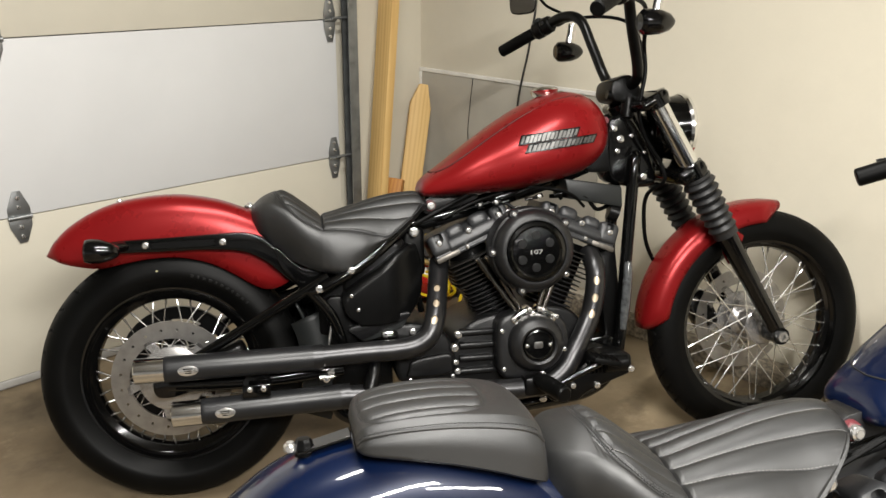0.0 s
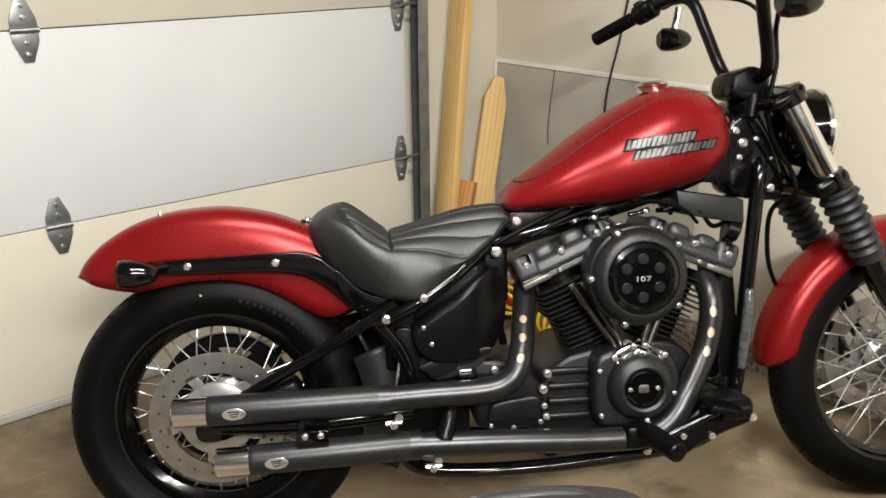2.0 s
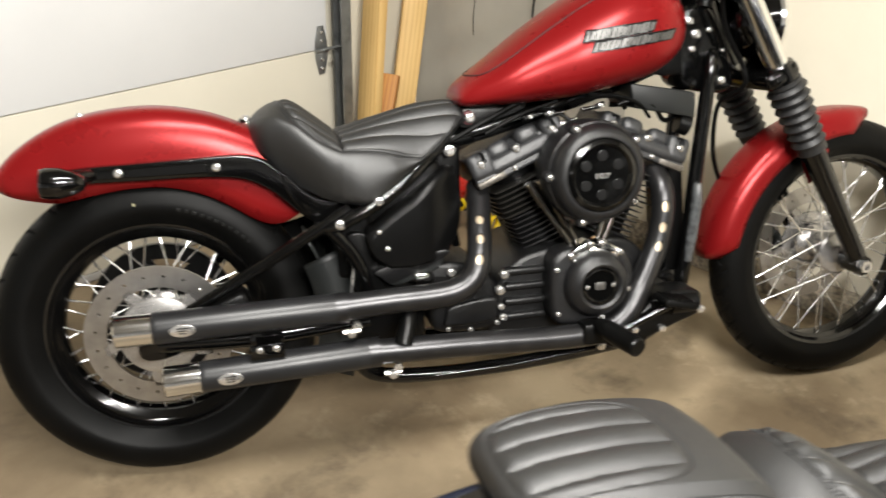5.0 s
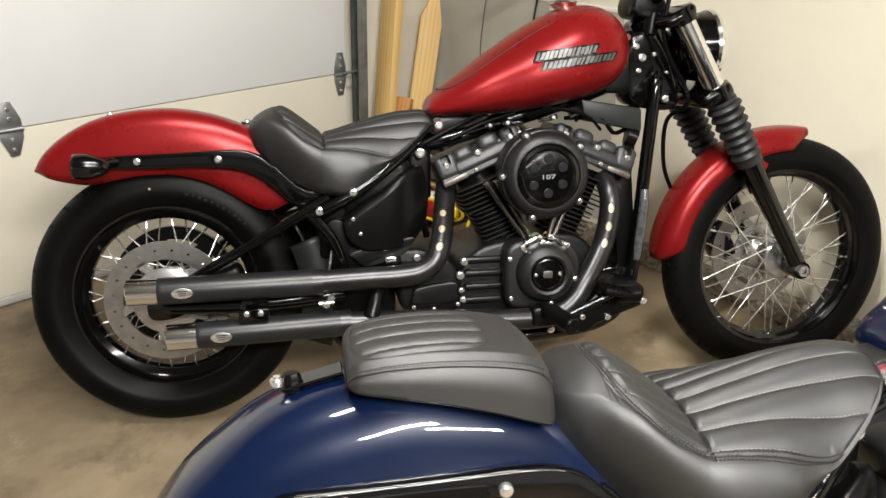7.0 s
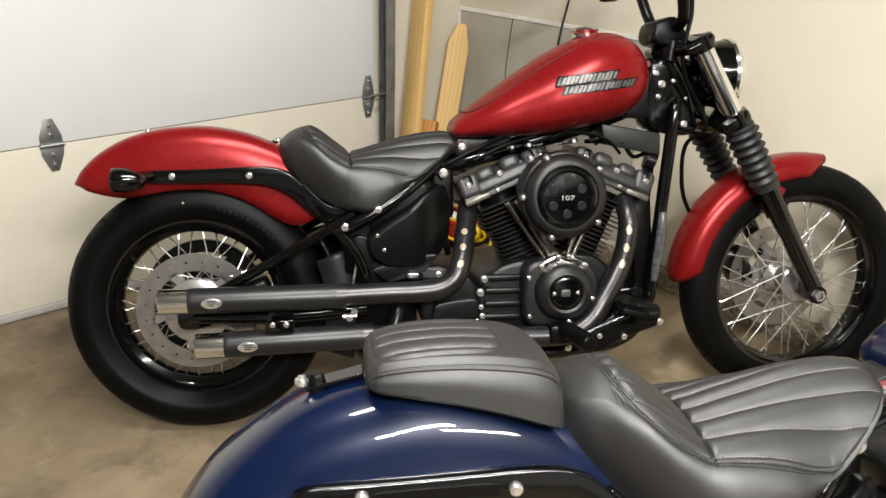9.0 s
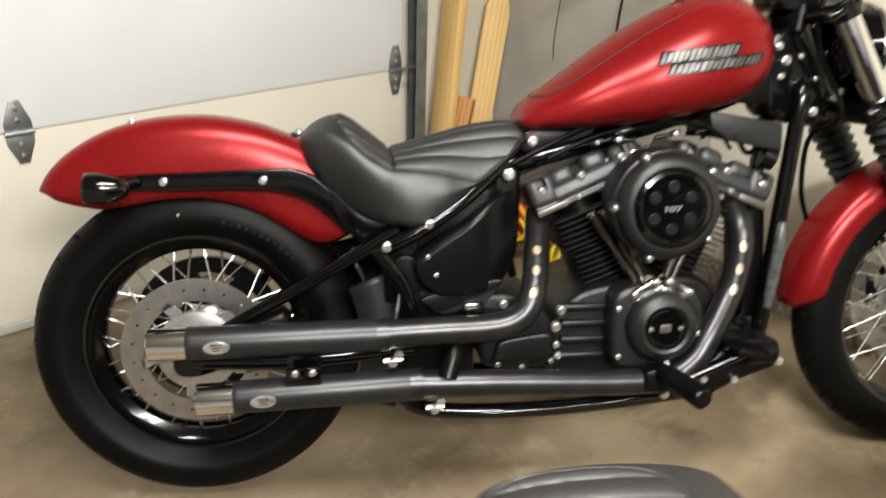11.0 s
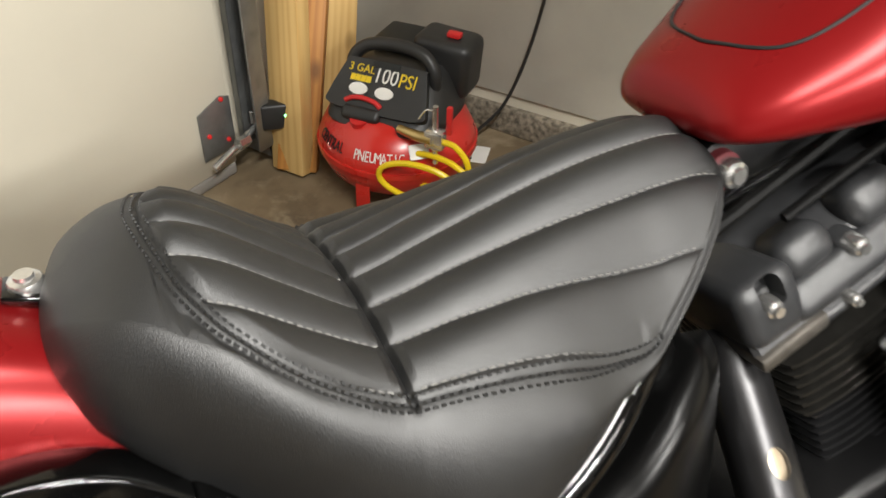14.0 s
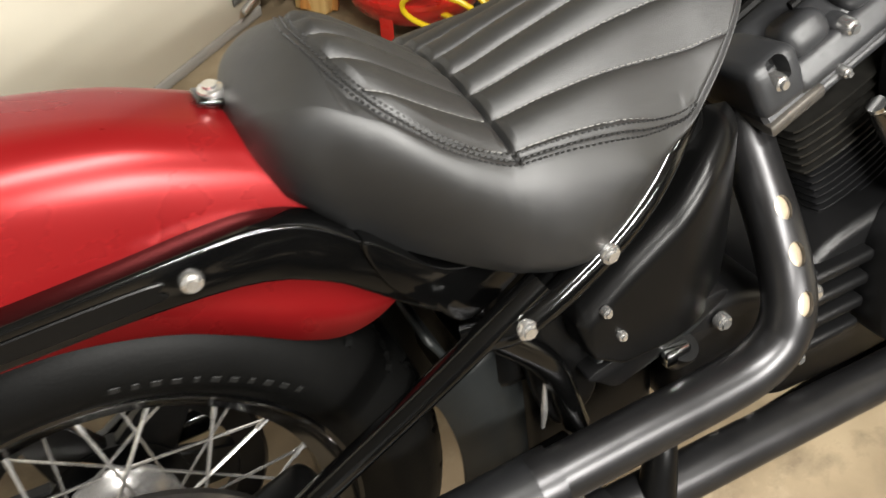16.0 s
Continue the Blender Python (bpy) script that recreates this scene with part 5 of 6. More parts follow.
def exhaust(bike):
    def pipe(name, pts, r, mat_, label):
        return part(name, tube(name, pts, r, 28), mat_, bike, label)

    for x0, z0, x1, z1, pts in (
        (-0.070, 0.374, 0.362, 0.374, [(0.355, -0.18, 0.375), (0.46, -0.18, 0.377), (0.55, -0.18, 0.378), (0.60, -0.18, 0.385), (0.632, -0.177, 0.404), (0.649, -0.166, 0.434), (0.661, -0.140, 0.467), (0.670, -0.110, 0.498), (0.682, -0.065, 0.538), (0.692, -0.03, 0.57)]),
        (0.008, 0.262, 0.424, 0.271, [(0.415, -0.18, 0.271), (0.60, -0.18, 0.264), (0.80, -0.18, 0.253), (0.89, -0.18, 0.252), (0.945, -0.178, 0.260), (0.990, -0.170, 0.290), (1.022, -0.157, 0.333), (1.052, -0.140, 0.375), (1.076, -0.125, 0.415), (1.090, -0.118, 0.460), (1.098, -0.112, 0.505), (1.100, -0.098, 0.545), (1.098, -0.06, 0.58)])):
        ax = Vector((x1 - x0, 0, z1 - z0)).normalized()
        p0, p1 = Vector((x0, -0.18, z0)), Vector((x1, -0.18, z1))
        ln = (p1 - p0).length
        body = revolve("muffler", [(0.0295, 0.068), (0.0305, 0.07), (0.031, 0.08), (0.031, ln - 0.012), (0.0285, ln - 0.002), (0.026, ln), (0.0, ln)], 40)
        mf = part("muffler", body, M_MUFF, bike, "matt black slip-on muffler", along(p0, p1))
        part("tip", revolve("tip", [(0.026, 0.10), (0.026, 0.004), (0.0275, 0.0), (0.030, 0.002), (0.0302, 0.006), (0.0302, 0.069), (0.026, 0.069)], 40), M_CHROME, mf, "polished muffler tip")
        part("baffle", revolve("baffle", [(0, 0.05), (0.0265, 0.05)], 24), M_DARK, mf)
        b = smooth_outline([(-0.024, 0), (-0.017, 0.009), (0, 0.0125), (0.017, 0.009), (0.024, 0), (0.017, -0.009), (0, -0.0125), (-0.017, -0.009)], 32)
        bx = p0 + ax * 0.125
        bd = part("badge", prism("badge", b, -0.002, 0.002, 0.001), M_STEEL, mf, "oval metal badge")
        bd.matrix_basis = along(p0, p1).inverted() @ Matrix.Translation((bx.x, -0.2105, bx.z)) @ pose(0, 0, 0, 0, -math.degrees(math.atan2(ax.z, ax.x)), 0)
        for k in range(3):
            part("badge_mark", block("badge_mark", (0.022 - 0.004 * k, 0.001, 0.0022), 0), M_SBLACK, bd, "", Matrix.Translation((0, -0.0022, 0.005 - 0.005 * k)))
        part("clamp", revolve("clamp", [(0.0285, -0.012), (0.0315, -0.012), (0.0315, 0.012), (0.0285, 0.012)], 36, True), M_PIPE, mf, "", Matrix.Translation((0, ln - 0.004, 0)))
        # three oval holes on the bend show the bare pipe inside the shield
        path = spline(pts, 200)
        run = np.concatenate([[0], np.cumsum(np.linalg.norm(np.diff(path, axis=0), axis=1))])
        i0 = next(i for i in range(200) if path[i][2] > (0.434 if x0 < 0 else 0.416))
        cutters = []
        hole = revolve("hole_cutter", [(0, -0.012), (0.0098, -0.012), (0.0098, 0.014), (0, 0.014)], 24)
        for k in range(3):
            i = min(198, int(np.searchsorted(run, run[i0] + (0.043 if x0 < 0 else 0.045) * k)))
            tv = Vector(path[i + 1] - path[i]).normalized()
            outw = Vector((-0.22, -0.97, 0.08))
            outw = (outw - tv * outw.dot(tv)).normalized()
            mm = Matrix((tv.cross(outw), -outw, tv)).transposed().to_4x4()
            cutters.append((hole, Matrix.Translation(Vector(path[i]) + outw * 0.0262) @ mm @ Matrix.Diagonal((0.85, 1, 1.25, 1))))
        hp = part("header_pipe", carved("header_pipe", tube("header_pipe", pts, 0.0262, 32, 110), cutters), M_PIPE, bike, "matt black drilled heat shield pipe")
        j = [min(199, int(np.searchsorted(run, run[i0] + d))) for d in (-0.02, 0.0, 0.04, 0.08, 0.105)]
        part("inner_pipe", tube("inner_pipe", [tuple(path[i]) for i in j], 0.0212, 24, 40), M_HOT, hp, "bare pipe inside the heat shield")
    br = part("muffler_bracket", prism("muffler_bracket", [(0.175, 0.288), (0.242, 0.290), (0.242, 0.330), (0.232, 0.345), (0.188, 0.345), (0.175, 0.325)], -0.17, -0.164, 0.002), M_GBLACK, bike, "black muffler bracket")
    part("bracket_plate", block("bracket_plate", (0.066, 0.006, 0.03), 0.002, 2), M_GBLACK, br, "", Matrix.Translation((0.208, -0.205, 0.31)))
    for x in (0.193, 0.225):
        part("bolt", BOLT, None, br, "", Matrix.Translation((x, -0.209, 0.316)) @ Matrix.Diagonal((0.85, 1, 0.85, 1)))
    for x, z in ((0.375, 0.325), (0.455, 0.225)):
        cl = part("pipe_clamp_bolt", tube("pipe_clamp_bolt", [(x - 0.016, -0.19, z), (x + 0.018, -0.19, z + 0.002)], 0.006, 8), M_STEEL, bike, "steel clamp bolt")
        bolt(bike, x, -0.197, z - 0.002, 0.009)
        part("clamp_nut", revolve("clamp_nut", [(0, -0.006), (0.009, -0.006), (0.009, 0.006), (0, 0.006)], 6), M_STEEL, cl, "", Matrix.Translation((x + 0.012, -0.19, z + 0.012)))


def cylinder(bike, base, lean):
    """A finned barrel that leans by so many degrees, with its rocker box."""
    m = Matrix.Translation((base[0], 0.0, base[1])) @ pose(0, 0, 0, 0, lean, 0)
    core = part("cylinder_barrel", revolve("cylinder_barrel", [(0, 0.10), (0.058, 0.10), (0.058, 0.37), (0, 0.37)], 32), M_SBLACK, bike, "black finned cylinder", m @ pose(0, 0, 0, 90, 0, 0))
    fin = smooth_outline([(-0.072, -0.06), (-0.05, -0.085), (0.05, -0.085), (0.072, -0.06), (0.072, 0.06), (0.05, 0.085), (-0.05, 0.085), (-0.072, 0.06)], 32)
    fm = prism("fin", fin, -0.0013, 0.0013, 0.0)
    fm.materials.append(M_WRINKLE)
    hm = prism("fin", fin, -0.0016, 0.0016, 0.0)
    hm.materials.append(M_FIN)
    for k in range(19):
        head = k > 12
        part("fin", hm if head else fm, None, core, "", Matrix.Translation((0, 0.130 + 0.0122 * k, 0)) @ Matrix.Diagonal((1.02 if head else 0.78 + 0.004 * k, 1, 1.02 if head else 0.86 + 0.004 * k, 1)))
    return core


def engine(bike):
    cylinder(bike, (0.913, 0.262), -22.5)
    cylinder(bike, (0.913, 0.262), 22.5)
    # rocker boxes: an outer block, a round rail with two humps over it, and an inner block
    pocket = block("pocket_cutter", (0.022, 0.05, 0.026), 0.006, 3)
    for ox, oz, side, tilt in ((0.677, 0.569, 1, 23.2), (1.158, 0.573, -1, 22.5)):
        m = Matrix.Translation((ox, 0, oz)) @ pose(0, 0, 0, 0, -tilt * side, 0)
        section = [(-0.074, 0.004), (-0.086, 0.004), (-0.088, 0.010), (-0.080, 0.030), (-0.066, 0.050), (-0.030, 0.062), (0.060, 0.062), (0.070, 0.004)]
        rings = [[(side * u, y * k, w * (0.96 + 0.04 * k)) for y, w in section] for u, k in ((0.004, 0.95), (0.008, 1.0), (0.226, 1.0), (0.230, 0.95))]
        box = part("rocker_box", loft("rocker_box", rings, True, True, 24), M_ROCKER, bike, "charcoal textured rocker cover", m)

        def lump(name, u, y, w, size, bevel, cut=None, turn=0.0, lay=0.0):
            me = block(name, size, bevel, 4)
            if cut:
                me = carved(name, me, [(pocket, Matrix.Translation(cut))], 24)
            return part(name, me, M_ROCKER, box, "", Matrix.Translation((side * u, y, w)) @ pose(0, 0, 0, lay, turn * side, 0))

        lump("rocker_block", 0.030, -0.043, 0.039, (0.056, 0.090, 0.058), 0.013, (side * 0.001, -0.046, 0.014), 3, -10)
        lump("rocker_block", 0.206, -0.043, 0.034, (0.050, 0.088, 0.064), 0.015, (-side * 0.003, -0.046, 0.016), 0, -8)
        lump("rocker_rail", 0.118, -0.070, 0.0250, (0.150, 0.042, 0.034), 0.0120, lay=-32)
        lump("rocker_flange", 0.140, -0.076, 0.006, (0.150, 0.030, 0.010), 0.004)
        lump("rocker_hump", 0.080, -0.050, 0.049, (0.052, 0.056, 0.038), 0.0165, lay=-25)
        lump("rocker_hump", 0.150, -0.050, 0.051, (0.054, 0.056, 0.040), 0.0170, lay=-25)
        lump("bolt_boss", 0.113, -0.062, 0.040, (0.022, 0.036, 0.024), 0.008)
        part("rocker_edge", block("rocker_edge", (0.066, 0.098, 0.014), 0.003, 2), M_MACH, box, "machined lower rocker edge", Matrix.Translation((side * 0.036, -0.043, 0.0075)))
        for u, y, w in ((0.029, -0.082, 0.0485), (0.113, -0.082, 0.045), (0.203, -0.078, 0.046)):
            part("bolt", BOLT, None, box, "", Matrix.Translation((side * u, y, w)) @ Matrix.Diagonal((1.0, 1.6, 1.0, 1)))
        part("bolt", BOLT, None, box, "", Matrix.Translation((side * 0.092, -0.092, 0.010)) @ Matrix.Diagonal((0.7, 1.2, 0.7, 1)))
    # pushrod tubes
    for x0, z0, x1, z1 in ((0.780, 0.580, 0.872, 0.44), (0.804, 0.586, 0.885, 0.445), (0.985, 0.60, 0.930, 0.445), (1.015, 0.60, 0.945, 0.445)):
        t = part("pushrod_tube", tube("pushrod_tube", [(x0, -0.118, z0), (x0 * 0.7 + x1 * 0.3, -0.120, z0 * 0.7 + z1 * 0.3), (x0 * 0.65 + x1 * 0.35, -0.12, z0 * 0.65 + z1 * 0.35), (x1, -0.132, z1)], [0.0105, 0.0105, 0.0070, 0.0070], 12), M_DCHROME, bike, "dark polished pushrod tube")
        part("pushrod_cap", revolve("pushrod_cap", [(0, -0.006), (0.0098, -0.006), (0.0098, 0.004), (0.009, 0.006), (0, 0.010)], 18), M_CHROME, t, "chrome pushrod cap", along((x0, -0.118, z0), (x1, -0.132, z1)))
        part("keeper", revolve("keeper", [(0, -0.005), (0.0125, -0.005), (0.0125, 0.005), (0, 0.005)], 16), M_CHROME, t, "chrome keeper ring", along((x1, -0.132, z1), (x0, -0.118, z0)))
    for x, rot in ((0.878, 28), (0.942, -28)):
        lb = part("lifter_block", block("lifter_block", (0.062, 0.045, 0.026), 0.007, 2), M_CHROME, bike, "polished lifter block", Matrix.Translation((x, -0.150, 0.437)) @ pose(0, 0, 0, 0, -rot, 0))
        for dx in (-0.024, 0.024):
            part("bolt", BOLT, None, lb, "", Matrix.Translation((dx, -0.022, 0.006)) @ Matrix.Diagonal((0.85, 1.4, 0.85, 1)))
            part("bolt", BOLT, None, lb, "", Matrix.Translation((dx * 0.9, -0.018, -0.012)) @ Matrix.Diagonal((0.7, 1.2, 0.7, 1)))
    # crankcase and covers
    case = [(0.70, 0.22), (0.78, 0.20), (0.95, 0.20), (1.04, 0.26), (1.07, 0.36), (1.03, 0.43), (0.95, 0.45), (0.82, 0.435), (0.74, 0.405), (0.69, 0.32)]
    part("crankcase", prism("crankcase", smooth_outline(case, 48), -0.115, 0.15, 0.012, 3), M_CASE, bike, "charcoal textured crankcase")
    cam_out = smooth_outline([(0.812, 0.39), (0.822, 0.43), (0.862, 0.446), (0.93, 0.446), (0.985, 0.425), (1.005, 0.37), (0.985, 0.31), (0.93, 0.275), (0.86, 0.27), (0.818, 0.29)], 60)
    camc = part("cam_cover", prism("cam_cover", cam_out, -0.10, -0.168, 0.014, 4, 40), M_WRINKLE, bike, "charcoal cam cover")
    part("timer_ring", revolve("timer_ring", [(0.074, 0.012), (0.0735, -0.006), (0.070, -0.020), (0.061, -0.031), (0.049, -0.036), (0.043, -0.033), (0.041, -0.024), (0.041, 0.0)], 56), M_WRINKLE, camc, "", Matrix.Translation((0.912, -0.168, 0.365)))
    tm = part("timer_cover", revolve("timer_cover", [(0.041, -0.022), (0.039, -0.031), (0.036, -0.032), (0.033, -0.028), (0.0, -0.028)], 48), M_GBLACK, camc, "gloss black timer cover", Matrix.Translation((0.912, -0.168, 0.365)))
    shield = smooth_outline([(-0.016, 0.006), (-0.012, 0.012), (0.012, 0.012), (0.016, 0.006), (0.016, -0.006), (0.012, -0.012), (-0.012, -0.012), (-0.016, -0.006)], 24)
    part("timer_emblem", prism("timer_emblem", shield, -0.0295, -0.026, 0.001), M_LIVERY, tm, "small silver emblem", Matrix.Diagonal((0.72, 1, 0.72, 1)))
    for dx in (-0.03, 0.03):
        part("bolt", BOLT, None, tm, "", Matrix.Translation((dx, -0.029, 0.0)) @ Matrix.Diagonal((0.6, 0.6, 0.6, 1)))
    for x, z in ((0.824, 0.401), (0.827, 0.301), (0.857, 0.431), (0.908, 0.440), (0.957, 0.425), (0.990, 0.342), (0.93, 0.284)):
        part("bolt", BOLT, None, camc, "", Matrix.Translation((x, -0.168, z)) @ Matrix.Diagonal((0.72, 0.9, 0.72, 1)))
    # ribbed case between gearbox and cam cover
    for k in range(4):
        z = 0.394 - 0.034 * k
        part("case_rib", block("case_rib", (0.094, 0.022, 0.0155), 0.0055, 3), M_CASE, bike, "charcoal case rib", Matrix.Translation((0.766, -0.120, z)))
        part("rib_boss", tube("rib_boss", [(0.722, -0.118, z), (0.735, -0.118, z)], 0.0105, 14), M_CASE, bike)
    for x, z, r in ((0.716, 0.394, 0.0098), (0.706, 0.360, 0.0105), (0.708, 0.322, 0.0075), (0.712, 0.298, 0.0085)):
        bolt(bike, x, -0.138, z, r)
    gear = [(0.555, 0.30), (0.58, 0.272), (0.69, 0.270), (0.712, 0.30), (0.708, 0.35), (0.68, 0.40), (0.60, 0.43), (0.48, 0.43), (0.47, 0.40), (0.55, 0.38)]
    gb = part("gearbox", prism("gearbox", smooth_outline(gear, 50), -0.125, 0.12, 0.014, 3, 50), M_CASE, bike, "charcoal gearbox cover")
    part("gearbox_pad", prism("gearbox_pad", smooth_outline([(0.59, 0.288), (0.69, 0.292), (0.70, 0.32), (0.69, 0.345), (0.60, 0.335), (0.585, 0.31)], 36), -0.137, -0.12, 0.008, 3, 50), M_CASE, gb)
    for x, z in ((0.600, 0.409), (0.59, 0.283), (0.64, 0.276), (0.70, 0.285)):
        bolt(bike, x, -0.132, z, 0.0095 if z > 0.4 else 0.006)
    part("dipstick", revolve("dipstick", [(0, -0.02), (0.015, -0.02), (0.0165, -0.014), (0.0165, 0.01), (0, 0.01)], 24), M_SBLACK, gb, "black oil filler plug", Matrix.Translation((0.545, -0.13, 0.395)) @ pose(0, 0, 0, -55, 0, 0))
    part("case_ledge", prism("case_ledge", smooth_outline([(0.445, 0.432), (0.58, 0.462), (0.585, 0.445), (0.50, 0.41), (0.47, 0.40), (0.45, 0.415)], 30), -0.14, -0.09, 0.006, 2, 50), M_CASE, bike)
    part("gearbox_rear", block("gearbox_rear", (0.16, 0.2, 0.22), 0.02, 3), M_SBLACK, bike, "", Matrix.Translation((0.47, 0.0, 0.35)))
    # round air cleaner
    a = (0.909, 0.606)
    ac = part("air_cleaner", revolve("air_cleaner", [(0.0, 0.09), (0.095, 0.09), (0.105, 0.08), (0.1095, 0.05), (0.1095, 0.010), (0.108, 0.004), (0.104, 0.001), (0.1025, -0.006), (0.099, -0.018), (0.092, -0.027), (0.084, -0.0315), (0.078, -0.031), (0.076, -0.026), (0.076, 0.0)], 72), M_WRINKLE, bike, "round charcoal air cleaner", Matrix.Translation((a[0], -0.175, a[1])))
    part("air_cleaner_insert", revolve("air_cleaner_insert", [(0.076, -0.022), (0.0745, -0.030), (0.066, -0.033), (0.062, -0.029), (0.060, -0.026), (0.0, -0.026)], 72), M_GBLACK, ac, "gloss black insert")
    for k in range(6):
        g = radians(60 * k + 30)
        part("insert_dimple", revolve("insert_dimple", [(0, -0.0275), (0.0105, -0.0275), (0.0115, -0.0268), (0.0115, -0.024)], 24), M_CASE, ac, "", Matrix.Translation((0.041 * math.cos(g), 0, 0.041 * math.sin(g))))
    for g in (38, 118, 180, 252, 322):
        part("bolt", BOLT, None, ac, "", Matrix.Translation((0.1065 * math.cos(radians(g)), -0.007, 0.1065 * math.sin(radians(g)))) @ Matrix.Diagonal((0.75, 1, 0.75, 1)))
        part("bolt_boss", revolve("bolt_boss", [(0, -0.006), (0.010, -0.006), (0.0125, -0.002), (0.0125, 0.010), (0, 0.010)], 18), M_WRINKLE, ac, "", Matrix.Translation((0.1065 * math.cos(radians(g)), 0, 0.1065 * math.sin(radians(g)))))
    txt("107", 0.0155, 0.0012, M_WHITEM, ac, Matrix.Translation((-0.001, -0.0275, -0.0065)) @ pose(0, 0, 0, 90, 0, 0) @ Matrix.Diagonal((1.55, 1, 1, 1)), "silver raised displacement number")
    # coil box, horn side and small hoses under the tank
    part("coil_box", prism("coil_box", [(1.03, 0.778), (1.19, 0.752), (1.192, 0.694), (1.04, 0.724)], -0.075, 0.06, 0.006, 2), M_GREY, bike, "grey electrical box")
    part("steering_cover", prism("steering_cover", smooth_outline([(1.10, 0.80), (1.14, 0.79), (1.20, 0.80), (1.21, 0.86), (1.17, 0.90), (1.12, 0.87)], 30), -0.05, 0.05, 0.01, 3), M_SBLACK, bike, "black neck cover")
    for x, z, r in ((1.193, 0.877, 0.011), (1.176, 0.905, 0.009), (1.185, 0.845, 0.007)):
        bolt(bike, x, -0.055, z, r)
    part("neck_bracket", prism("neck_bracket", smooth_outline([(1.14, 0.925), (1.17, 0.945), (1.185, 0.925), (1.165, 0.905), (1.14, 0.91)], 20), -0.03, 0.03, 0.003), M_GBLACK, bike)
    part("bracket_bush", revolve("bracket_bush", [(0, -0.008), (0.009, -0.008), (0.0095, 0.004), (0, 0.004)], 16), M_DKRED, bike, "red bush", Matrix.Translation((1.158, -0.034, 0.928)))
    for pts in ([(0.62, -0.055, 0.672), (0.70, -0.058, 0.712), (0.79, -0.06, 0.753), (0.88, -0.06, 0.778)],
                [(0.90, -0.05, 0.735), (0.95, -0.08, 0.755), (1.0, -0.08, 0.75), (1.02, -0.07, 0.725)], [(1.0, -0.03, 0.73), (1.08, -0.07, 0.73), (1.13, -0.05, 0.69), (1.2, -0.03, 0.72)]):
        part("hose", tube("hose", pts, 0.0055, 8), M_RUBBER, bike, "black rubber hose")
    for x, z in ((0.86, 0.722), (0.89, 0.705), (0.93, 0.728)):
        part("fitting", tube("fitting", [(x - 0.012, -0.075, z), (x + 0.014, -0.08, z + 0.004)], 0.0045, 10), M_GBLACK, bike, "black hose fitting")
    # connectors and clips among the hoses
    for x, z, r, k in ((0.794, 0.720, 0.005, 1), (0.812, 0.722, 0.004, 0), (0.838, 0.725, 0.006, 1), (0.869, 0.700, 0.006, 1), (0.884, 0.664, 0.008, 1), (0.897, 0.688, 0.005, 0), (0.955, 0.735, 0.006, 1), (1.01, 0.738, 0.005, 0)):
        cl = part("hose_clip", tube("hose_clip", [(x - 0.010, -0.078, z - 0.003), (x + 0.010, -0.082, z + 0.004)], r, 10), M_SBLACK, bike, "black hose clip")
        if k:
            part("clip_screw", BOLT, None, cl, "bright clip screw", Matrix.Translation((x, -0.080 - r, z)) @ Matrix.Diagonal((r / 0.0085, 0.8, r / 0.0085, 1)))
    for pts in ([(0.70, -0.07, 0.688), (0.78, -0.074, 0.726), (0.86, -0.07, 0.748)], [(0.82, -0.05, 0.735), (0.875, -0.085, 0.715), (0.905, -0.09, 0.675)], [(0.93, -0.07, 0.76), (1.00, -0.085, 0.752), (1.05, -0.08, 0.732), (1.09, -0.05, 0.70)]):
        part("wire_loom", tube("wire_loom", pts, 0.0042, 8), M_RUBBER, bike, "black wire loom")
    # oil filter at the front
    part("oil_filter", revolve("oil_filter", [(0, -0.05), (0.03, -0.05), (0.036, -0.044), (0.037, 0.03), (0, 0.03)], 28), M_SBLACK, bike, "black oil filter", Matrix.Translation((1.105, -0.04, 0.30)) @ pose(0, 0, 0, 0, 0, -70))
    part("voltage_regulator", block("voltage_regulator", (0.055, 0.09, 0.30), 0.008, 2), M_SBLACK, bike, "black finned regulator behind the frame tube", Matrix.Translation((1.170, 0.005, 0.44)) @ pose(0, 0, 0, 0, -5, 0))
    part("front_engine_mount", block("front_engine_mount", (0.08, 0.13, 0.06), 0.01, 2), M_GBLACK, bike, "", Matrix.Translation((1.13, 0.0, 0.31)))
    part("wire_sleeve", tube("wire_sleeve", [(1.190, -0.072, 0.36), (1.196, -0.076, 0.42), (1.203, -0.078, 0.50), (1.206, -0.074, 0.545)], [0.010, 0.013, 0.013, 0.010], 12), M_SLEEVE, bike, "clear plastic wiring sleeve")
    part("wire_lead", tube("wire_lead", [(1.205, -0.076, 0.54), (1.214, -0.078, 0.62), (1.224, -0.072, 0.72)], 0.0045, 8), M_RUBBER, bike)
    part("horn_bracket", tube("horn_bracket", [(1.16, -0.05, 0.685), (1.185, -0.055, 0.675)], 0.024, 16), M_SBLACK, bike, "black round sensor housing")
    # brake pedal, peg and controls
    pg = part("foot_peg", tube("foot_peg", [(0.903, -0.212, 0.284), (0.912, -0.25, 0.281), (0.934, -0.33, 0.274)], [0.014, 0.022, 0.0215], 20), M_RUBBER, bike, "black rubber foot peg")
    part("peg_end", revolve("peg_end", [(0, 0.004), (0.016, 0.003), (0.0215, -0.002), (0, -0.002)], 24), M_SBLACK, pg, "", along((0.934, -0.33, 0.274), (0.945, -0.37, 0.270)))
    part("peg_mount", block("peg_mount", (0.06, 0.05, 0.05), 0.01, 2), M_SBLACK, bike, "", Matrix.Translation((0.90, -0.19, 0.262)))
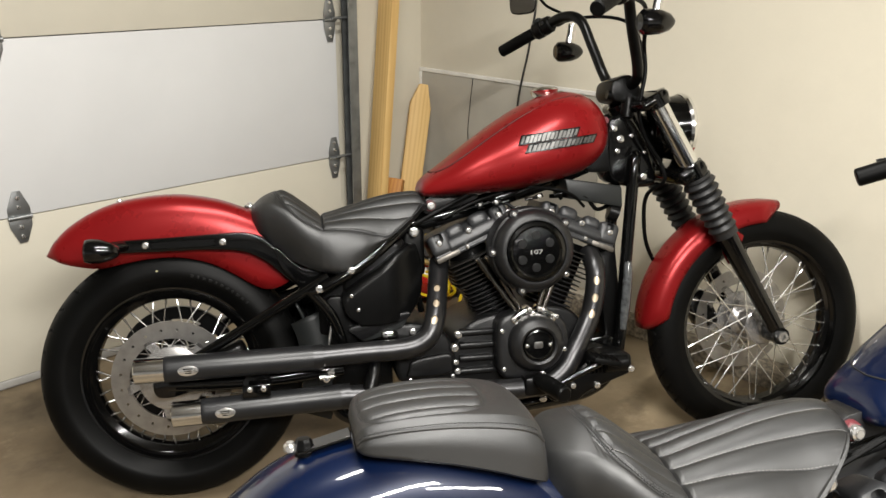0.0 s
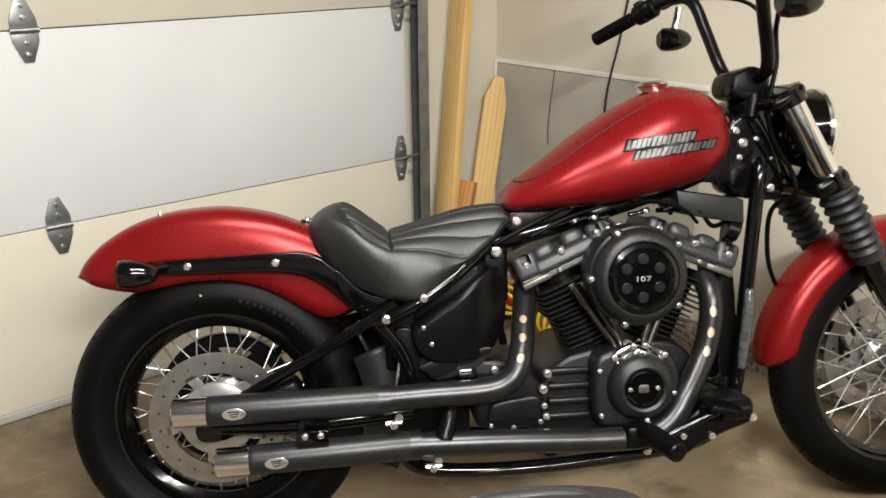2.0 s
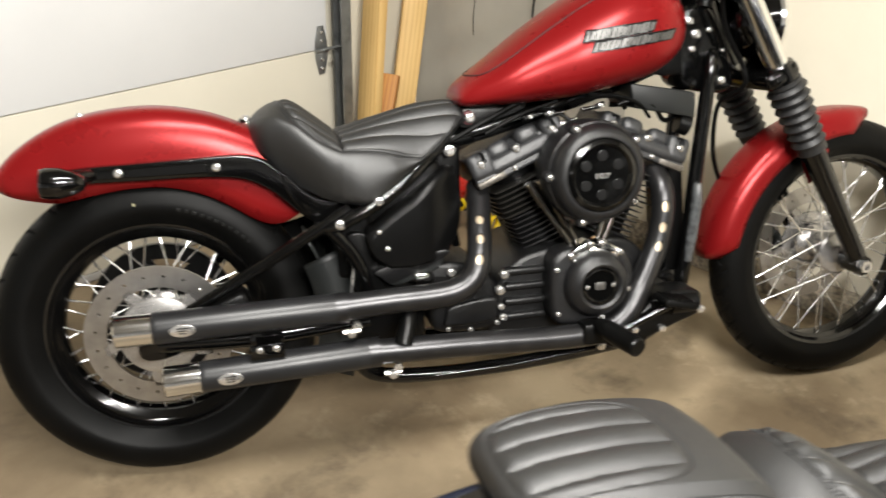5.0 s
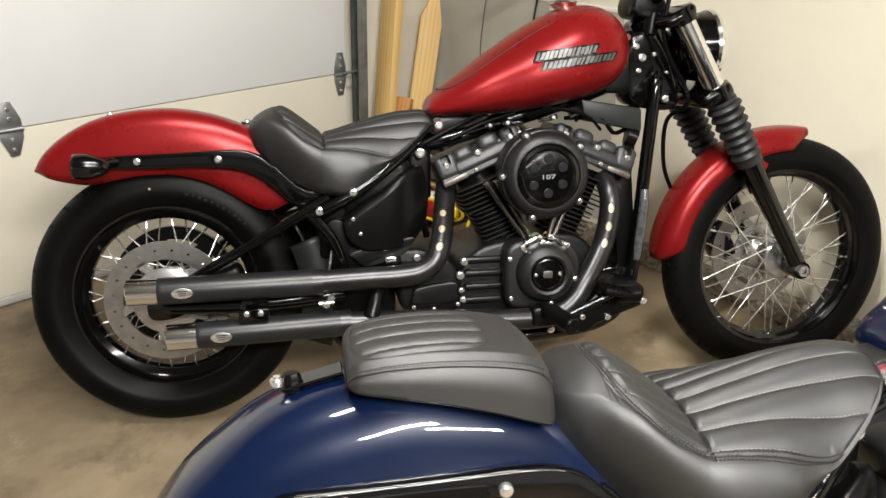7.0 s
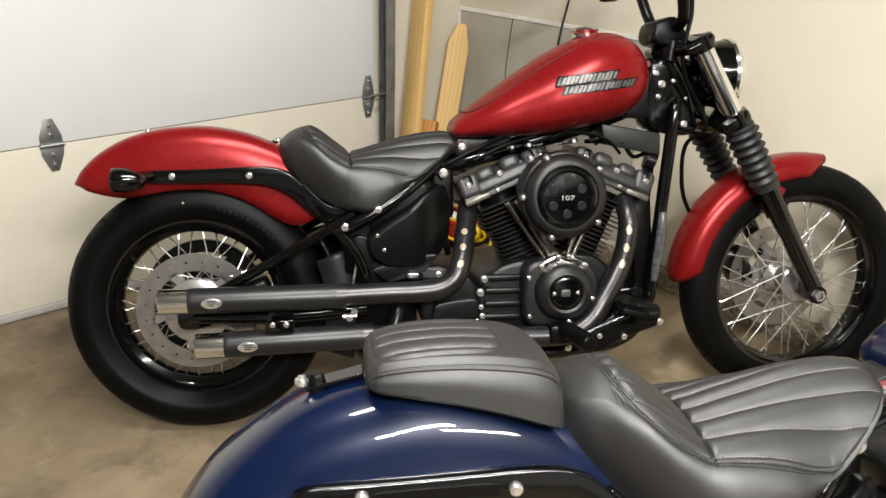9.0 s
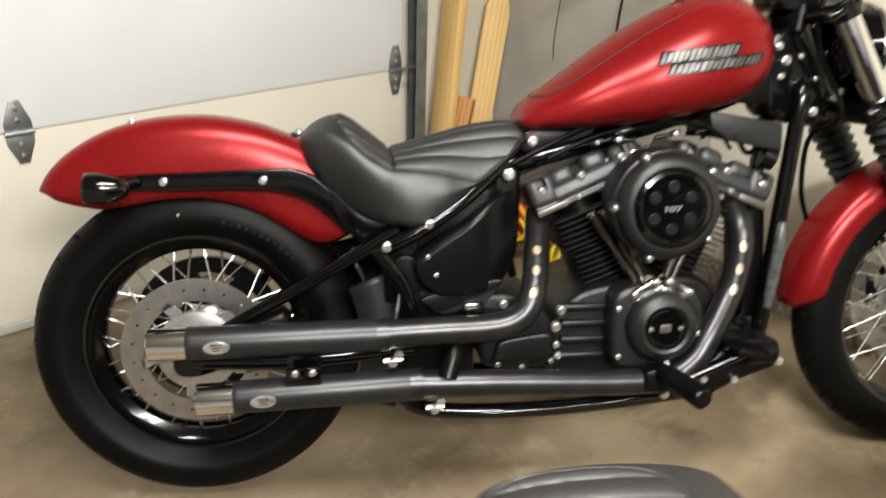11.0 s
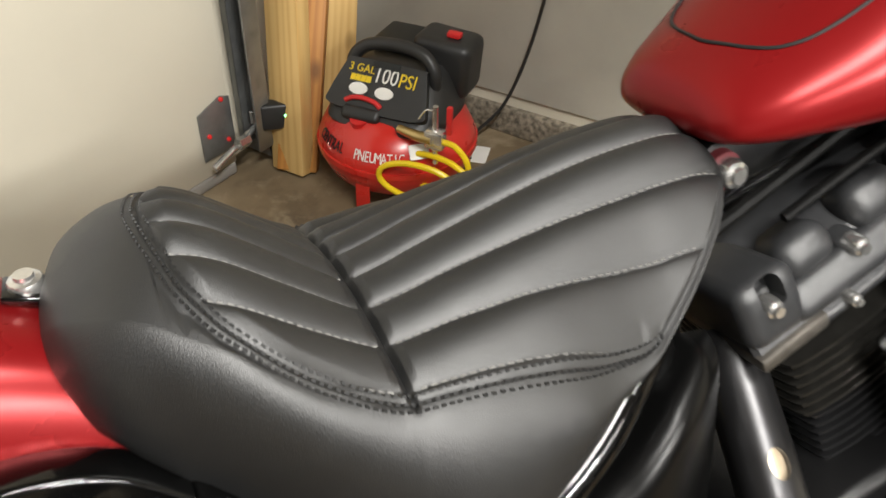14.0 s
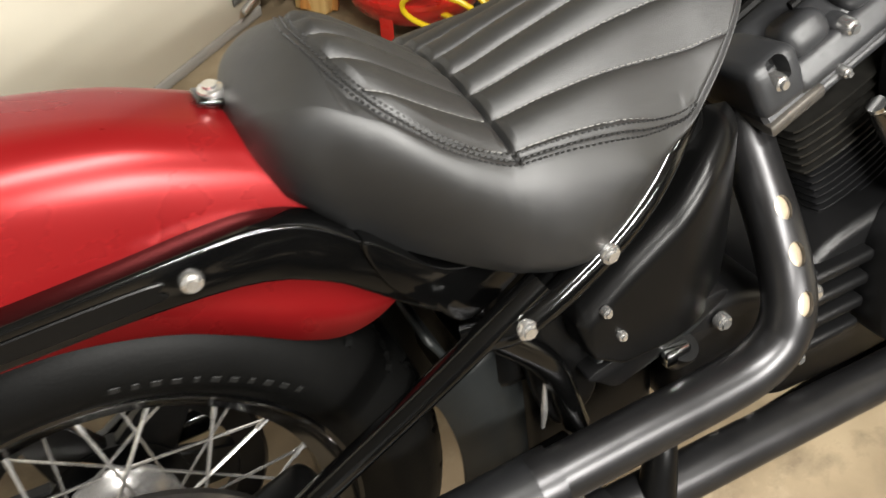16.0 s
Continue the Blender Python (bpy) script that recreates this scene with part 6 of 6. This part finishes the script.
    part("brake_pedal_arm", tube("brake_pedal_arm", [(0.93, -0.20, 0.240), (0.972, -0.203, 0.264), (1.03, -0.207, 0.290), (1.072, -0.21, 0.308)], 0.0085, 10), M_GBLACK, bike, "gloss black brake pedal arm")
    pd = part("brake_pedal", block("brake_pedal", (0.075, 0.06, 0.016), 0.005, 2), M_RUBBER, bike, "ribbed brake pedal pad", Matrix.Translation((1.080, -0.215, 0.318)) @ pose(0, 0, 0, 0, 14, 0))
    for k in range(5):
        part("pad_rib", block("pad_rib", (0.007, 0.056, 0.005), 0.001, 1), M_RUBBER, pd, "", Matrix.Translation((-0.028 + 0.014 * k, 0, 0.009)))
    mc = prism("forward_control", smooth_outline([(0.955, 0.205), (1.02, 0.196), (1.055, 0.218), (1.12, 0.243), (1.172, 0.262), (1.178, 0.285), (1.168, 0.316), (1.10, 0.322), (1.05, 0.300), (1.0, 0.262), (0.95, 0.235)], 40), -0.165, -0.09, 0.01, 3, 50)
    part("forward_control", mc, M_SBLACK, bike, "black forward control bracket")
    for x, z, r in ((1.172, 0.274, 0.010), (1.078, 0.238, 0.009), (1.012, 0.242, 0.008), (0.93, 0.215, 0.010)):
        bolt(bike, x, -0.168, z, r)
    for k in range(5):
        part("cylinder_boot", tube("cylinder_boot", [(1.052 + 0.010 * k, -0.168, 0.288), (1.057 + 0.010 * k, -0.168, 0.289)], 0.017, 14), M_RUBBER, bike, "ribbed rubber boot")
    part("master_cylinder", tube("master_cylinder", [(1.10, -0.16, 0.290), (1.162, -0.16, 0.292)], 0.023, 16), M_SBLACK, bike, "black brake master cylinder")
    part("lower_rod", tube("lower_rod", [(0.56, -0.13, 0.178), (0.75, -0.135, 0.184), (0.93, -0.14, 0.20)], 0.006, 10), M_GBLACK, bike, "gloss black linkage rod")
    part("kickstand", tube("kickstand", [(0.95, 0.12, 0.19), (0.86, 0.20, 0.10), (0.80, 0.245, 0.055), (0.77, 0.262, 0.0615)], [0.012, 0.011, 0.010, 0.014], 12), M_GBLACK, bike, "gloss black side stand")
    # amber wire label behind the rear header
    part("wire_loom", tube("wire_loom", [(0.615, -0.03, 0.62), (0.632, -0.04, 0.56), (0.628, -0.04, 0.50), (0.64, -0.03, 0.44)], 0.009, 8), M_RUBBER, bike)
    for x, z, mt in ((0.618, 0.575, M_ORANGE), (0.626, 0.535, M_YELLOW)):
        part("wire_tag", block("wire_tag", (0.009, 0.006, 0.016), 0.002, 2), mt, bike, "bright wire connector", Matrix.Translation((x, -0.055, z)) @ pose(0, 0, 0, 0, 12, 0))
    part("passenger_peg_mount", tube("passenger_peg_mount", [(0.505, -0.15, 0.36), (0.495, -0.175, 0.33), (0.48, -0.19, 0.285)], [0.012, 0.016, 0.02], 14), M_SBLACK, bike, "black rubber bracket boot")


def txt(words, size, depth, material, parent, m, label=""):
    cu = bpy.data.curves.new("lettering", "FONT")
    cu.body, cu.size, cu.extrude, cu.align_x = words, size, depth, "CENTER"
    cu.resolution_u = 3
    tmp = bpy.data.objects.new("lettering_tmp", cu)
    scene.collection.objects.link(tmp)
    bpy.context.view_layer.update()
    me = bpy.data.meshes.new_from_object(tmp.evaluated_get(bpy.context.evaluated_depsgraph_get()))
    bpy.data.objects.remove(tmp)
    bpy.data.curves.remove(cu)
    me.materials.clear()
    return part("lettering", me, material, parent, label, m)


def motorcycle(label, base, paint, style):
    bike = thing("motorcycle", label, "motorcycle", pose(base[0], base[1], style.get("lift", 0.0), -BIKE_LEAN, 0, base[2]), "parked motorcycles")
    wheel(bike, "rear_wheel", "black laced rear wheel", (0, 0, 0.323), 0.323, 0.075, 0.226, 0.188, 0.062, 0.146, -0.076, 40, 0, 34, 0.8, pulley=True)
    shell("rear_fender", resample(section_shell(style["shape"], 18, *style["section"]), 60), paint, bike, style["fender"])
    frame_parts(bike, bool(style["signals"]), style["strut"])
    fuel_tank(bike, paint, style["tank"], style["emblem"]).matrix_basis = Matrix.Translation(style["tank_shift"])
    solo_seat(bike)
    exhaust(bike)
    engine(bike)
    front_end(bike, paint, style)
    cal = part("rear_caliper", block("rear_caliper", (0.11, 0.055, 0.075), 0.016, 3), M_SBLACK, bike, "black rear brake caliper", Matrix.Translation((0.135, -0.085, 0.36)) @ pose(0, 0, 0, 0, -20, 0))
    return bike


APE = [(1.222, 0.0, 1.022), (1.224, 0.06, 1.022), (1.223, 0.098, 1.034), (1.213, 0.122, 1.07), (1.190, 0.145, 1.15), (1.168, 0.175, 1.222), (1.135, 0.235, 1.24), (1.085, 0.315, 1.212), (1.0, 0.405, 1.165)]
LOW = [(1.212, 0.0, 1.03), (1.205, 0.05, 1.035), (1.21, 0.12, 1.06), (1.20, 0.20, 1.10), (1.15, 0.29, 1.10), (1.10, 0.34, 1.085), (1.005, 0.395, 1.05)]
motorcycle("matt red cruiser motorcycle leaning on its side stand", (0, 0, 0), M_RED,
                      {"steer": 2.5, "bars": APE, "signals": (1.178, 0.31, 1.147), "shape": REAR_FENDER, "section": (0.50, 0.60, 0.76, 0.010), "strut": (0.062, 0.093), "fender": "matt red bobbed rear fender", "tank": "matt red teardrop fuel tank", "emblem": True, "tank_shift": (0, 0, 0)})
blue_bike = motorcycle("gloss blue cruiser motorcycle with pillion pad on its side stand", (0.40, -1.165, 0), M_BLUE,
                       {"steer": 2.5, "bars": LOW, "signals": None, "shape": BLUE_FENDER, "section": (0.72, 0.80, 1.0, 0.0), "strut": (0.100, 0.117), "fender": "gloss dark blue rear fender", "tank": "gloss dark blue fuel tank", "emblem": False, "tank_shift": (0.045, 0, -0.02)})


def pillion_pad(bike):
    """The passenger pad, strapped on the blue fender."""
    # x, middle height, half width, lower height
    tab = [(-0.040, 0.786, 0.070, 0.770), (-0.036, 0.800, 0.084, 0.768), (-0.022, 0.810, 0.094, 0.765), (0.02, 0.817, 0.103, 0.760), (0.08, 0.819, 0.108, 0.750), (0.14, 0.815, 0.109, 0.735), (0.18, 0.808, 0.107, 0.722), (0.203, 0.797, 0.102, 0.714), (0.212, 0.782, 0.098, 0.711), (0.216, 0.752, 0.094, 0.711)]
    tab = [(-0.026 + (x + 0.040) * 0.922, zt, w * 0.93, zb + 0.010) for x, zt, w, zb in tab]
    tab = [tuple(r) for r in spline(tab, 160)]

    def pt(x, v):
        zt, w, zb = interp(x, tab)
        a = abs(v)
        if a < 0.6:
            q = a / 0.6
            y, z = w * 0.93 * q, zt - 0.007 * q * q - 0.007 * max(0, q - 0.86) / 0.14
            rim = ((x - 0.062) / 0.080) ** 4 + (y / 0.073) ** 4
            z -= 0.0022 * max(0, 1 - abs(rim - 1) / 0.16)
            if rim < 1:
                z += 0.006 * (abs(math.sin(math.pi * (y / 0.036 + 0.5))) ** 0.5 - 0.5) * min(1, (1 - rim) * 2.5)
        else:
            q = (a - 0.6) / 0.4
            y = w * (0.93 + 0.07 * math.sin(min(1, q * 1.8) * math.pi / 2))
            zs = zt - 0.014
            z = zs + (zb - zs) * q
        return (x, math.copysign(y, v), z)

    xs = np.concatenate([np.linspace(-0.026, -0.01, 14)[:-1], np.linspace(-0.01, 0.195, 130)[:-1], np.linspace(0.195, 0.21, 14)])
    vs = np.concatenate([np.linspace(-1, -0.6, 14)[:-1], np.linspace(-0.6, 0.6, 121), np.linspace(0.6, 1, 14)[1:]])
    rings = []
    for x in xs:
        top = [pt(x, v) for v in vs]
        rings.append(top + [(x, y, top[0][2] - 0.004) for y in np.linspace(top[-1][1] * 0.95, top[0][1] * 0.95, 5)])
    pad = part("pillion_pad", loft("pillion_pad", rings, True, True, 50), M_LEATHER, bike, "black leather pillion pad with stitched channels")
    part("pad_piping", tube("pad_piping", [pt(x, -0.62) for x in np.linspace(-0.024, 0.205, 24)], 0.0024, 8), M_LEATHER, pad, "black seam piping")
    row = []
    for g in np.linspace(0, 2 * math.pi, 150, endpoint=False):
        c, d = math.cos(g), math.sin(g)
        x, y = 0.062 + 0.080 * math.copysign(abs(c) ** 0.5, c), 0.073 * math.copysign(abs(d) ** 0.5, d)
        p = Vector(pt(x, 0.6 * y / (interp(x, tab)[1] * 0.93)))
        if not row or (p - row[-1]).length > 0.0052:
            row.append(p)
    for x in np.linspace(-0.02, 0.2, 44):
        row.append(Vector(pt(x, -0.588)) + Vector((0, 0, 0.0004)))
    bm = bmesh.new()
    for p, n in zip(row, row[1:]):
        if (n - p).length < 0.03:
            bmesh.ops.create_cube(bm, size=1, matrix=along(p, n) @ Matrix.Diagonal((0.0014, 0.0032, 0.0014, 1)))
    st = part("pad_stitching", from_bm("pad_stitching", bm), M_THREADB, pad, "black seam stitching")
    st["kind"] = "stuff"
    strap = part("mounting_strap", block("mounting_strap", (0.07, 0.035, 0.004), 0.001, 1), M_GBLACK, bike, "black mounting strap", Matrix.Translation((-0.062, 0, 0.766)) @ pose(0, 0, 0, 0, -14, 0))
    part("strap_knob", revolve("strap_knob", [(0, 0.022), (0.009, 0.021), (0.012, 0.016), (0.012, 0.003), (0.015, 0.0), (0, 0.0)], 8), M_SBLACK, bike, "black mounting knob", Matrix.Translation((-0.088, 0, 0.752)) @ pose(0, 0, 0, 90, 0, 0))
    return pad


pillion_pad(blue_bike)
# ---- compressor ----
def panel_mesh():
    out = smooth_outline([(-0.105, -0.045), (-0.06, -0.052), (0.06, -0.052), (0.105, -0.045), (0.108, -0.025), (0.088, 0.045), (0.075, 0.055), (-0.075, 0.055), (-0.088, 0.045), (-0.108, -0.025)], 48)
    me = prism("control_panel", out, -0.009, 0.009, 0.005, 3, 50)
    me.transform(Matrix.Rotation(radians(90), 4, "X") @ Matrix.Diagonal((1, 1, 1, 1)))
    me.transform(Matrix.Diagonal((1, -1, 1, 1)))
    me.flip_normals()
    return me


def compressor():
    c = thing("air_compressor", "red pancake air compressor with black motor cover, standing by the wall", "air compressor", ROOM @ pose(-0.288, -0.366, 0, 0, 0, -80))
    R = 0.168
    tank = part("tank", revolve("tank", [(0, 0.215), (0.06, 0.213), (0.115, 0.198), (0.15, 0.168), (0.166, 0.135), (0.168, 0.122), (0.168, 0.108), (0.166, 0.095), (0.15, 0.062), (0.115, 0.036), (0.06, 0.024), (0, 0.022)], 64), M_CRED, c, "gloss red pancake tank", pose(0, 0, 0, 90, 0, 0))
    part("tank_seam", revolve("tank_seam", [(0.166, 0.108), (0.1715, 0.109), (0.1715, 0.121), (0.166, 0.122)], 64, True), M_CRED, tank, "rolled tank seam")
    for k in range(3):
        a = radians(-92 + 120 * k)
        leg = part("leg", prism("leg", [(-0.016, 0.005), (0.016, 0.005), (0.016, 0.085), (-0.016, 0.085)], -0.002, 0.002, 0.001), M_CRED, c, "red steel leg", Matrix.Translation((0.155 * math.cos(a), 0.155 * math.sin(a), 0)) @ pose(0, 0, 0, 0, 0, math.degrees(a) + 90))
        part("rubber_foot", revolve("rubber_foot", [(0, 0.0), (0.014, 0.0), (0.013, 0.014), (0, 0.014)], 16), M_CBLACK, leg, "", Matrix.Translation((0, 0.012, 0)) @ pose(0, 0, 0, 90, 0, 0))
    # black shroud
    tab = [(0.150, 0.105, 0.085), (0.165, 0.122, 0.105), (0.185, 0.130, 0.118), (0.205, 0.128, 0.108), (0.235, 0.116, 0.092), (0.262, 0.102, 0.074), (0.278, 0.086, 0.058), (0.284, 0.066, 0.042)]
    rings = []
    for z, hx, hy in tab:
        ring = []
        for k in range(36):
            a = 2 * math.pi * k / 36
            ca, sa = math.cos(a), math.sin(a)
            x = hx * math.copysign(abs(ca) ** 0.55, ca)
            y = hy * math.copysign(abs(sa) ** 0.55, sa) + max(0, z - 0.19) * 0.5
            ring.append((x, y, z))
        rings.append(ring)
    sh = part("shroud", loft("shroud", rings, True, True, 50), M_CBLACK, c, "black plastic motor shroud")
    part("carry_handle", tube("carry_handle", [(-0.088, -0.02, 0.245), (-0.088, -0.015, 0.285), (-0.062, -0.005, 0.310), (-0.02, 0.0, 0.318), (0.03, 0.0, 0.318), (0.068, -0.005, 0.308), (0.09, -0.012, 0.28), (0.09, -0.015, 0.24)], 0.0135, 12), M_CBLACK, c, "black carry handle")
    part("motor_block", block("motor_block", (0.13, 0.1, 0.12), 0.02, 3), M_CBLACK, c, "black motor housing", Matrix.Translation((0.075, 0.085, 0.265)) @ pose(0, 0, 0, 0, 4, 0))
    part("pump_head", block("pump_head", (0.11, 0.10, 0.05), 0.012, 3), M_GREY, c, "", Matrix.Translation((-0.02, 0.085, 0.285)))
    part("power_switch", block("power_switch", (0.03, 0.02, 0.012), 0.004, 2), M_RPLASTIC, c, "red power switch", Matrix.Translation((0.095, 0.075, 0.33)))
    face = pose(-0.005, -0.060, 0.246, 46, 0, 0)
    pan = part("control_panel", panel_mesh(), M_CBLACK, c, "black sloping control panel", face)
    txt("3 GAL", 0.023, 0.0009, M_YELLOW, pan, Matrix.Translation((-0.050, 0.027, 0.0095)) @ Matrix.Diagonal((0.95, 1, 1, 1)), "yellow printed text")
    for k in range(4):
        part("print_bar", block("print_bar", (0.0105, 0.013, 0.001), 0), M_YELLOW, pan, "yellow printed bar", Matrix.Translation((-0.064 + 0.0115 * k, 0.014, 0.0095)))
    txt("100", 0.046, 0.0008, M_WHITE, pan, Matrix.Translation((0.006, 0.012, 0.0095)) @ Matrix.Diagonal((0.78, 1, 1, 1)), "white printed number")
    txt("PSI", 0.040, 0.0009, M_YELLOW, pan, Matrix.Translation((0.054, 0.012, 0.0095)) @ Matrix.Diagonal((0.8, 1, 1, 1)), "yellow printed text")
    part("badge", block("badge", (0.06, 0.014, 0.002), 0.0005, 1), M_GREY, pan, "grey maker's plate", Matrix.Translation((0.0, 0.048, 0.01)))
    for x in (-0.045, 0.012):
        part("gauge", revolve("gauge", [(0, -0.008), (0.015, -0.008), (0.0175, -0.005), (0.0175, 0.004), (0, 0.004)], 28), M_WHITE, pan, "white faced pressure gauge", Matrix.Translation((x, -0.008, 0.008)) @ pose(0, 0, 0, 90, 0, 0) @ Matrix.Diagonal((1.15, 1, 0.7, 1)))
    part("red_trim", tube("red_trim", [(-0.066, -0.036, 0.009), (-0.050, -0.0285, 0.012), (-0.026, -0.026, 0.013), (0.0, -0.030, 0.012), (0.014, -0.038, 0.009)], 0.0052, 10), M_RPLASTIC, pan, "red trim arc")
    part("knob_housing", block("knob_housing", (0.085, 0.030, 0.034), 0.010, 3), M_CBLACK, pan, "black regulator housing", Matrix.Translation((-0.026, -0.056, -0.004)))
    part("regulator_knob", revolve("regulator_knob", [(0, -0.034), (0.015, -0.034), (0.0185, -0.029), (0.0195, 0.0), (0, 0.0)], 14), M_RPLASTIC, pan, "red regulator knob", Matrix.Translation((-0.026, -0.066, 0.004)) @ pose(0, 0, 0, 55, 0, 0))
    # lettering round the tank: dark word and white word
    for words, a0, material, label in (("CENTRAL", -122, M_DARK, "dark printed word"), ("PNEUMATIC", -78, M_WHITE, "white printed word")):
        n = len(words)
        for k, ch in enumerate(words):
            a = radians(a0 + (k - (n - 1) / 2) * 5.0 * (0.9 if n == 7 else 0.85))
            r, z = 0.1648, 0.150
            txt(ch, 0.031, 0.0008, material, tank, pose(0, 0, 0, -90, 0, 0) @ Matrix.Translation((r * math.cos(a), r * math.sin(a), z - 0.008)) @ pose(0, 0, 0, 0, 0, math.degrees(a) + 90) @ pose(0, 0, 0, 63, 0, 0) @ Matrix.Diagonal((0.62, 1, 1, 1)), label)
    # outlet with brass fittings and the yellow hose
    part("outlet_fitting", tube("outlet_fitting", [(0.06, -0.115, 0.205), (0.10, -0.125, 0.205), (0.135, -0.125, 0.205)], [0.009, 0.011, 0.012], 10), M_BRASS, c, "brass outlet fitting")
    part("ball_valve", block("ball_valve", (0.04, 0.028, 0.04), 0.006, 2), M_STEEL, c, "plated valve body", Matrix.Translation((0.14, -0.12, 0.205)))
    part("valve_stem", tube("valve_stem", [(0.14, -0.12, 0.15), (0.14, -0.12, 0.275)], 0.006, 8), M_STEEL, c)
    part("valve_lever", block("valve_lever", (0.012, 0.012, 0.06), 0.004, 2), M_RPLASTIC, c, "red valve lever", Matrix.Translation((0.165, -0.11, 0.245)))
    part("pull_ring", tube("pull_ring", [(0.105, -0.12, 0.24), (0.12, -0.12, 0.262), (0.138, -0.12, 0.265)], 0.002, 6), M_STEEL, c)
    part("warning_sticker", block("warning_sticker", (0.04, 0.001, 0.03), 0), M_WHITE, c, "white sticker", Matrix.Translation((0.105, -0.118, 0.165)) @ pose(0, 0, 0, -38, 0, 40))
    return c


compressor()


def coil_hose():
    h = thing("air_hose", "coiled yellow air hose draped over the compressor tank", "hose", ROOM @ pose(-0.288, -0.366, 0, 0, 0, -80))
    pts = [(0.15, -0.125, 0.205), (0.185, -0.125, 0.20), (0.21, -0.12, 0.16), (0.20, -0.11, 0.09)]
    for k in range(40):
        a = k * 2 * math.pi / 12
        pts.append((0.20 - 0.085 * (1 - math.cos(a)) + 0.002 * k, -0.155 - 0.022 * math.sin(a * 0.5) + 0.001 * k, 0.125 + 0.042 * math.sin(a) + 0.0 * k))
    part("hose", tube("hose", pts[:30], 0.0062, 8, 220), M_YELLOW, h)
    coil = []
    for k in range(90):
        a = k * 2 * math.pi / 12
        coil.append((0.225 + 0.0028 * k, -0.05 + 0.035 * math.cos(a) - 0.0008 * k, 0.047 + 0.038 * math.sin(a)))
    part("hose_coil", tube("hose_coil", coil, 0.0062, 8, 500), M_YELLOW, h, "spring coiled yellow hose")
    return h


coil_hose()
tag = thing("paper_tag", "small white paper tag lying by the compressor", "tag", ROOM @ pose(-0.10, -0.46, 0.0, 0, 0, 20))
part("paper", block("paper", (0.07, 0.045, 0.002), 0.0005, 1, (0, 0, 0.001)), M_WHITE, tag)
